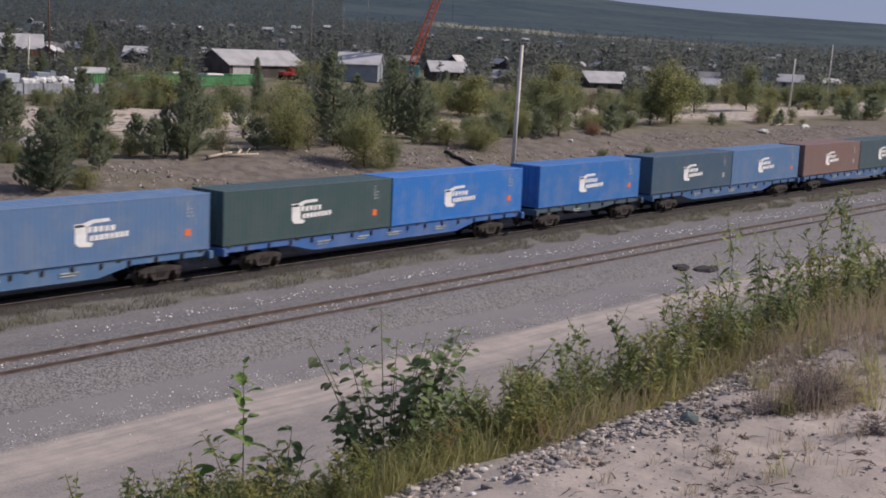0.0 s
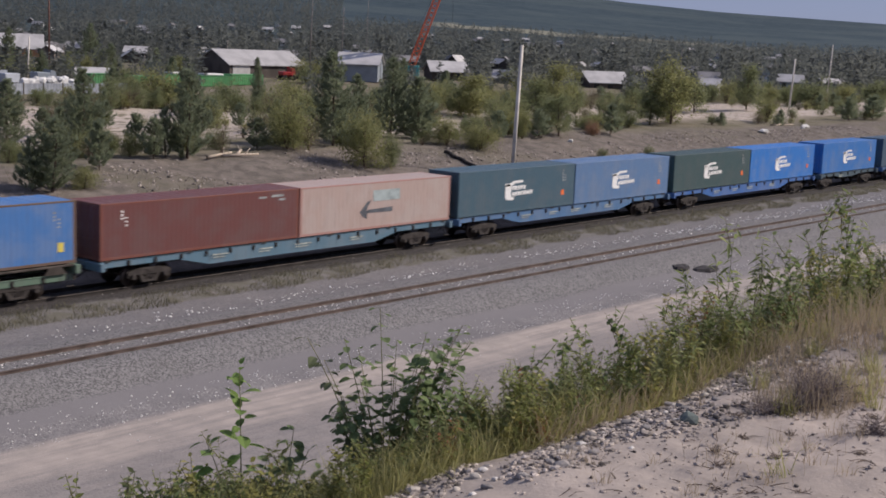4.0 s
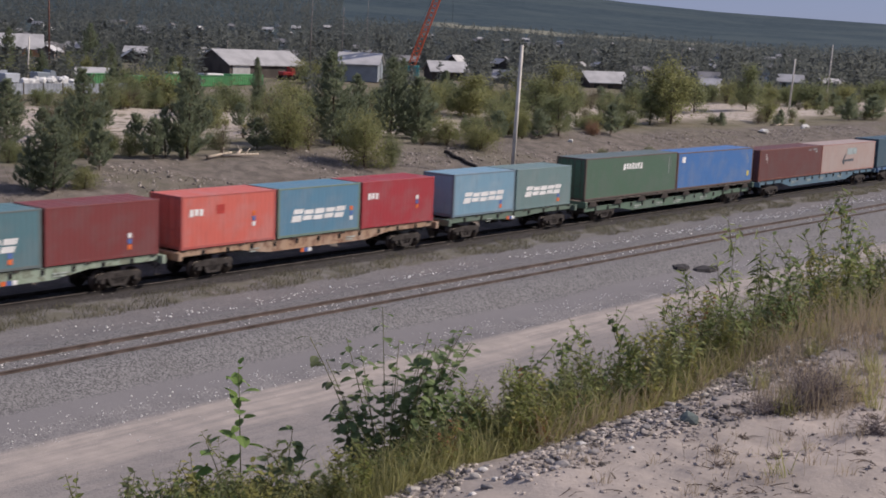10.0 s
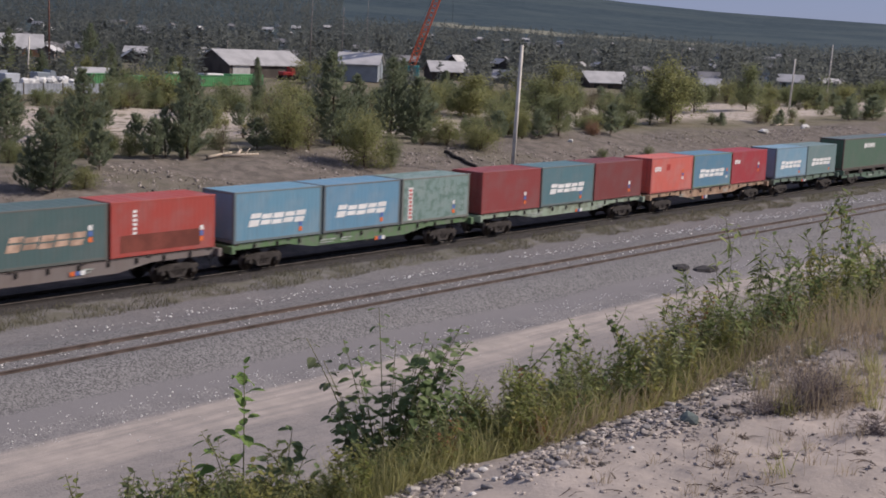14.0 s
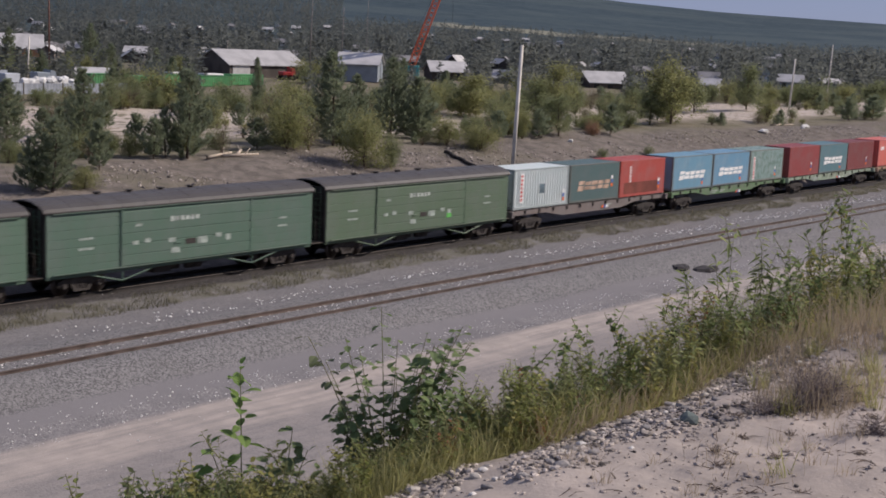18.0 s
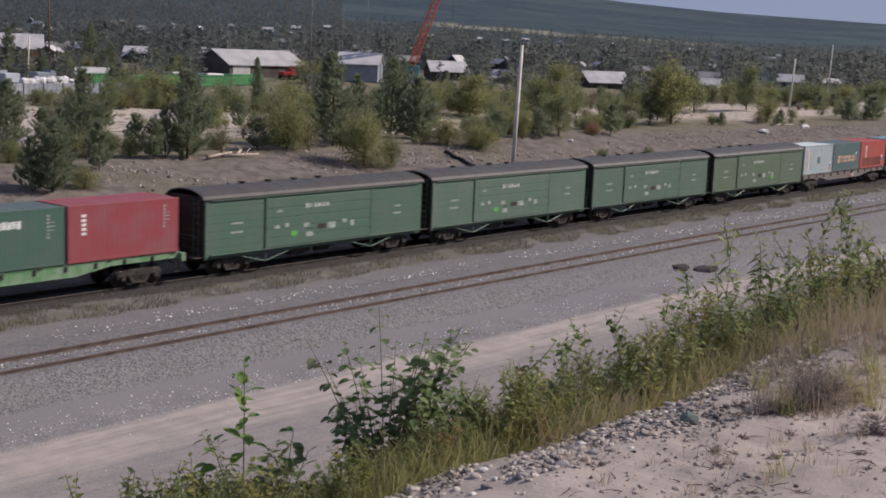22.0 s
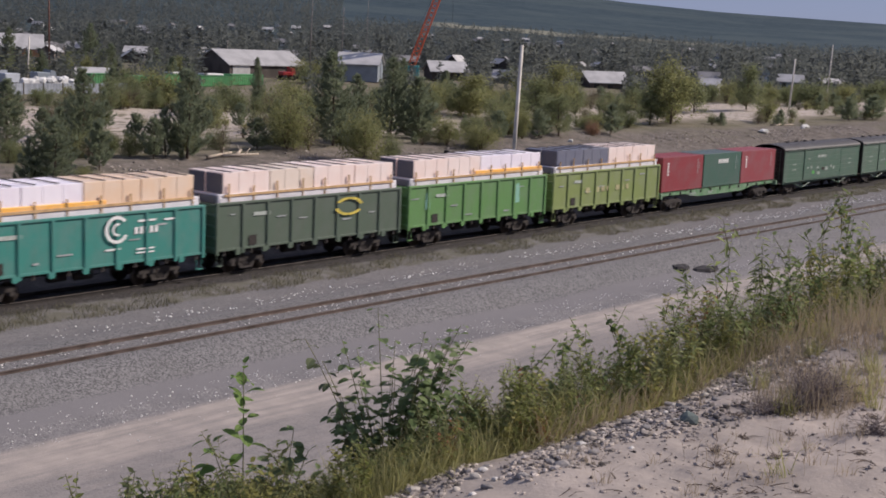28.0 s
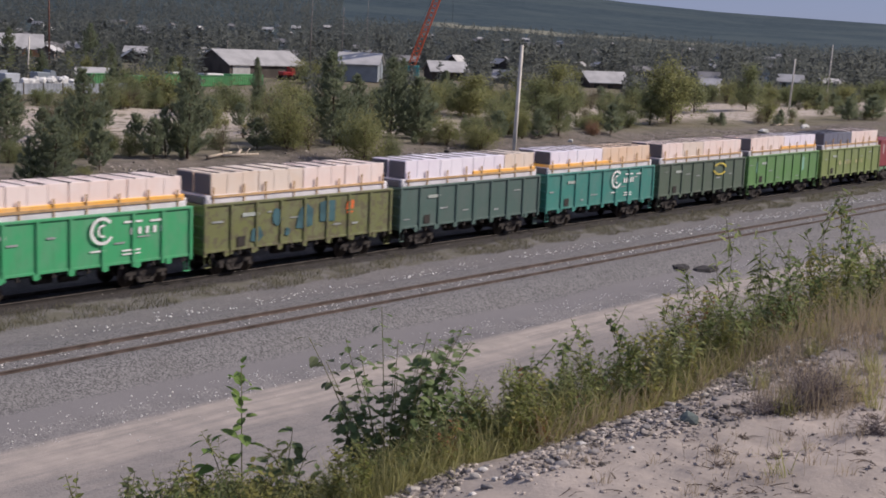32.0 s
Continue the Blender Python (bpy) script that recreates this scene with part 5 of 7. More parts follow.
def strew(sh, me, place):
    """Adds a copy of a mesh to a joined one."""
    if me.name not in POINTS:
        co = np.empty(len(me.vertices) * 3)
        me.vertices.foreach_get("co", co)
        POINTS[me.name] = (np.c_[co.reshape(-1, 3), np.ones(len(me.vertices))], [tuple(f.vertices) for f in me.polygons])
    co, faces = POINTS[me.name]
    k = len(sh.v)
    sh.v.extend(map(tuple, (co @ np.array(place).T)[:, :3].tolist()))
    sh.f.extend([[k + i for i in f] for f in faces])


def shrub_shapes(seed, h, spread, leaves, size, trunk_one=False):
    rnd = random.Random(seed)
    wood, crown = Shape(), Shape()
    tips = []
    for k in range(1 if trunk_one else rnd.randint(5, 8)):
        a = rnd.uniform(0, 6.28)
        lean = 0.05 if trunk_one else rnd.uniform(0.1, 0.5)
        p = Vector((0, 0, -0.2))
        q = Vector((math.cos(a) * lean * spread, math.sin(a) * lean * spread, h * rnd.uniform(0.45, 0.62)))
        wood.rod(p, q, 0.014 * h, 0.006 * h, 6)
        for j in range(22 if trunk_one else 7):
            b = rnd.uniform(0, 6.28)
            f = rnd.uniform(0.1, 1.0) if trunk_one else rnd.uniform(0.12, 1.0)
            s = p.lerp(q, f)
            rr = spread * math.sin(math.pi * min(0.95, 0.36 + 0.46 * f)) * rnd.uniform(0.45, 1.0)
            t = s + Vector((math.cos(b) * rr, math.sin(b) * rr, h * (rnd.uniform(-0.02, 0.36) if trunk_one else rnd.uniform(0.0, 0.42))))
            wood.rod(s, t, 0.005 * h, 0.002 * h, 4, caps=False)
            tips += [t, s.lerp(t, 0.55), s.lerp(t, 0.8)]
    per = max(8, leaves // len(tips))
    for t in tips:
        rad = rnd.uniform(0.10, 0.2) * spread + 0.1
        for _ in range(per):
            c = t + Vector((rnd.gauss(0, rad), rnd.gauss(0, rad), rnd.gauss(0, rad * 0.8)))
            if c.z < 0.05:
                continue
            u = Vector((rnd.gauss(0, 1), rnd.gauss(0, 1), rnd.gauss(-0.3, 0.6))).normalized()
            v = u.orthogonal().normalized()
            v.rotate(Matrix.Rotation(rnd.uniform(0, 6.28), 3, u))
            L = size * rnd.uniform(0.6, 1.3)
            crown.add([tuple(c), tuple(c + u * L * 0.5 + v * L * 0.33), tuple(c + u * L), tuple(c + u * L * 0.5 - v * L * 0.33)], [(0, 1, 2, 3)])
    return wood.mesh("trunk"), raw_mesh(crown, "crown")


PINES = [pine_shapes(11 + i, 5.0, 1.5) for i in range(5)]
SMALL_PINES = [pine_shapes(21 + i, 2.4, 0.9) for i in range(3)]
SHRUBS = [shrub_shapes(31 + i, 3.0, 1.35, 7500, 0.09) for i in range(4)]
THIN_SHRUBS = [shrub_shapes(41 + i, 3.0, 1.35, 1300, 0.08) for i in range(3)]
BIRCHES = [shrub_shapes(51 + i, 6.0, 1.8, 9000, 0.11, True) for i in range(3)]
FAR_SHRUBS = [shrub_shapes(71 + i, 3.0, 1.35, 3200, 0.13) for i in range(3)]
FAR_BIRCHES = [shrub_shapes(81 + i, 6.0, 1.8, 5200, 0.16, True) for i in range(3)]


def plant_tree(kind, x, y, h, rnd, wide=None):
    """A tree of a kind, h metres high; wide: the half width of its crown."""
    pine = SMALL_PINES if h < 3.2 else PINES
    lib, name, leafm, label, cat = {
        "pine": (pine, "pine_tree", M_PINE, "young dark green pine with dense needles on the dry terrace", "tree"),
        "shrub": (SHRUBS, "shrub", M_BIRCH, "dull green leafy shrub on the dry terrace", "shrub"),
        "olive": (SHRUBS, "shrub", M_OLIVE, "yellowish olive leafy shrub on the dry terrace", "shrub"),
        "brown": (THIN_SHRUBS, "shrub", M_BROWNBUSH, "brownish half-bare shrub on the dry terrace", "shrub"),
        "red": (SHRUBS, "shrub", M_REDBUSH, "small russet shrub on the dry terrace", "shrub"),
        "larch": (BIRCHES, "larch_tree", M_OLIVE, "yellow-green larch with a broad loose crown", "tree"),
        "birch": (BIRCHES, "birch_tree", M_BIRCH, "slender yellow-green birch with loose foliage", "tree")}[kind]
    base, radius = (2.4, 0.95) if lib is SMALL_PINES else (5.0, 1.6) if lib is PINES else (6.0, 1.9) if lib is BIRCHES else (3.0, 1.5)
    if math.hypot(x, y) > 125:
        lib = FAR_SHRUBS if lib is SHRUBS else FAR_BIRCHES if lib is BIRCHES else lib
    wood, crown = rnd.choice(lib)
    s = h / base
    t = thing(name, label, cat, pose(x, y, ground_z(x, y), rnd.uniform(-2, 2), rnd.uniform(-2, 2), rnd.uniform(0, 360)), group="trees behind the railway")
    k = wide / radius if wide else s * rnd.uniform(0.95, 1.2)
    size = Matrix.Diagonal((k, k, s, 1))
    part("trunk", wood, M_BARK, t, size)
    part("crown", crown, leafm, t, size)
    return t


THICKET = {}
THICKET_SHRUBS = [shrub_shapes(91 + i, 3.0, 1.35, 1300, 0.16) for i in range(4)]


def grow_thicket(leafm, x, y, h, rnd):
    """Adds a small shrub to the joined thicket of one colour."""
    wood, crown = rnd.choice(THICKET_SHRUBS)
    k = h / 3.0
    place = pose(x, y, ground_z(x, y), 0, 0, rnd.uniform(0, 360)) @ Matrix.Diagonal((k * 1.1, k * 1.1, k, 1))
    strew(THICKET.setdefault(leafm.name, Shape()), crown, place)
    strew(THICKET.setdefault(M_BARK.name, Shape()), wood, place)


# main trees of the terrace: kind, x, y, height, half width of the crown
EDGE_TREES = [("pine", 45.2, 74.0, 4.4, 1.75), ("pine", 49.7, 72.3, 5.3, 1.65), ("pine", 38.6, 58.9, 3.9, 1.6), ("pine", 44.4, 62.9, 2.8, 0.9), ("olive", 40.9, 59.4, 1.4, 1.1),
              ("pine", 37.7, 59.3, 2.7, 0.9), ("pine", 50.6, 78.3, 2.3, 0.8), ("pine", 52.5, 79.0, 2.1, 0.8), ("pine", 50.4, 67.6, 2.6, 0.85), ("pine", 49.4, 64.5, 2.4, 0.85),
              ("pine", 52.1, 64.6, 5.5, 1.75), ("pine", 50.8, 65.1, 2.8, 0.8), ("brown", 54.8, 64.4, 2.6, 0.8), ("pine", 59.0, 65.7, 2.0, 1.0), ("olive", 61.1, 65.0, 4.6, 1.9)]
MIDDLE_TREES = [("brown", 62.6, 64.4, 2.9, 1.5), ("pine", 66.4, 65.9, 6.7, 2.0), ("pine", 70.9, 67.9, 5.1, 1.35), ("olive", 63.5, 59.9, 4.5, 1.85), ("shrub", 65.8, 59.7, 2.7, 1.0),
                ("pine", 77.9, 70.8, 6.5, 1.75), ("pine", 79.5, 69.4, 5.0, 2.0), ("olive", 77.4, 64.3, 2.5, 1.5), ("olive", 79.3, 62.5, 2.4, 1.9), ("pine", 84.2, 64.4, 2.2, 1.0),
                ("olive", 86.8, 64.0, 2.7, 0.85), ("pine", 89.3, 64.2, 2.2, 1.2), ("birch", 92.1, 64.0, 4.7, 1.8), ("red", 97.7, 64.3, 1.5, 0.9), ("pine", 100.4, 64.1, 2.7, 1.0)]
FAR_TREES = [("shrub", 113.5, 70.4, 1.9, 1.5), ("larch", 121.9, 70.3, 8.7, 3.2), ("birch", 119.8, 71.6, 5.3, 1.9), ("birch", 154.7, 85.8, 6.0, 2.2), ("olive", 147.5, 71.8, 3.7, 1.8),
             ("pine", 160.9, 67.0, 2.8, 1.6), ("pine", 166.1, 65.8, 3.1, 1.7), ("shrub", 90.2, 58.2, 0.9, 0.55), ("shrub", 98.5, 58.8, 0.9, 0.55), ("birch", 119.1, 86.3, 4.9, 2.2),
             ("larch", 122.6, 85.7, 7.3, 2.4), ("larch", 108.1, 86.9, 5.3, 3.0), ("birch", 193.7, 76.8, 5.8, 2.6), ("shrub", 195.0, 87.9, 4.8, 3.2), ("birch", 163.5, 82.7, 7.5, 2.4)]
BACK_TREES = [("brown", 74.1, 100.6, 2.6, 2.2), ("olive", 82.3, 106.2, 4.7, 2.6), ("shrub", 87.7, 102.6, 3.6, 2.1), ("pine", 93.3, 104.0, 5.5, 0.95), ("olive", 93.9, 99.0, 4.2, 2.1),
              ("shrub", 112.5, 84.0, 3.2, 2.2), ("olive", 101.5, 66.8, 1.8, 1.2), ("shrub", 105.0, 68.5, 1.9, 1.3), ("shrub", 150.8, 73.5, 2.2, 1.2), ("shrub", 104.0, 80.0, 3.4, 1.8),
              ("birch", 94.5, 66.5, 4.0, 1.5), ("olive", 87.5, 66.0, 2.9, 1.5), ("shrub", 116.0, 73.0, 3.0, 1.6), ("pine", 86.0, 76.0, 3.6, 1.4)]

VILLAGE_TREES = [("pine", 137.0, 197.0, 8.0, 2.6), ("pine", 128.0, 208.0, 7.0, 2.2), ("shrub", 106.0, 171.0, 2.6, 3.0), ("olive", 110.0, 172.0, 2.4, 2.4), ("olive", 147.0, 185.0, 3.8, 3.6),
                 ("shrub", 141.0, 183.0, 3.2, 3.0), ("olive", 152.5, 157.5, 4.6, 2.8), ("birch", 178.0, 160.0, 4.6, 2.0), ("shrub", 196.0, 148.0, 3.4, 2.6), ("larch", 205.0, 140.0, 4.8, 2.4)]


def plant_terrace():
    rnd = random.Random(5)
    for kind, x, y, h, wide in EDGE_TREES + MIDDLE_TREES + FAR_TREES + BACK_TREES + VILLAGE_TREES:
        plant_tree(kind, x, y, h, rnd, wide)
    # waist-high growth that leaves the pale sand bare in a few gaps
    gaps = ((32.0, 33.0), (35.8, 38.0), (40.3, 41.7), (49.8, 50.5), (60.2, 63.0))
    placed = 0
    while placed < 430:
        az = rnd.uniform(29.5, 70.0)
        y = rnd.uniform(65.5, 100)
        x = y * math.tan(radians(az))
        if x > 235 or noise.noise((x * 0.09, y * 0.16, 14)) < -0.12 or any(a < az < b for a, b in gaps) and y > 66.5 and rnd.random() < 0.93:
            continue
        placed += 1
        kind = rnd.choice(["shrub", "olive", "brown", "olive", "pine", "shrub"])
        h = rnd.uniform(0.8, 1.9) * (1.3 if y > 82 else 1.0)
        if kind == "pine" or (y < 72 and x < 110):
            plant_tree(kind, x, y, h, rnd)
        else:
            grow_thicket({"shrub": M_BIRCH, "olive": M_OLIVE, "brown": M_BROWNBUSH}[kind], x, y, h, rnd)
    for key, words in (("shrub_leaf", "dull green"), ("olive_shrub_leaf", "yellowish olive"), ("brown_shrub_leaf", "brownish"), ("bark", "bare twigs of the")):
        lone("thicket", raw_mesh(THICKET[key], "thicket"), bpy.data.materials[key], f"{words} low thicket on the pale sand", "shrubs", kind="stuff")
    # knee-high seedlings along the edge of the pale sand
    for i in range(22):
        x = rnd.uniform(46, 112)
        y = 63.5 + 0.03 * (x - 46) + 9 * rnd.random() ** 1.6
        plant_tree(rnd.choice(["pine", "olive", "brown"]), x, y, rnd.uniform(0.5, 1.2), rnd)
    # low thicket along the far edge of the pale sand, before the yards
    for i in range(86):
        az = rnd.uniform(29.5, 50.0)
        r = rnd.uniform(124, 146) + 0.5 * max(0.0, az - 40)
        x, y = r * math.sin(radians(az)), r * math.cos(radians(az))
        h = rnd.uniform(1.2, 2.0) if az < 35 else rnd.uniform(1.8, 3.0)
        plant_tree(rnd.choice(["shrub", "olive", "brown", "shrub", "birch"]), x, y, h, rnd)
    for i in range(96):
        az = rnd.uniform(49.0, 71.0)
        y = rnd.uniform(86, 112)
        x = y * math.tan(radians(az))
        if x > 260 or (55.2 < az < 58.5 and rnd.random() < 0.5):
            continue
        plant_tree(rnd.choice(["shrub", "olive", "birch", "pine", "birch", "shrub"]), x, y, rnd.uniform(2.0, 4.2) * (0.75 if 51.5 < az < 54.5 else 1), rnd)
    # gardens among the yards and houses
    for i in range(120):
        az = rnd.uniform(29.5, 70.5)
        r = rnd.uniform(165, 260)
        x, y = r * math.sin(radians(az)), r * math.cos(radians(az))
        if y < 100 or blocked(x, y):
            continue
        plant_tree(rnd.choice(["pine", "shrub", "olive", "birch", "larch", "pine"]), x, y, rnd.uniform(2.4, 5.2), rnd)


# ---- yards, buildings and masts beyond the terrace ----
M_ROOF = plain("pale_metal_roof", (0.47, 0.455, 0.45), 0.55, 0.0, 0.2, 1.5, 0.1, each=0.15)
M_ROOFD = plain("weathered_roof", (0.26, 0.25, 0.25), 0.8, 0, 0.3, 1.5, 0.1, each=0.3)
M_WALLW = plain("white_wall", (0.60, 0.59, 0.58), 0.85, 0, 0.2, 2, each=0.15)
M_WALLG = plain("grey_blue_wall", (0.27, 0.30, 0.33), 0.85, 0, 0.2, 2)
M_WALLB = plain("dark_board_wall", (0.10, 0.085, 0.075), 0.9, 0, 0.3, 2, each=0.3)
M_WALLO = plain("orange_brick_wall", (0.45, 0.22, 0.12), 0.9, 0, 0.3, 2)
M_GLASS = plain("dark_window_glass", (0.03, 0.035, 0.04), 0.15, 0, 0.2, 2, 0, spec=0.6)
M_FENCE = plain("pale_fence_board", (0.34, 0.36, 0.40), 0.85, 0, 0.25, 2, each=0.2)
M_GREENWALL = plain("green_sheet_metal", (0.10, 0.30, 0.12), 0.6, 0, 0.25, 2, each=0.2)
M_CRANE = plain("orange_red_crane_paint", (0.78, 0.17, 0.08), 0.55, 0, 0.25, 3)
M_TEAL = plain("turquoise_machine_paint", (0.08, 0.35, 0.34), 0.55, 0, 0.25, 3)
M_POLE = plain("pale_weathered_pole", (0.68, 0.63, 0.56), 0.9, 0, 0.25, 4)
M_GREYPOLE = plain("grey_weathered_pole", (0.19, 0.175, 0.165), 0.9, 0, 0.25, 4)
M_RUSTMAST = plain("rusty_mast", (0.20, 0.10, 0.08), 0.8, 0, 0.3, 4)

BUILDINGS = [(28.0, 34.6, 155.0)]   # azimuth range, distance: kept clear of trees in front


def blocked(x, y):
    az, r = math.degrees(math.atan2(x, y)), math.hypot(x, y)
    return any(a0 < az < a1 and 0.8 * d - 30 < r < d + 12 for a0, a1, d in BUILDINGS)


def building(name, label, x, y, w, d, wall_h, rise, turn, walls, roofm, windows=3, door=None, clear=True, z=None, group=""):
    """A gabled house: walls, two roof slopes, windows and a door; w runs along the ridge."""
    b = thing(name, label, "building", pose(x, y, ground_z(x, y) - 0.1 if z is None else z, 0, 0, turn), group=group)
    sh = Shape()
    sh.prism([(-d / 2, 0), (d / 2, 0), (d / 2, wall_h), (0, wall_h + rise), (-d / 2, wall_h)], -w / 2, w / 2, "x")
    part("body", sh.mesh("body"), walls, b)
    for s in (-1, 1):
        roof = Shape()
        o = 0.35
        k = rise / (d / 2)
        roof.prism([(s * (d / 2 + o), wall_h - o * k), (0, wall_h + rise), (0, wall_h + rise + 0.14), (s * (d / 2 + o), wall_h - o * k + 0.14)], -w / 2 - o, w / 2 + o, "x")
        part("roof", roof.mesh("roof"), roofm, b)
    win = kept("house_window", lambda q: (q.box(-0.5, 0.5, -0.05, 0.0, -0.55, 0.55, 0.02), q.box(-0.58, 0.58, -0.03, 0.0, -0.65, -0.55, 0.01)))
    for s in (-1, 1):
        for i in range(windows):
            part("window", win, M_GLASS, b, pose(-w / 2 + w * (i + 0.5) / windows, s * d / 2, wall_h * 0.55, 0, 0, 0 if s < 0 else 180))
    if door:
        part("door", kept(("big_door", door), lambda q: q.box(-door[0] / 2, door[0] / 2, -0.08, 0.0, 0, door[1], 0.02)), M_WALLW, b, pose(door[2], -d / 2, 0), "white sheet-metal door")
    if clear:
        az, r = math.degrees(math.atan2(x, y)), math.hypot(x, y)
        half = math.degrees(math.atan2(max(w, d) * 0.55, r))
        BUILDINGS.append((az - half, az + half, r))
    return b


VIEW_TURN = -50.3   # walls square to the line of sight


def main_buildings():
    building("warehouse", "long warehouse with a pale metal roof and dark gable", 157.5, 177.5, 16.0, 11.0, 2.5, 2.4, -8.0, M_WALLB, M_ROOF, 0, (3.6, 2.3, -5.6))
    building("warehouse", "grey-blue shed with a pale metal roof", 164.5, 157.0, 7.0, 7.0, 3.0, 1.8, VIEW_TURN - 4, M_WALLG, M_ROOF, 0)
    building("storehouse", "low storehouse with a white roof and dark walls", 201.5, 168.5, 7.5, 7.0, 1.8, 1.9, VIEW_TURN + 14, M_WALLB, M_ROOF, 2)
    building("storehouse", "small storehouse with a pale roof", 208.6, 158.4, 5.0, 5.0, 1.2, 1.4, VIEW_TURN - 10, M_WALLB, M_ROOF, 1)
    building("house", "wide house with a white roof among trees", 217.5, 141.5, 8.5, 8.5, 1.1, 2.0, VIEW_TURN + 16, M_WALLB, M_ROOF, 3)
    building("house", "small pale house with a white gabled roof", 214.0, 115.5, 3.4, 3.8, 1.9, 1.0, VIEW_TURN - 30, M_WALLW, M_ROOF, 1)
    building("house", "orange brick house with a wide white roof", 168.5, 278.0, 19.0, 9.0, 1.9, 3.2, -31.0, M_WALLO, M_ROOF, 3)
    building("hut", "low green hut with a pale roof", 108.5, 155.5, 4.2, 4.0, 1.2, 0.9, -34.0, M_GREENWALL, M_ROOF, 1)
    building("house", "small pale shed beside a pole", 305.0, 140.0, 4.2, 3.0, 0.9, 0.8, VIEW_TURN - 8, M_WALLB, M_ROOF, 1)
    rnd = random.Random(21)
    for i in range(120):
        az = radians(rnd.uniform(30.5, 69.5))
        r = 300 + 800 * rnd.random() ** 1.1
        x, y = r * math.sin(az), r * math.cos(az)
        w = rnd.uniform(4.0, 7.0)
        pale = rnd.random() < 0.6
        building("house", "village house with a pale roof" if pale else "village house with a dark weathered roof", x, y, w, rnd.uniform(3, 4.5), rnd.uniform(1.6, 2.2), rnd.uniform(1.0, 1.6), VIEW_TURN + rnd.choice([0, 90]) + rnd.uniform(-25, 25), rnd.choice([M_WALLB, M_WALLB, M_WALLB, M_WALLG, M_WALLW]), M_ROOF if pale else M_ROOFD, 2, None, rnd.random() < 0.85, group="village houses")


def yard_fence():
    f = thing("yard_fence", "pale board fence round a yard", "fence", pose(88.0, 128.2, 3.95, 0, 0, 0))
    plank = kept("fence_plank", lambda q: q.box(-0.095, 0.095, -0.02, 0.02, 0.0, 1.32, 0.01))
    post = kept("fence_post", lambda q: q.box(-0.06, 0.06, -0.08, 0.04, -0.3, 1.42, 0.015))
    for i in range(8):
        for k in range(12):
            part("fence_board", plank, M_FENCE, f, pose(-9.87 + 2.5 * i + 0.2 * k, 0, 0.01 * (k % 3)))
        part("fence_post", post, M_WALLB, f, pose(-10.0 + 2.5 * i, 0, 0))
    for i in range(5):
        x, y = 106.0 + 5.95 * i, 149.0 - 0.25 * i
        c = thing("storage_container", "low bright green sheet-metal store in a yard", "container", pose(x, y, ground_z(x, y), 0, 0, -2.4), group="green storage containers")
        part("body", kept("store_walls", lambda q: (corrugated(q, 5.9, 0.05, 1.5, -1.2, 0.05, 0.4), q.box(-2.95, 2.95, -1.1, 1.2, 0.05, 1.5, 0.02))), M_GREENWALL, c)
        part("roof", kept("store_roof", lambda q: q.box(-3.0, 3.0, -1.25, 1.25, 1.5, 1.58, 0.03)), M_GREENWALL, c)
        if i in (2, 3):
            part("tarpaulin", kept("store_tarp", lambda q: q.box(-1.6, 1.6, -1.1, 1.1, 1.58, 1.9, 0.12)), M_WALLW, c, None, "white covered goods on the roof")


def vehicle(x, y, turn, length, h, mat, label, cab=True):
    v = thing("parked_truck", label, "truck", pose(x, y, ground_z(x, y), 0, 0, turn))
    part("cargo_body", kept(("cargo", length, h), lambda q: q.box(-length / 2, length * 0.18, -1.1, 1.1, 0.9, h, 0.08)), mat, v)
    part("cab", kept(("cab", length), lambda q: q.prism([(length * 0.2, 0.7), (length * 0.5, 0.7), (length * 0.5, 1.4), (length * 0.44, 2.2), (length * 0.2, 2.3)], -1.05, 1.05, "y")), mat, v)
    part("windscreen", kept(("screen", length), lambda q: q.prism([(length * 0.455, 1.5), (length * 0.5 + 0.01, 1.45), (length * 0.45, 2.1), (length * 0.43, 2.1)], -0.9, 0.9, "y")), M_GLASS, v)
    wheel = kept("truck_wheel", lambda q: (q.rod((0, -0.13, 0), (0, 0.13, 0), 0.48, n=16), q.rod((0, -0.15, 0), (0, -0.12, 0), 0.22, n=12)))
    for fx in (-0.32, 0.36):
        for s in (-1, 1):
            part("wheel", wheel, M_DARK, v, pose(length * fx, s * 0.98, 0.48))


def mast(name, label, x, y, top, r0, r1, mat, arms=(), n=10, lean=(0, 0)):
    z = ground_z(x, y)
    p = thing(name, label, "pole", pose(x, y, z))
    h = top - z
    part("shaft", (lambda s: (s.rod((0, 0, -0.5), (lean[0], lean[1], h), r0, r1, n), s)[1])(Shape()).mesh("shaft", True), mat, p)
    for za, wa in arms:
        arm = Shape()
        arm.box(-wa / 2, wa / 2, -0.05, 0.05, h - za - 0.05, h - za + 0.05, 0.01)
        part("cross_arm", arm.mesh("cross_arm"), mat, p, pose(0, 0, 0, 0, 0, VIEW_TURN))
        for s in (-0.42, 0, 0.42):
            part("insulator", kept("insulator", lambda q: (q.rod((0, 0, 0), (0, 0, 0.08), 0.05, 0.06, 8), q.rod((0, 0, 0.08), (0, 0, 0.16), 0.035, 0.045, 8))), M_WALLW, p, pose(s * wa * math.cos(radians(VIEW_TURN)), s * wa * math.sin(radians(VIEW_TURN)), h - za + 0.05))
    return p


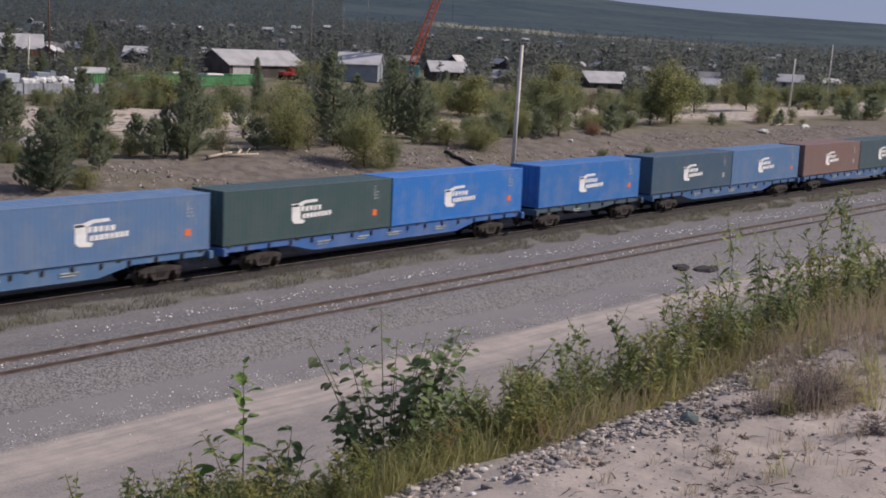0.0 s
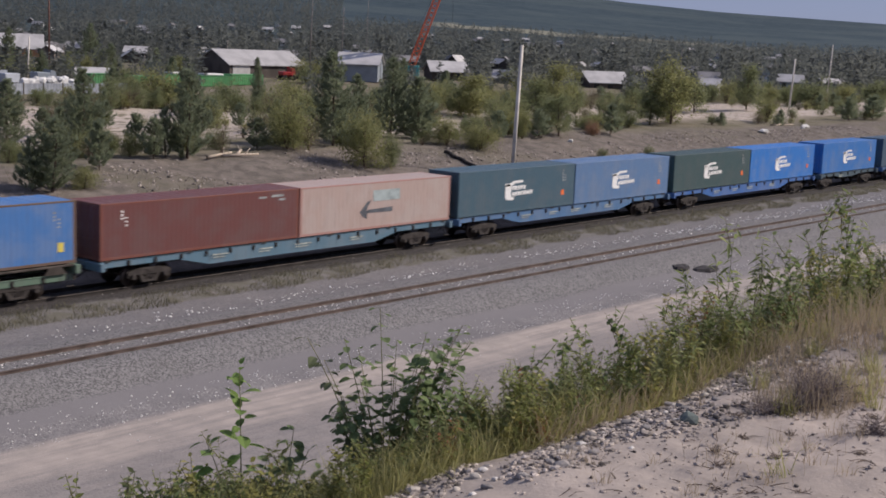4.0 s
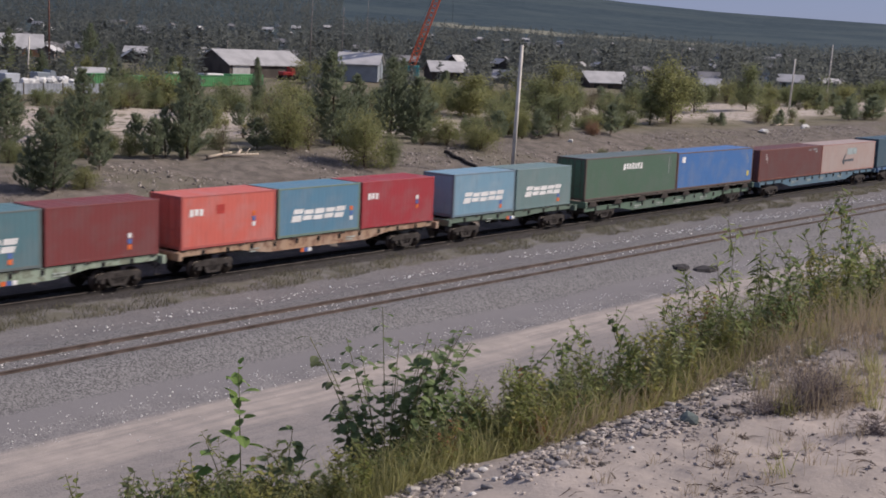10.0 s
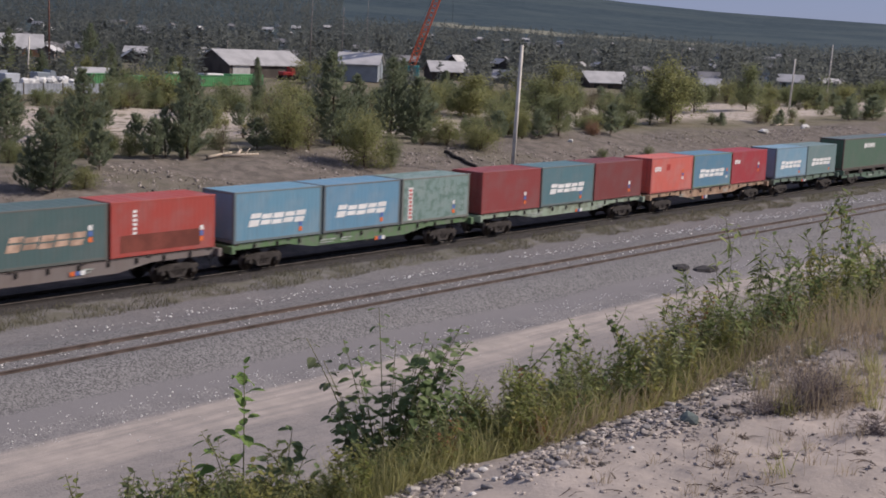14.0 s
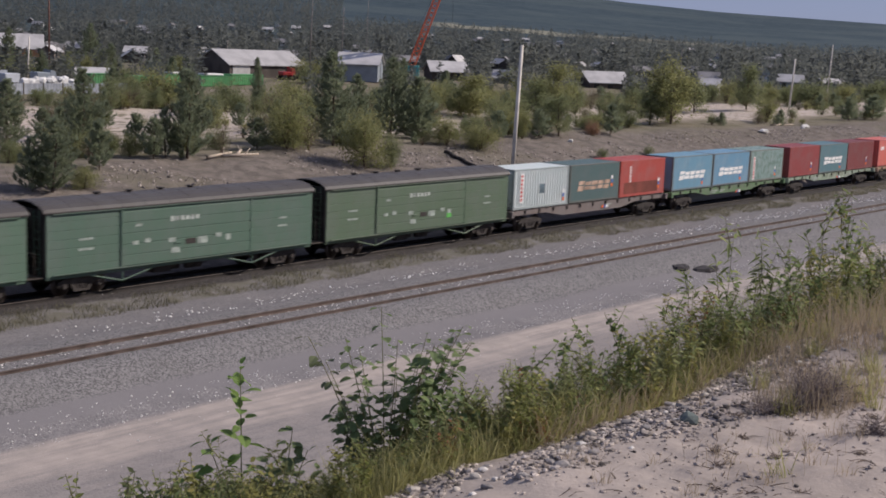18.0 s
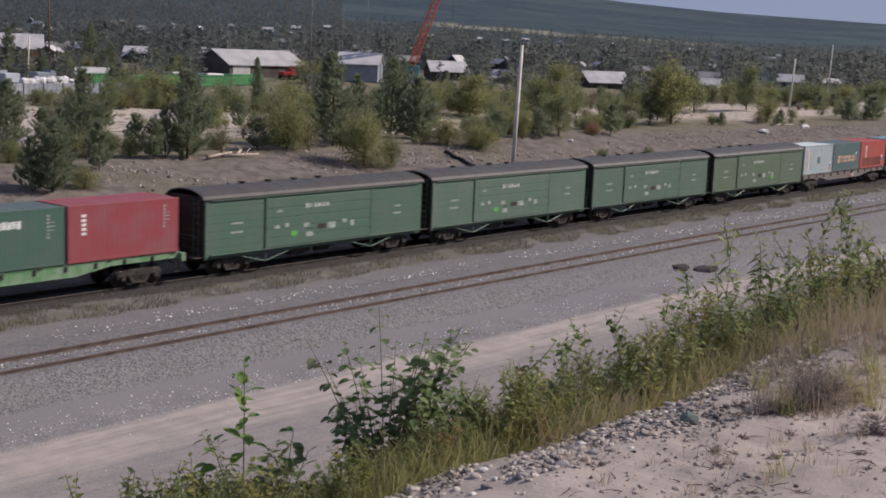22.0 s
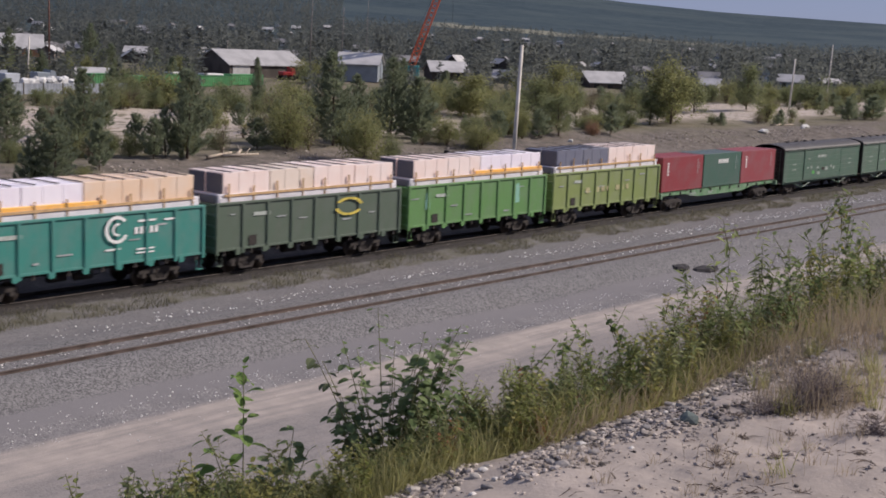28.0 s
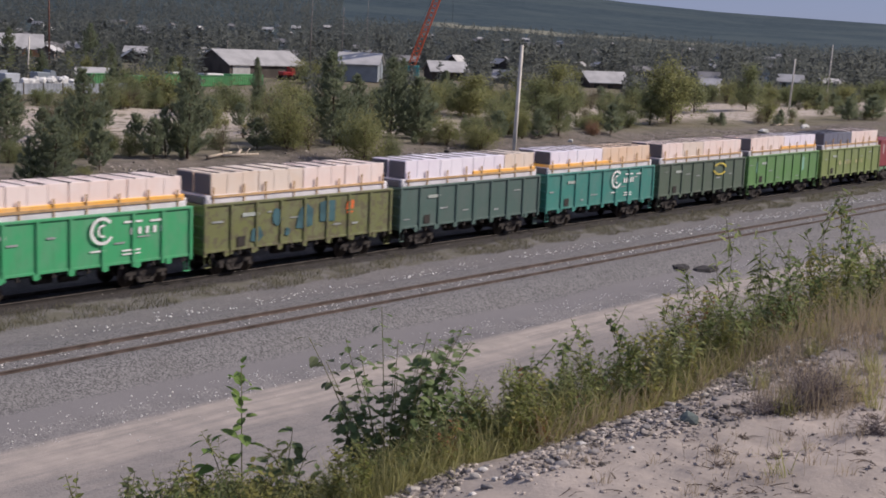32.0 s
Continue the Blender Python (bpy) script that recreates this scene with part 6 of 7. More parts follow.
def crane():
    x, y = 171.0, 152.0
    c = thing("crawler_crane", "orange-red lattice boom crane with a turquoise cab", "crane", pose(x, y, ground_z(x, y), 0, 0, VIEW_TURN))
    part("cab", (lambda s: (s.prism([(-1.6, 1.2), (2.2, 1.2), (2.2, 3.4), (-0.2, 3.4), (-1.6, 2.6)], -1.3, 1.3, "y"), s)[1])(Shape()).mesh("cab"), M_TEAL, c, None, "turquoise machine house")
    for s in (-1, 1):
        tr = Shape()
        tr.prism([(-2.2, 0.15), (-1.9, 0.0), (1.9, 0.0), (2.2, 0.15), (2.2, 0.7), (1.9, 0.95), (-1.9, 0.95), (-2.2, 0.7)], s * 1.3 - 0.3, s * 1.3 + 0.3, "y")
        part("crawler_track", tr.mesh("crawler_track"), M_DARK, c)
    p0, p1 = Vector((0.2, 0, 1.4)), Vector((7.6, 0.5, 23.0))
    d = (p1 - p0).normalized()
    u = Vector((0, 1, 0))
    v = d.cross(u).normalized()
    n = 26
    corner = lambda f, a, b: p0.lerp(p1, f) + (u * a + v * b) * 0.55 * min(1.0, 6 * f + 0.3, 6 * (1 - f) + 0.25)
    for a, b in ((-1, -1), (-1, 1), (1, 1), (1, -1)):
        ch = Shape()
        for i in range(n):
            ch.rod(corner(i / n, a, b), corner((i + 1) / n, a, b), 0.13, n=5)
        part("boom_chord", ch.mesh("boom_chord"), M_CRANE, c)
    for (a, b), (e, f) in (((-1, -1), (-1, 1)), ((-1, 1), (1, 1)), ((1, 1), (1, -1)), ((1, -1), (-1, -1))):
        la = Shape()
        for i in range(n):
            q = (a, b) if i % 2 else (e, f)
            w = (e, f) if i % 2 else (a, b)
            la.rod(corner(i / n, *q), corner((i + 1) / n, *w), 0.085, n=4)
        part("boom_lacing", la.mesh("boom_lacing"), M_CRANE, c)
    part("hook_cable", (lambda s: (s.rod(p1, p1 + Vector((0.1, 0, -12)), 0.03, n=4), s.rod(p1, Vector((-1.2, 0, 3.4)), 0.025, n=4), s)[2])(Shape()).mesh("hook_cable"), M_DARK, c)


main_buildings()
yard_fence()
vehicle(82.6, 135.6, VIEW_TURN + 150, 3.0, 2.0, M_FENCE, "pale grey parked truck behind a board fence")
vehicle(87.0, 134.4, VIEW_TURN + 40, 2.4, 2.0, M_WALLG, "grey-white parked van-bodied truck behind a fence")


def wrapped_heaps():
    rnd = random.Random(12)
    for i in range(9):
        x, y = 81.6 + 0.74 * i, 129.7
        sh = Shape()
        for _ in range(3):
            pebble(sh, (rnd.uniform(-0.3, 0.3), rnd.uniform(-0.2, 0.2), rnd.uniform(0.6, 1.25)), rnd.uniform(0.45, 0.65), rnd, 0.7)
        sh.box(-0.5, 0.5, -0.4, 0.4, -0.1, 1.2, 0.1)
        lone("wrapped_bale", sh.mesh("wrapped_bale"), M_WALLW, "white plastic-wrapped bale stacked behind a board fence", "bale", pose(x, y, 4.5), group="white bales in the yard")
vehicle(156.5, 167.0, VIEW_TURN + 30, 2.4, 1.5, plain("red_vehicle_paint", (0.45, 0.05, 0.05), 0.4), "red parked truck beside a warehouse")
crane()
mast("utility_pole", "pale weathered utility pole on the cut slope", 73.5, 55.0, 11.77, 0.17, 0.115, M_POLE, (), 12, (0.2, -0.24))
POLES = [(215.9, 94.1, 13.9), (160.0, 74.8, 11.4), (102.5, 162.3, 10.0), (154.5, 159.4, 18.5), (186.8, 183.7, 17.7), (140.8, 186.9, 7.3), (158.0, 185.0, 10.4), (217.0, 124.1, 12.4), (254.1, 240.7, 22.5)]
for x_, y_, top_ in POLES:
    near_ = top_ in (13.9, 11.4, 10.0)
    mast("utility_pole", "slim pale utility pole near the village" if near_ else "slim weathered grey utility pole in the village", x_, y_, top_, 0.15 if near_ else 0.12, 0.1 if near_ else 0.07, M_POLE if near_ else M_GREYPOLE, (), 8, (0.22, -0.26))
mast("radio_mast", "thin rusty mast rising above the village", 131.3, 200.9, 26.0, 0.16, 0.1, M_RUSTMAST, (), 8)
plant_terrace()


def crown_pattern(rnd, conifer, pieces):
    """Corners of the small leaf sprays of one far tree, one metre high."""
    out = []
    for _ in range(pieces):
        a, f = rnd.uniform(0, 6.28), rnd.random()
        if conifer:
            f = f ** 1.25
            r = 0.02 + 0.2 * (1 - f) ** 0.8 * rnd.uniform(0.25, 1.0)
            c = Vector((r * math.cos(a), r * math.sin(a), 0.06 + 0.94 * f))
            u = Vector((math.cos(a), math.sin(a), rnd.uniform(-0.5, 0.6))) * rnd.uniform(0.06, 0.12)
        else:
            u = Vector((rnd.gauss(0, 1), rnd.gauss(0, 1), rnd.gauss(0, 1))).normalized()
            c = Vector((u.x * 0.3, u.y * 0.3, 0.56 + u.z * 0.42)) * rnd.uniform(0.75, 1.0)
            u = Vector((rnd.gauss(0, 1), rnd.gauss(0, 1), rnd.gauss(0, 0.7))).normalized() * rnd.uniform(0.06, 0.11)
        v = u.orthogonal().normalized()
        v.rotate(Matrix.Rotation(rnd.uniform(0, 3.14), 3, u.normalized()))
        v *= rnd.uniform(0.035, 0.06)
        out += [c - u * 0.6 - v * 0.5, c - u * 0.6 + v * 0.5, c + u]
    return np.array([tuple(q) for q in out])


def far_woods():
    """Thousands of conifers and round crowns up to the hills, thinned where houses show."""
    rnd = random.Random(77)
    fine = [[crown_pattern(rnd, con, 110) for _ in range(4)] for con in (True, False)]
    rough = [[crown_pattern(rnd, con, 42) * (1.0, 1.0, 1.0) for _ in range(4)] for con in (True, False)]
    blocks, placed = [], 0
    while placed < 9500:
        az = rnd.uniform(27.0, 75.0)
        r = 175 + 1500 * rnd.random() ** 1.35
        x, y = r * math.sin(radians(az)), r * math.cos(radians(az))
        if y < 96 or blocked(x, y) or (r < 330 and rnd.random() < 0.7) or (az > 45.5 and r > 1130):
            continue
        placed += 1
        h = rnd.uniform(3.2, 7.4) * (0.75 if r < 260 else 1.25 if r < 600 else 1.5)
        pts = rnd.choice((fine if r < 520 else rough)[0 if rnd.random() < 0.62 else 1])
        a = rnd.uniform(0, 6.28)
        k = h * rnd.uniform(0.85, 1.25) * (1.0 if r < 520 else 1.25)
        turned = np.c_[pts[:, 0] * math.cos(a) - pts[:, 1] * math.sin(a), pts[:, 0] * math.sin(a) + pts[:, 1] * math.cos(a), pts[:, 2]]
        blocks.append(turned * (k, k, h) + (x, y, ground_z(x, y) - 0.2))
    vs = np.concatenate(blocks)
    me = bpy.data.meshes.new("far_woods")
    me.from_pydata(vs.tolist(), [], np.arange(len(vs)).reshape(-1, 3).tolist())
    me.materials.append(None)
    me.update()
    lone("far_woods", me, M_HAZE_WOODS, "mixed woods greyed for haze, round the village up to the hills", "woods", kind="stuff")


far_woods()


# ---- loose things along the tracks and on the slope ----
def pebble(sh, c, r, rnd, flat=0.65):
    """One irregular stone of twenty faces."""
    g = 1.618
    base = [(-1, g, 0), (1, g, 0), (-1, -g, 0), (1, -g, 0), (0, -1, g), (0, 1, g), (0, -1, -g), (0, 1, -g), (g, 0, -1), (g, 0, 1), (-g, 0, -1), (-g, 0, 1)]
    faces = [(0, 11, 5), (0, 5, 1), (0, 1, 7), (0, 7, 10), (0, 10, 11), (1, 5, 9), (5, 11, 4), (11, 10, 2), (10, 7, 6), (7, 1, 8), (3, 9, 4), (3, 4, 2), (3, 2, 6), (3, 6, 8), (3, 8, 9), (4, 9, 5), (2, 4, 11), (6, 2, 10), (8, 6, 7), (9, 8, 1)]
    turn = Euler((rnd.uniform(0, 6), rnd.uniform(0, 6), rnd.uniform(0, 6))).to_matrix()
    sx, sy = rnd.uniform(0.75, 1.3), rnd.uniform(0.75, 1.2)
    vs = []
    for v in base:
        q = turn @ Vector(v) * (rnd.uniform(0.8, 1.15) / 1.9)
        vs.append((c[0] + q.x * r * sx, c[1] + q.y * r * sy, c[2] + q.z * r * flat))
    sh.add(vs, faces)


def lump(sh, c, r, rnd, flat=0.7):
    """A larger stone with eighty uneven faces."""
    one = Shape()
    pebble(one, (0, 0, 0), 1.0, rnd, 1.0)
    vs, cut, fs = [Vector(v) for v in one.v], {}, []
    def mid(a, b):
        k = (min(a, b), max(a, b))
        if k not in cut:
            m = (vs[a] + vs[b]) * 0.5
            vs.append(m * (1.1 * rnd.uniform(0.93, 1.07)))
            cut[k] = len(vs) - 1
        return cut[k]
    for a, b, d in one.f:
        p, q, w = mid(a, b), mid(b, d), mid(d, a)
        fs += [(a, p, w), (p, b, q), (w, q, d), (p, q, w)]
    sh.add([(c[0] + v.x * r, c[1] + v.y * r, c[2] + v.z * r * flat) for v in vs], fs)


def scattered_stones():
    rnd = random.Random(3)
    sh = Shape()
    runs = [(620, 28, 125, 42.4, 45.0, 0.025, 0.06), (1500, 18, 90, 33.7, 35.7, 0.014, 0.038), (160, 20, 100, 29, 33.6, 0.012, 0.03), (500, 24, 110, 39.0, 40.2, 0.02, 0.04), (120, 30, 75, 43.2, 44.6, 0.03, 0.07), (120, 75, 110, 41.5, 44.5, 0.04, 0.1)]
    for n, x0, x1, y0, y1, r0, r1 in runs:
        for _ in range(n):
            x, y = rnd.uniform(x0, x1), rnd.uniform(y0, y1)
            if noise.noise((x * 0.3, y * 0.6, 9)) < -0.3:
                continue
            r = rnd.uniform(r0, r1) * rnd.uniform(0.7, 1.2)
            pebble(sh, (x, y, ground_z(x, y) + r * 0.25), r, rnd)
    lone("pale_stones", raw_mesh(sh, "pale_stones"), M_WHITESTONE, "pale stones strewn over grey gravel beside the tracks", "stones", kind="stuff")
    sh = Shape()
    for _ in range(6500):
        x, y = rnd.uniform(28, 150), rnd.uniform(53.5, 64)
        if noise.noise((x * 0.12, y * 0.2, 21)) < -0.05:
            continue
        r = 0.03 + 0.1 * rnd.random() ** 2
        pebble(sh, (x, y, ground_z(x, y) + r * 0.2), r, rnd)
    lone("slope_stones", raw_mesh(sh, "slope_stones"), M_STONES, "rubble stones on the dry cut slope", "stones", kind="stuff")
    for x, y, r in ((128.0, 62.5, 0.55), (140.6, 63.5, 0.6), (138.9, 63.0, 0.3), (91.0, 62.0, 0.3)):
        one = Shape()
        pebble(one, (0, 0, 0), r, rnd)
        lone("boulder", one.mesh("boulder"), plain("whitish_boulder", (0.68, 0.66, 0.62), 0.9), "whitish boulder on the edge of the cut slope", "rock", pose(x, y, ground_z(x, y) + r * 0.2))


def blades(sh, n, area, h, w, rnd, bend=0.5, keep=None):
    """Grass blades: two-piece tapering strips."""
    x0, x1, y0, y1 = area
    for _ in range(n):
        x, y = rnd.uniform(x0, x1), rnd.uniform(y0, y1)
        if keep and not keep(x, y):
            continue
        z = ground_z(x, y)
        a = rnd.uniform(0, 6.28)
        L = rnd.uniform(*h)
        s = Vector((math.cos(a), math.sin(a), 0)) * w * 0.5
        d = Vector((rnd.gauss(0, bend), rnd.gauss(0, bend), 0))
        p0 = Vector((x, y, z - 0.02))
        p1 = p0 + Vector((d.x * 0.3, d.y * 0.3, 0.6)) * L
        p2 = p0 + Vector((d.x, d.y, 1.0 - 0.2 * d.length)) * L
        sh.add([tuple(p0 - s), tuple(p0 + s), tuple(p1 + s * 0.7), tuple(p1 - s * 0.7), tuple(p2)], [(0, 1, 2, 3), (3, 2, 4)])


def verge_grass():
    rnd = random.Random(8)
    sh = Shape()
    blades(sh, 30000, (26, 135, 45.6, 47.8), (0.08, 0.34), 0.018, rnd, 0.5, lambda x, y: noise.noise((x * 0.5, y * 0.9, 2)) > -0.25 + 0.9 * max(0, 46.2 - y) + 0.8 * max(0, y - 47.3))
    blades(sh, 2500, (26, 135, 43.5, 46), (0.04, 0.14), 0.016, rnd, 0.6, lambda x, y: noise.noise((x * 0.3, y * 0.9, 12)) > 0.25)
    lone("verge_grass", raw_mesh(sh, "verge_grass"), M_GRASS2, "thin olive grass between the two tracks", "grass", kind="stuff")
    sh = Shape()
    blades(sh, 16000, (28, 180, 55, 84), (0.08, 0.3), 0.022, rnd, 0.7, lambda x, y: noise.noise((x * 0.12, y * 0.25, 6)) > 0.0)
    blades(sh, 12000, (28, 150, 53.6, 63.5), (0.05, 0.2), 0.024, rnd, 0.7, lambda x, y: noise.noise((x * 0.18, y * 0.4, 16)) > -0.05)
    lone("terrace_grass", raw_mesh(sh, "terrace_grass"), M_STRAW, "dry olive grass on the terrace behind the train", "grass", kind="stuff")


def bent_tube(name, pts, r, mat, label, category):
    sh = Shape()
    for a, b in zip(pts, pts[1:]):
        sh.rod(a, b, r, n=7)
    lone(name, sh.mesh(name, True), mat, label, category)


def on_ground(x, y, up=0.0):
    return (x, y, ground_z(x, y) + up)


scattered_stones()
verge_grass()
wrapped_heaps()
bent_tube("black_hose", [on_ground(74.7 - 0.2 * i + 0.15 * math.sin(i * 2), 62.2 - 0.58 * i, 0.1) for i in range(8)], 0.14, M_DARK, "black hose lying down the cut slope", "hose")
for i_, (x_, y_, a_, L_) in enumerate([(54.5, 64.2, 20, 3.2), (55.8, 63.7, -15, 2.6), (56.5, 64.6, 40, 2.4), (140.0, 66.5, 10, 3.0), (143.0, 67.5, -25, 3.4)]):
    log_ = Shape()
    log_.rod((-L_ / 2, 0, 0), (L_ / 2, 0.1, 0.08), 0.11, 0.07, 9)
    log_.rod((L_ * 0.1, 0, 0.05), (L_ * 0.3, 0.3, 0.45), 0.04, 0.02, 6)
    lone("fallen_log", log_.mesh("fallen_log", True), plain("bleached_wood", (0.48, 0.40, 0.32), 0.9), "bleached fallen log with a stub branch", "log", pose(x_, y_, ground_z(x_, y_) + 0.12, 0, 0, a_), group="fallen logs")


def tar_slabs():
    rnd = random.Random(9)
    for x, y, w, d, a in ((65.6, 36.55, 0.95, 0.55, 20), (67.0, 35.7, 1.15, 0.6, -12)):
        sh = Shape()
        n = 14
        rim = [(w * math.cos(6.283 * i / n) * rnd.uniform(0.8, 1.1), d * math.sin(6.283 * i / n) * rnd.uniform(0.8, 1.1)) for i in range(n)]
        vs = [(p, q, 0.0) for p, q in rim] + [(p * 0.85, q * 0.85, rnd.uniform(0.07, 0.2)) for p, q in rim] + [(0, 0, 0.2)]
        sh.add(vs, [(i, (i + 1) % n, n + (i + 1) % n, n + i) for i in range(n)] + [(n + i, n + (i + 1) % n, 2 * n) for i in range(n)])
        lone("tar_slab", sh.mesh("tar_slab"), plain("old_tar", (0.042, 0.038, 0.04), 0.9), "dark slab of old tar lying on the gravel", "debris", pose(x, y, ground_z(x, y) - 0.02, 0, 0, a), group="tar slabs")


tar_slabs()


# ---- the bank in front of the camera ----
def bank_stones():
    rnd = random.Random(14)
    small = Shape()
    n = 0
    while n < 6500:
        x = rnd.uniform(2.9, 9.0)
        edge = 3.02 + 0.08 * math.sin(x * 2.1)
        y = edge - 0.62 * rnd.random() ** 1.5 + rnd.uniform(-0.04, 0.1)
        if noise.noise((x * 1.6, y * 3, 5)) < -0.18 or y < 1.8:
            continue
        r = rnd.choice([0.004, 0.005, 0.007, 0.009, 0.012, 0.016]) * rnd.uniform(0.7, 1.3)
        pebble(small, (x, y, ground_z(x, y) + r * 0.2), r, rnd, rnd.uniform(0.4, 0.8))
        n += 1
    for _ in range(380):
        x, y = rnd.uniform(3.0, 8.5), rnd.uniform(1.6, 2.9)
        r = rnd.uniform(0.003, 0.010)
        pebble(small, (x, y, ground_z(x, y) + r * 0.2), r, rnd, 0.7)
    lone("bank_pebbles", raw_mesh(small, "bank_pebbles"), M_STONES, "grey and pale pebbles along the sandy bank edge", "stones", kind="stuff")
    greys = [(0.29, 0.265, 0.25), (0.20, 0.185, 0.18), (0.48, 0.43, 0.38), (0.33, 0.285, 0.25), (0.58, 0.55, 0.52)]
    mats = [plain("bank_stone", g, 0.9, 0, 0.3, 12) for g in greys]
    words = ["mid-grey", "dark grey", "pale tan", "brownish grey", "whitish"]
    spots = [(4.40, 2.86, 0.034, 4), (5.55, 2.90, 0.034, 2), (4.15, 2.75, 0.038, 1), (5.3, 2.95, 0.034, 0)]
    for _ in range(110):
        x = rnd.uniform(3.2, 7.4)
        spots.append((x, 3.0 - 0.5 * rnd.random() ** 1.3, 0.011 + 0.02 * rnd.random() ** 2, rnd.choice([0, 1, 1, 3, 3, 0, 2, 4])))
    for x, y, r, k in spots:
        one = Shape()
        lump(one, (0, 0, 0), r, rnd, rnd.uniform(0.4, 0.7))
        lone("bank_stone", one.mesh("bank_stone"), mats[k], f"{words[k]} rounded stone on the sandy bank", "stone", pose(x, y, ground_z(x, y) + r * 0.1, 0, 0, rnd.uniform(0, 360)), group="stones on the bank")
    rock = plain("grey_green_rock", (0.13, 0.155, 0.145), 0.9, 0, 0.35, 30)
    for x, y, r, flat, turn in ((4.74, 2.545, 0.042, 0.85, (20, -25, 30)),):
        big = Shape()
        lump(big, (0, 0, 0), r, rnd, flat)
        lone("split_rock", big.mesh("split_rock"), rock, "grey-green split rock half sunk in sand", "rock", pose(x, y, ground_z(x, y) + 0.012, *turn), group="split rocks on the bank")


def leaf_blade(sh, L, w, curl, n=6, fold=0.1):
    """A leaf with a raised edge on both sides of its midrib, growing along x, broadest below the middle."""
    mid, lo, hi = [], [], []
    for i in range(n + 1):
        f = i / n
        wd = w * math.sin(math.pi * min(1.0, max(0.03, f ** 0.8))) ** 0.6
        z = -curl * L * f * f
        mid.append((f * L, 0, z))
        lo.append((f * L, -wd / 2, z + fold * wd))
        hi.append((f * L, wd / 2, z + fold * wd))
    vs = mid + lo + hi
    m = n + 1
    fs = [(i, i + 1, m + i + 1, m + i) for i in range(n)] + [(i, 2 * m + i, 2 * m + i + 1, i + 1) for i in range(n)]
    sh.add(vs, fs)
    return sh


def leaf_mesh(key, L, w, curl):
    if key not in KEPT:
        sh = leaf_blade(Shape(), L, w, curl)
        sh.rod((-0.02, 0, 0), (0.0, 0, 0), 0.0012, n=4)
        KEPT[key] = raw_mesh(sh, "leaf")
    return KEPT[key]


ASPEN = [leaf_mesh("aspen_a", 0.056, 0.046, 0.25), leaf_mesh("aspen_b", 0.048, 0.040, 0.12), leaf_mesh("aspen_c", 0.060, 0.047, 0.35)]
SALLOW = [leaf_mesh("sallow_a", 0.080, 0.056, 0.2), leaf_mesh("sallow_b", 0.070, 0.050, 0.35)]
SIDE = Vector((0.639, -0.769, 0))
DEEP = Vector((0.769, 0.639, 0))


M_BROADMASS = leaf("broad_leaf_mass", (0.15, 0.215, 0.095), (0.27, 0.335, 0.15), True, 0.5)


def leafy_stem(bush, path, leaves, lib, rnd, radius=0.004, mat=None, droop=(-0.25, 0.75), mass=None):
    """A curved stem that carries single leaves on short stalks."""
    sh = Shape()
    for i in range(len(path) - 1):
        f = i / len(path)
        sh.rod(path[i], path[i + 1], radius * (1 - 0.75 * f), radius * (1 - 0.75 * (f + 1 / len(path))), 6, caps=False)
    stem = part("stem", sh.mesh("stem", True), M_STEM, bush)
    for k in range(leaves):
        f = 0.15 + 0.85 * max(0.0, (k + rnd.uniform(-0.3, 0.3)) / max(1, leaves - 1)) ** 0.8
        f = min(0.999, max(0.05, f)) * (len(path) - 1)
        p = Vector(path[int(f)]).lerp(Vector(path[int(f) + 1]), f % 1)
        a = k * 2.4 + rnd.uniform(-0.5, 0.5)
        q = Euler((rnd.uniform(-0.4, 0.4), rnd.uniform(*droop), a)).to_matrix().to_4x4()
        s = rnd.uniform(0.65, 1.05) * (0.75 if k > leaves - 3 else 1)
        place = Matrix.Translation(p) @ q @ Matrix.Translation((0.02, 0, 0)) @ Matrix.Scale(s, 4)
        if mass is not None:
            strew(mass, rnd.choice(lib), place)
        else:
            part("leaf", rnd.choice(lib), mat or M_BROAD, stem, place)
    return stem


SWAYING = []


def grown(base, side, up, deep, n=7, bow=0.06):
    """A stem path from the base to a tip given to the side, upwards and in depth."""
    out = []
    for i in range(n + 1):
        f = i / n
        out.append(tuple(Vector(base) + SIDE * (side * f ** 1.4) + DEEP * (deep * f) + Vector((0, 0, up * f + bow * math.sin(math.pi * f) * 0.4))))
    return out


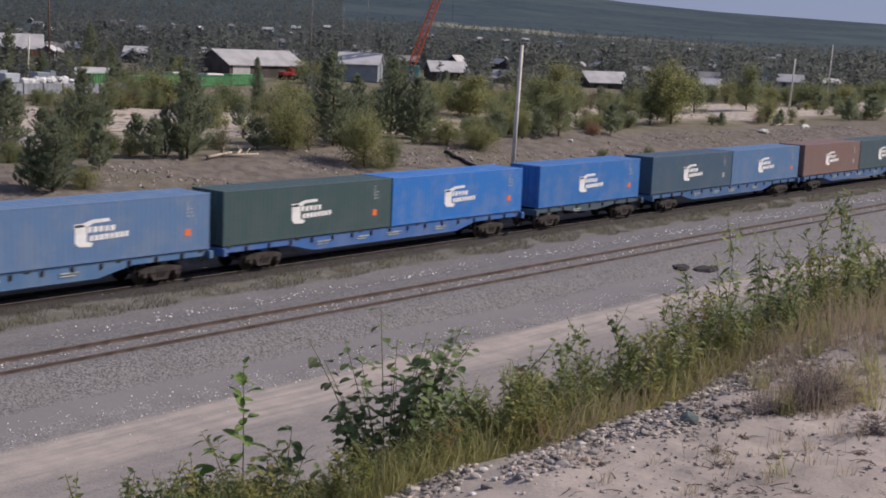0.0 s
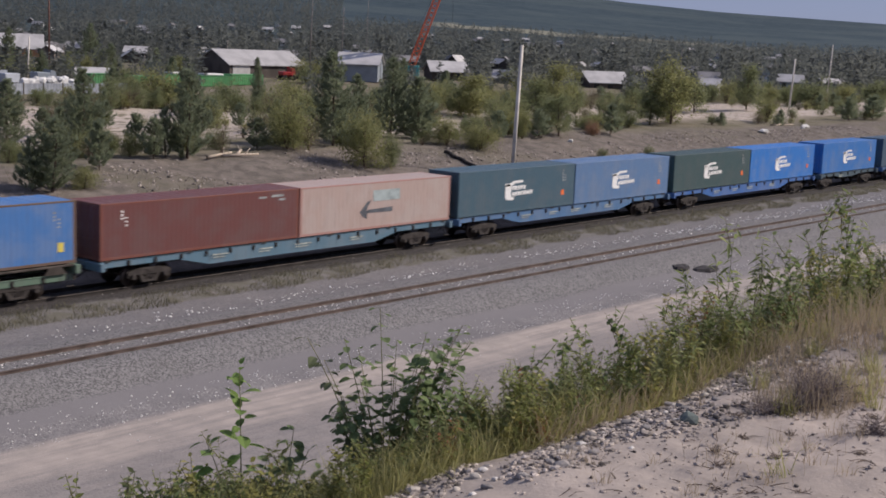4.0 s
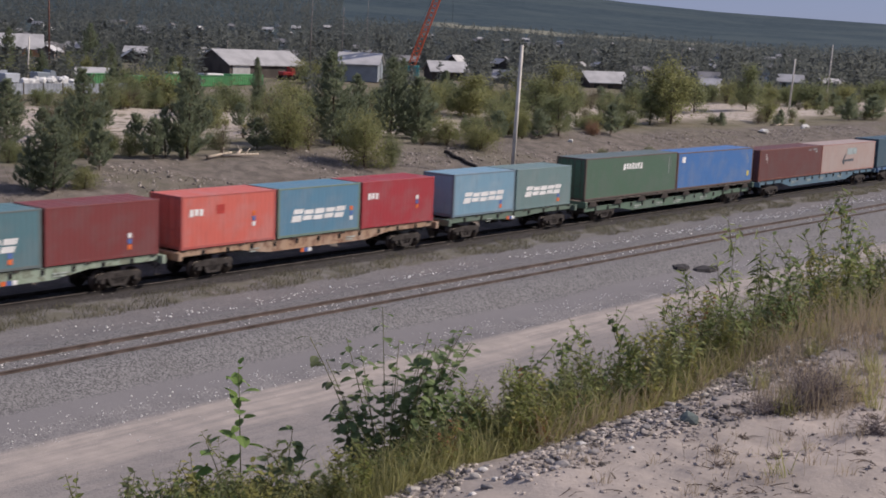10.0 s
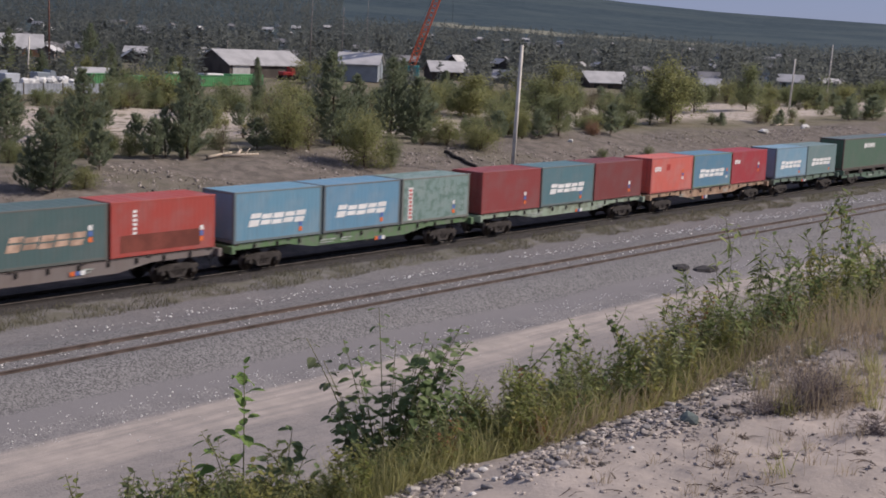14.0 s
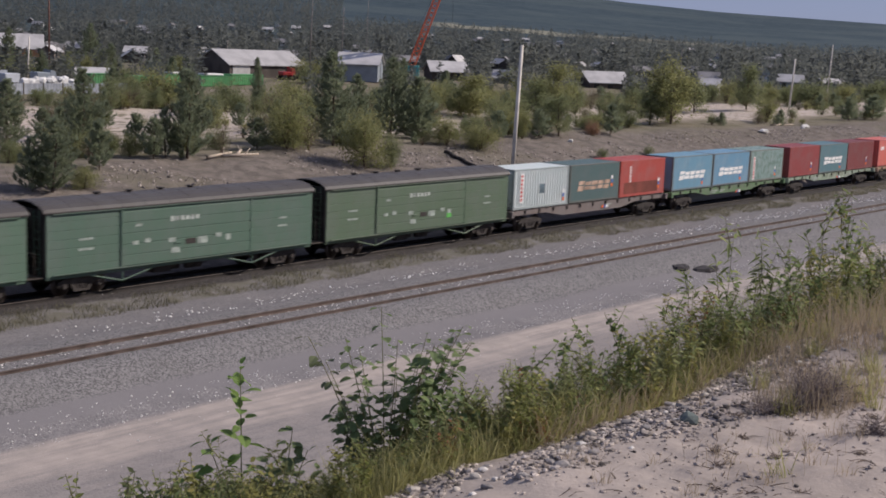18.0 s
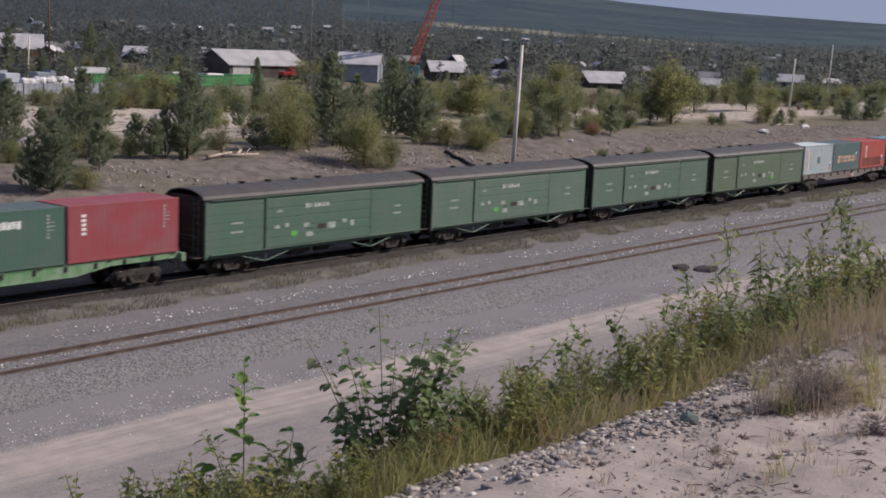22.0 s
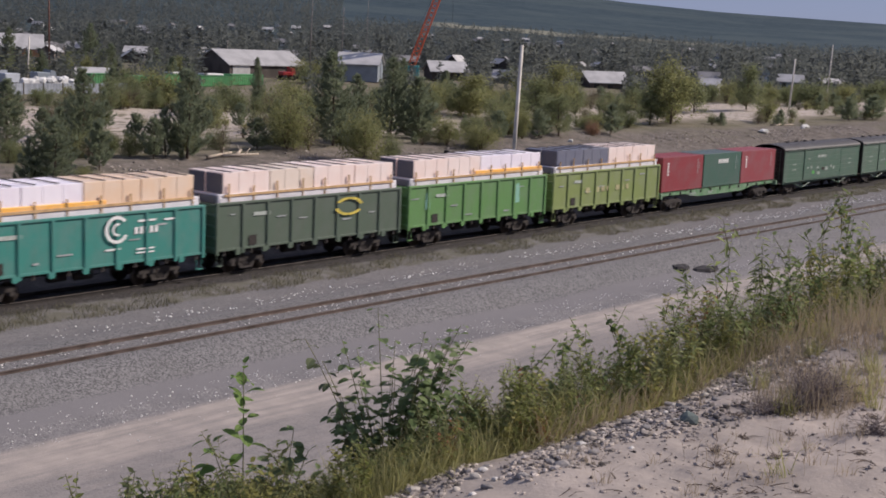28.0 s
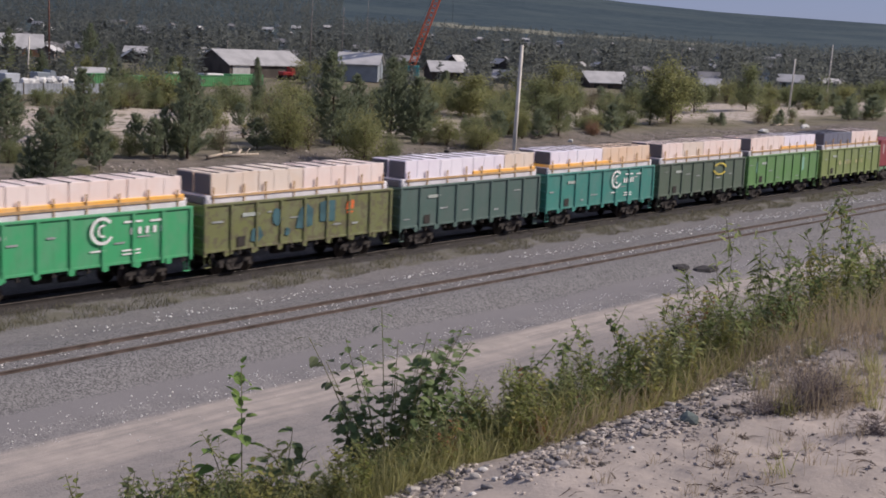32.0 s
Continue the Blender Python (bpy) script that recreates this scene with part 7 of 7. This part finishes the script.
def broad_bush():
    rnd = random.Random(41)
    x, y = 3.955, 3.555
    z = ground_z(x, y) - 0.0
    b = thing("aspen_bush", "young aspen bush with round dark green leaves", "bush", pose(x, y, z))
    inner = Shape()
    # tall leaders at the outline, then a dense core of lower shoots
    spec = [(-0.05, 0.92, 20), (-0.30, 0.80, 15), (-0.16, 0.80, 22), (0.03, 0.78, 22), (0.14, 0.74, 24), (0.24, 0.72, 24), (0.33, 0.84, 24), (0.38, 0.78, 20), (0.28, 0.80, 22), (-0.24, 0.68, 16), (-0.12, 0.70, 22), (0.2, 0.78, 20)]
    for _ in range(32):
        s = rnd.uniform(-0.26, 0.38)
        spec.append((s, rnd.uniform(0.34, 0.70) * (0.86 if s < -0.15 else 1.0), rnd.randint(17, 24)))
    for _ in range(8):
        spec.append((rnd.uniform(0.1, 0.38), rnd.uniform(0.62, 0.82), 22))
    for k, (s, h, n) in enumerate(spec):
        leafy_stem(b, grown((s * 0.25, rnd.uniform(-0.05, 0.05), 0), s * 0.8, h * 1.02, rnd.uniform(-0.16, 0.16)), n, ASPEN, rnd, 0.004, None, (-0.25, 0.45), inner if k > 12 else None) if s > -0.1 or k > 12 else leafy_stem(b, grown((s * 0.25, rnd.uniform(-0.05, 0.05), 0), s * 0.95, h * 1.02, rnd.uniform(-0.16, 0.16)), n, ASPEN, rnd, 0.004, M_DUSKY if s < -0.2 else None, (-0.25, 0.45))
    tagged(part("foliage", raw_mesh(inner, "foliage"), M_BROADMASS, b), kind="stuff")
    SWAYING.append((b, 0.7, 0.0))


def sapling(x, y, stems, label, seed, sway, dark=None):
    rnd = random.Random(seed)
    b = thing("willow_sapling", label, "sapling", pose(x, y, ground_z(x, y) - 0.02), group="willow saplings")
    for s, h, n in stems:
        leafy_stem(b, grown((0, 0, 0), s, h, rnd.uniform(-0.05, 0.05), bow=0.12), n, SALLOW, rnd, 0.0045, dark or M_SAPLING, (-0.9, 0.35))
    SWAYING.append((b, 0.9, sway))


M_SAPLING = leaf("sapling_leaf", (0.17, 0.27, 0.07), (0.26, 0.37, 0.11), False, 0.45)


def herb_shapes(seed, h, kind):
    """A herb or seedling: a wavering stem, side twigs at many heights, and small folded leaves."""
    rnd = random.Random(seed)
    stem, lv = Shape(), Shape()
    twigs = {"willowherb": 3, "mugwort": 9, "vetch": 12, "seedling": 9}[kind]
    size = {"willowherb": 0.070, "mugwort": 0.050, "vetch": 0.036, "seedling": 0.040}[kind]
    slim = {"willowherb": 0.26, "mugwort": 0.36, "vetch": 0.5, "seedling": 0.72}[kind]
    gap = {"willowherb": 0.013, "mugwort": 0.015, "vetch": 0.014, "seedling": 0.019}[kind]
    bow = rnd.uniform(0, 6.28)
    main = [Vector((0.06 * h * math.sin(bow) * (i / 6) ** 2 + rnd.gauss(0, 0.012) * i / 6, 0.06 * h * math.cos(bow) * (i / 6) ** 2 + rnd.gauss(0, 0.012) * i / 6, h * i / 6)) for i in range(7)]
    runs = [main]
    for k in range(twigs):
        f = rnd.uniform(0.12, 0.85)
        p = main[int(f * 6)].lerp(main[int(f * 6) + 1], f * 6 % 1)
        a = rnd.uniform(0, 6.28)
        L = h * (1 - f * 0.7) * rnd.uniform(0.25, 0.55)
        out = rnd.uniform(0.35, 0.8)
        runs.append([p + Vector((math.cos(a) * L * out * g ** 0.8, math.sin(a) * L * out * g ** 0.8, L * g)) for g in (0, 0.33, 0.66, 1.0)])
    for pts in runs:
        for i in range(len(pts) - 1):
            stem.rod(pts[i], pts[i + 1], 0.0028 * (1 - i / (len(pts) + 1)), 0.0028 * (1 - (i + 1) / (len(pts) + 1)), 4, caps=False)
        length = sum((q - p).length for p, q in zip(pts, pts[1:]))
        n = max(4, int(length / gap))
        for k in range(n):
            f = min(0.999, 0.06 + 0.94 * (k + rnd.random() * 0.6) / n) * (len(pts) - 1)
            p = pts[int(f)].lerp(pts[int(f) + 1], f % 1)
            L = size * rnd.uniform(0.55, 1.25) * (1.1 - 0.4 * f / len(pts))
            w = L * slim
            a = k * 2.4 + rnd.uniform(-0.6, 0.6)
            up = rnd.uniform(-0.5, 0.8)
            d = Vector((math.cos(a) * math.cos(up), math.sin(a) * math.cos(up), math.sin(up)))
            roll = rnd.uniform(-0.7, 0.7)
            s = (Vector((-math.sin(a), math.cos(a), 0)) * math.cos(roll) + Vector((0, 0, 1)) * math.sin(roll)) * w * 0.5
            drop = Vector((0, 0, L * rnd.uniform(0.05, 0.35)))
            q, t = p + d * L * 0.28, p + d * L * 0.68 - drop * 0.4
            fold = [tuple(p), tuple(q + s), tuple(t + s * 0.75), tuple(p + d * L - drop), tuple(t - s * 0.75), tuple(q - s)]
            lv.add(fold if kind == "seedling" else [fold[0], tuple(p + d * L * 0.45 + s), fold[3], tuple(p + d * L * 0.45 - s)], [(0, 1, 2, 3), (0, 3, 4, 5)] if kind == "seedling" else [(0, 1, 2, 3)])
    return stem.mesh("stem"), raw_mesh(lv, "foliage")


HERBS = {k: [herb_shapes(60 + i, 0.6, k) for i in range(4)] for k in ("willowherb", "mugwort", "vetch", "seedling")}
HERB_WORDS = {"willowherb": ("willowherb", "tall narrow-leaved willowherb on the bank slope"), "mugwort": ("mugwort", "bushy grey-green mugwort on the bank slope"), "vetch": ("vetch", "low leafy green vetch on the bank slope"), "seedling": ("birch_seedling", "young leafy birch seedling on the bank slope")}
M_HERB = {"willowherb": M_WILLOW, "mugwort": leaf("mugwort_leaf", (0.24, 0.275, 0.13), (0.36, 0.385, 0.185), True, 0.7), "vetch": leaf("vetch_leaf", (0.28, 0.335, 0.115), (0.44, 0.455, 0.18), True, 0.72), "seedling": leaf("birch_seedling_leaf", (0.18, 0.235, 0.095), (0.28, 0.34, 0.145), True, 0.55)}
M_YELLOWHERB = leaf("yellowing_leaf", (0.28, 0.28, 0.08), (0.36, 0.32, 0.12), True, 0.45)
M_RUSSETHERB = leaf("russet_leaf", (0.30, 0.10, 0.05), (0.26, 0.17, 0.07), True, 0.35)


REST = {}


def herb(kind, x, y, h, rnd, mat=None, joined=False):
    st, lv = rnd.choice(HERBS[kind])
    s = max(0.12, h) / 0.6
    if joined:
        place = pose(x, y, ground_z(x, y) - 0.02, rnd.uniform(-9, 9), rnd.uniform(-9, 9), rnd.uniform(0, 360)) @ Matrix.Diagonal((s ** 0.6, s ** 0.6, s, 1))
        strew(REST.setdefault((mat or M_HERB[kind]).name, Shape()), lv, place)
        strew(REST.setdefault(M_STEM.name, Shape()), st, place)
        return
    t = thing(HERB_WORDS[kind][0], HERB_WORDS[kind][1], "plant", pose(x, y, ground_z(x, y) - 0.02, rnd.uniform(-6, 6), rnd.uniform(-6, 6), rnd.uniform(0, 360)), group="herbs on the bank")
    wide = Matrix.Diagonal((s ** 0.6, s ** 0.6, s, 1))
    tagged(part("stem", st, M_STEM, t, wide), kind="stuff")
    tagged(part("foliage", lv, mat or M_HERB[kind], t, wide), kind="stuff")
    return t


def bank_plants():
    rnd = random.Random(90)
    broad_bush()
    sapling(3.42, 3.86, [(-0.02, 0.93, 30), (-0.14, 0.64, 15), (-0.22, 0.5, 11), (0.1, 0.54, 12), (0.2, 0.46, 10)], "young sallow with broad light green leaves", 2, 2.0)
    sapling(2.55, 4.35, [(0.02, 0.42, 8), (-0.1, 0.3, 6)], "small sallow with light green leaves", 5, 3.1)
    sapling(2.95, 4.15, [(0.0, 0.5, 8), (0.1, 0.36, 6), (-0.08, 0.3, 5)], "small sallow with broad light green leaves", 6, 1.2)
    sapling(3.72, 3.95, [(0.05, 0.66, 18), (-0.06, 0.54, 14), (0.12, 0.58, 15), (0.16, 0.46, 12), (-0.1, 0.44, 10)], "dark-leaved young sallow beside a bush", 7, 4.0, M_BROAD)
    # outline of the plant band: along the bank, height
    top = lambda x: float(np.interp(x, [2.2, 3.2, 3.9, 4.5, 5.0, 5.4, 5.9, 6.4, 7.0, 8.0, 9.5, 12, 18], [0.45, 0.5, 0.45, 0.52, 0.6, 0.68, 0.64, 0.74, 0.84, 0.9, 0.86, 0.8, 0.8]))
    shade = lambda r: M_YELLOWHERB if r < 0.28 else M_RUSSETHERB if r > 0.98 else None
    for i in range(860):
        x = 2.2 + 10 * rnd.random() ** 1.35
        y = 3.12 + 1.0 * rnd.random() ** 1.5
        clump = noise.noise((x * 2.6, y * 2.6, 3))
        if x < 0.79 * y and rnd.random() < 0.9:
            continue
        h = top(x) * (rnd.uniform(0.35, 0.75) if i % 3 else rnd.uniform(0.5, 1.0)) * (0.85 + 0.45 * clump)
        kind = rnd.choice(["vetch", "mugwort", "seedling", "vetch", "vetch"]) if x < 5.2 else rnd.choice(["willowherb", "seedling", "mugwort", "vetch", "seedling", "mugwort", "vetch"])
        herb(kind, x, y, h * (0.85 if kind == "vetch" else 1), rnd, shade(rnd.random()), not (3.3 < x < 6.6 and i % 3 == 0))
    # taller herbs lower down the slope, seen against the service road
    for i in range(170):
        x, y = rnd.uniform(2.0, 4.1), rnd.uniform(3.5, 4.35)
        if noise.noise((x * 5, y * 5, 6)) < -0.25 or x < 0.79 * y and rnd.random() < 0.88:
            continue
        h = 11.81 - 0.37 * (0.769 * x + 0.639 * y) - ground_z(x, y) + rnd.uniform(-0.06, 0.15) * (1.0 if rnd.random() < 0.6 else 0.5)
        herb(rnd.choice(["vetch", "seedling", "mugwort", "vetch"]), x, y, h, rnd, M_YELLOWHERB if rnd.random() < 0.2 else None, i % 2 == 0)
    for i in range(90):
        x, y = rnd.uniform(4.25, 5.1), rnd.uniform(3.2, 3.75)
        herb(rnd.choice(["seedling", "mugwort", "vetch", "vetch"]), x, y, rnd.uniform(0.24, 0.5), rnd, shade(rnd.random()), True)
    for i in range(190):
        x, y = rnd.uniform(3.05, 3.95), rnd.uniform(3.4, 4.2)
        h = 11.81 - 0.372 * (0.769 * x + 0.639 * y) - ground_z(x, y) + rnd.uniform(-0.06, 0.12)
        herb(rnd.choice(["seedling", "mugwort", "vetch", "vetch"]), x, y, h, rnd, shade(rnd.random()), True)
    for x, y, h in ((6.75, 3.45, 1.0), (6.72, 3.6, 0.8), (7.4, 3.5, 0.9), (8.0, 3.4, 0.98), (8.5, 3.5, 0.95), (7.7, 3.7, 0.85), (6.2, 3.5, 0.72), (5.3, 3.55, 0.66), (5.45, 3.5, 0.7), (4.95, 3.6, 0.72), (5.7, 3.5, 0.74), (5.1, 3.45, 0.6)):
        SWAYING.append((herb("seedling" if x < 6.3 else "willowherb", x, y, h, rnd), 0.6, x))
    for key, words in (("mugwort_leaf", "grey-green"), ("vetch_leaf", "green"), ("birch_seedling_leaf", "dark green"), ("narrow_leaf", "narrow-leaved"), ("yellowing_leaf", "yellowing"), ("russet_leaf", "russet"), ("green_stem", "thin-stemmed")):
        if key in REST:
            lone("undergrowth", raw_mesh(REST[key], "undergrowth"), bpy.data.materials[key], f"{words} undergrowth along the bank edge", "plants", kind="stuff")
    # russet patches right at the edge
    for cx, cy, n in ((5.35, 3.2, 5), (4.42, 3.1, 4), (4.9, 3.3, 2)):
        for _ in range(n):
            herb("mugwort", cx + rnd.gauss(0, 0.07), cy + rnd.gauss(0, 0.04), rnd.uniform(0.12, 0.26), rnd, M_RUSSETHERB)
    sh = Shape()
    blades(sh, 15000, (2.2, 9.0, 3.06, 4.0), (0.06, 0.26), 0.0045, rnd, 0.7, lambda x, y: noise.noise((x * 2, y * 2, 1)) > -0.3)
    blades(sh, 5000, (3.2, 6.4, 3.03, 3.42), (0.04, 0.2), 0.003, rnd, 1.0)
    blades(sh, 6000, (3.4, 9.0, 3.1, 3.9), (0.14, 0.4), 0.0035, rnd, 0.45)
    blades(sh, 3000, (9.0, 16.0, 2.9, 4.6), (0.12, 0.4), 0.008, rnd, 0.5)
    lone("bank_grass", raw_mesh(sh, "bank_grass"), M_GRASS, "yellow-green grass along the bank edge", "grass", kind="stuff")
    sh = Shape()
    blades(sh, 620, (5.1, 5.8, 2.1, 2.5), (0.06, 0.27), 0.003, rnd, 0.5)
    blades(sh, 60, (4.0, 5.2, 1.75, 2.3), (0.06, 0.16), 0.0022, rnd, 0.3)
    blades(sh, 500, (5.8, 6.8, 2.3, 2.9), (0.06, 0.26), 0.003, rnd, 0.6, lambda x, y: noise.noise((x * 4, y * 4, 8)) > 0.1)
    blades(sh, 1700, (6.3, 9.6, 2.2, 3.3), (0.10, 0.42), 0.0045, rnd, 0.5, lambda x, y: noise.noise((x * 1.5, y * 2, 4)) > -0.2)
    blades(sh, 2200, (5.9, 8.2, 2.15, 3.0), (0.06, 0.3), 0.0035, rnd, 0.5, lambda x, y: noise.noise((x * 3, y * 3, 31)) > 0.0)
    blades(sh, 900, (4.3, 6.8, 3.0, 3.3), (0.08, 0.3), 0.004, rnd, 0.7)
    blades(sh, 500, (4.0, 9, 3.3, 4.0), (0.3, 0.7), 0.004, rnd, 0.25)
    for _ in range(46):
        cx, cy = rnd.uniform(3.6, 7.4), rnd.uniform(1.7, 2.75)
        blades(sh, rnd.randint(8, 34), (cx - 0.035, cx + 0.035, cy - 0.03, cy + 0.03), (0.02, 0.12), 0.0025, rnd, 0.6)
    lone("dry_grass", raw_mesh(sh, "dry_grass"), M_DRY, "dry beige grass tufts on the sandy bank", "grass", kind="stuff")
    sh = Shape()
    for cx, cy, n in ((5.12, 2.29, 60), (5.55, 2.62, 60), (4.22, 1.89, 26), (5.9, 2.2, 40), (5.62, 2.16, 60), (5.75, 2.3, 70), (5.5, 2.05, 40), (6.05, 2.3, 70), (6.5, 2.35, 90), (6.9, 2.5, 90), (7.2, 2.3, 80), (6.2, 2.15, 50), (6.3, 2.7, 90), (6.8, 2.85, 110), (7.4, 2.8, 110), (8.0, 2.7, 120)):
        blades(sh, n, (cx - 0.04, cx + 0.04, cy - 0.04, cy + 0.04), (0.06, 0.2), 0.004, rnd, 0.5)
    lone("green_tufts", raw_mesh(sh, "green_tufts"), M_GRASS, "small yellow-green grass tufts in sand", "grass", kind="stuff")
    # dark bits of wood and root strewn over the sand
    sh = Shape()
    for _ in range(1100):
        x, y = rnd.uniform(3.0, 8.0), rnd.uniform(1.5, 2.8)
        if noise.noise((x * 2.6, y * 2.6, 11)) < -0.02:
            continue
        a, L, r = rnd.uniform(0, 6.28), rnd.choice([0.006, 0.01, 0.02, 0.03, 0.07]) * rnd.uniform(0.6, 1.4), rnd.uniform(0.0008, 0.0024)
        p = Vector((x, y, ground_z(x, y) + r))
        q = Vector((x + L * math.cos(a), y + L * math.sin(a), 0))
        q.z = ground_z(q.x, q.y) + r + rnd.uniform(0, 0.2) * L
        m = p.lerp(q, 0.5) + Vector((rnd.gauss(0, 0.1) * L, rnd.gauss(0, 0.1) * L, 0.06 * L))
        sh.rod(p, m, r, r, 5)
        sh.rod(m, q, r, r * 0.5, 5)
    lone("twig_litter", raw_mesh(sh, "twig_litter"), M_BARK, "dark broken twigs and roots strewn over sand", "twigs", kind="stuff")
    # dead twiggy shrubs, low and spread out
    grey = plain("grey_twigs", (0.20, 0.165, 0.155), 0.95)
    for cx, cy, wide, tall, n in ((5.10, 2.36, 0.08, 0.08, 34), (5.27, 2.28, 0.09, 0.17, 46), (5.42, 2.25, 0.10, 0.15, 40), (5.60, 2.42, 0.10, 0.12, 34), (5.02, 1.86, 0.06, 0.05, 34)):
        tw = Shape()
        for _ in range(n):
            a, r = rnd.uniform(0, 6.28), wide * rnd.uniform(0.2, 1.1)
            p, q = Vector((rnd.gauss(0, wide * 0.5), rnd.gauss(0, wide * 0.4), 0)), Vector((math.cos(a) * r * 1.3, math.sin(a) * r, tall * rnd.uniform(0.1, 1.0)))
            tw.rod(p, q, 0.0022, 0.001, 4, caps=False)
            for _ in range(3):
                tw.rod(p.lerp(q, rnd.uniform(0.3, 0.95)), q + Vector((rnd.gauss(0, 0.05), rnd.gauss(0, 0.05), rnd.uniform(-0.05, 0.05))), 0.0014, 0.0008, 3, caps=False)
        lone("dead_shrub", tw.mesh("dead_shrub"), grey, "dead grey twiggy shrub on the sandy bank", "shrub", pose(cx, cy, ground_z(cx, cy)), group="dead shrubs")
    M_WITHERED = plain("withered_grass", (0.19, 0.15, 0.125), 0.95)
    # withered crowns of grass, half buried, with runners
    for cx, cy, r in ((4.68, 2.28, 0.035), (4.36, 2.22, 0.03), (4.43, 2.0, 0.03), (4.20, 2.12, 0.028), (4.62, 2.05, 0.025), (4.85, 2.14, 0.03), (4.9, 2.4, 0.03), (3.95, 2.0, 0.022), (5.3, 1.98, 0.035), (4.1, 1.75, 0.025), (4.7, 1.78, 0.025)):
        tw = Shape()
        for _ in range(40):
            a, L = rnd.uniform(0, 6.28), r * rnd.uniform(0.3, 1.1)
            p = Vector((rnd.gauss(0, r * 0.4), rnd.gauss(0, r * 0.4), -0.004))
            tw.rod(p, p + Vector((math.cos(a) * L, math.sin(a) * L, rnd.uniform(0.1, 0.8) * r)), 0.0014, 0.0008, 4, caps=False)
        for _ in range(3):
            a, L = rnd.uniform(0, 6.28), r * rnd.uniform(2, 4)
            tw.rod((0, 0, 0.003), (math.cos(a) * L, math.sin(a) * L, 0.006), 0.0012, 0.0008, 4, caps=False)
        lone("withered_tuft", tw.mesh("withered_tuft"), M_WITHERED, "dark withered grass crown half buried in sand", "grass", pose(cx, cy, ground_z(cx, cy)), group="withered tufts")


def sand_clods():
    """Crumbled lumps of the bank's own sand."""
    rnd = random.Random(17)
    sh = Shape()
    for _ in range(2600):
        x, y = rnd.uniform(3.0, 8.5), rnd.uniform(1.4, 3.0)
        if noise.noise((x * 2.2, y * 2.2, 13)) < 0.0:
            continue
        r = 0.004 + 0.016 * rnd.random() ** 3
        pebble(sh, (x, y, ground_z(x, y) + r * 0.1), r, rnd, 0.6)
    lone("sand_clods", raw_mesh(sh, "sand_clods"), M_GROUND, "crumbled sand clods on the bank", "sand", kind="stuff")


bank_stones()
sand_clods()
bank_plants()


# ---- movement ----
def motions():
    seconds = [i * 1.0 for i in range(33)]
    for ob, u, z, y, turn in ROLLING:
        walk(ob, [(t, pose(u + train_x(t), TRAIN_Y + y, z, 0, 0, turn)) for t in seconds])
    for ob, amount, phase in SWAYING:
        place = ob.matrix_basis.copy()
        rows = []
        for t in seconds:
            a = amount * (math.sin(t * 0.83 + phase) + 0.6 * math.sin(t * 1.9 + 2 * phase))
            b = amount * 0.7 * math.sin(t * 1.27 + 1.3 * phase)
            rows.append((t, place @ pose(0, 0, 0, b, a, 0)))
        walk(ob, rows)
    steps = [k / 15 for k in range(481)]
    for w, dx in WHEELSETS:
        walk(w, [(t, pose(dx, 0, 0.475, 0, math.degrees(train_x(t) / 0.475) % 360, 0)) for t in steps])


motions()
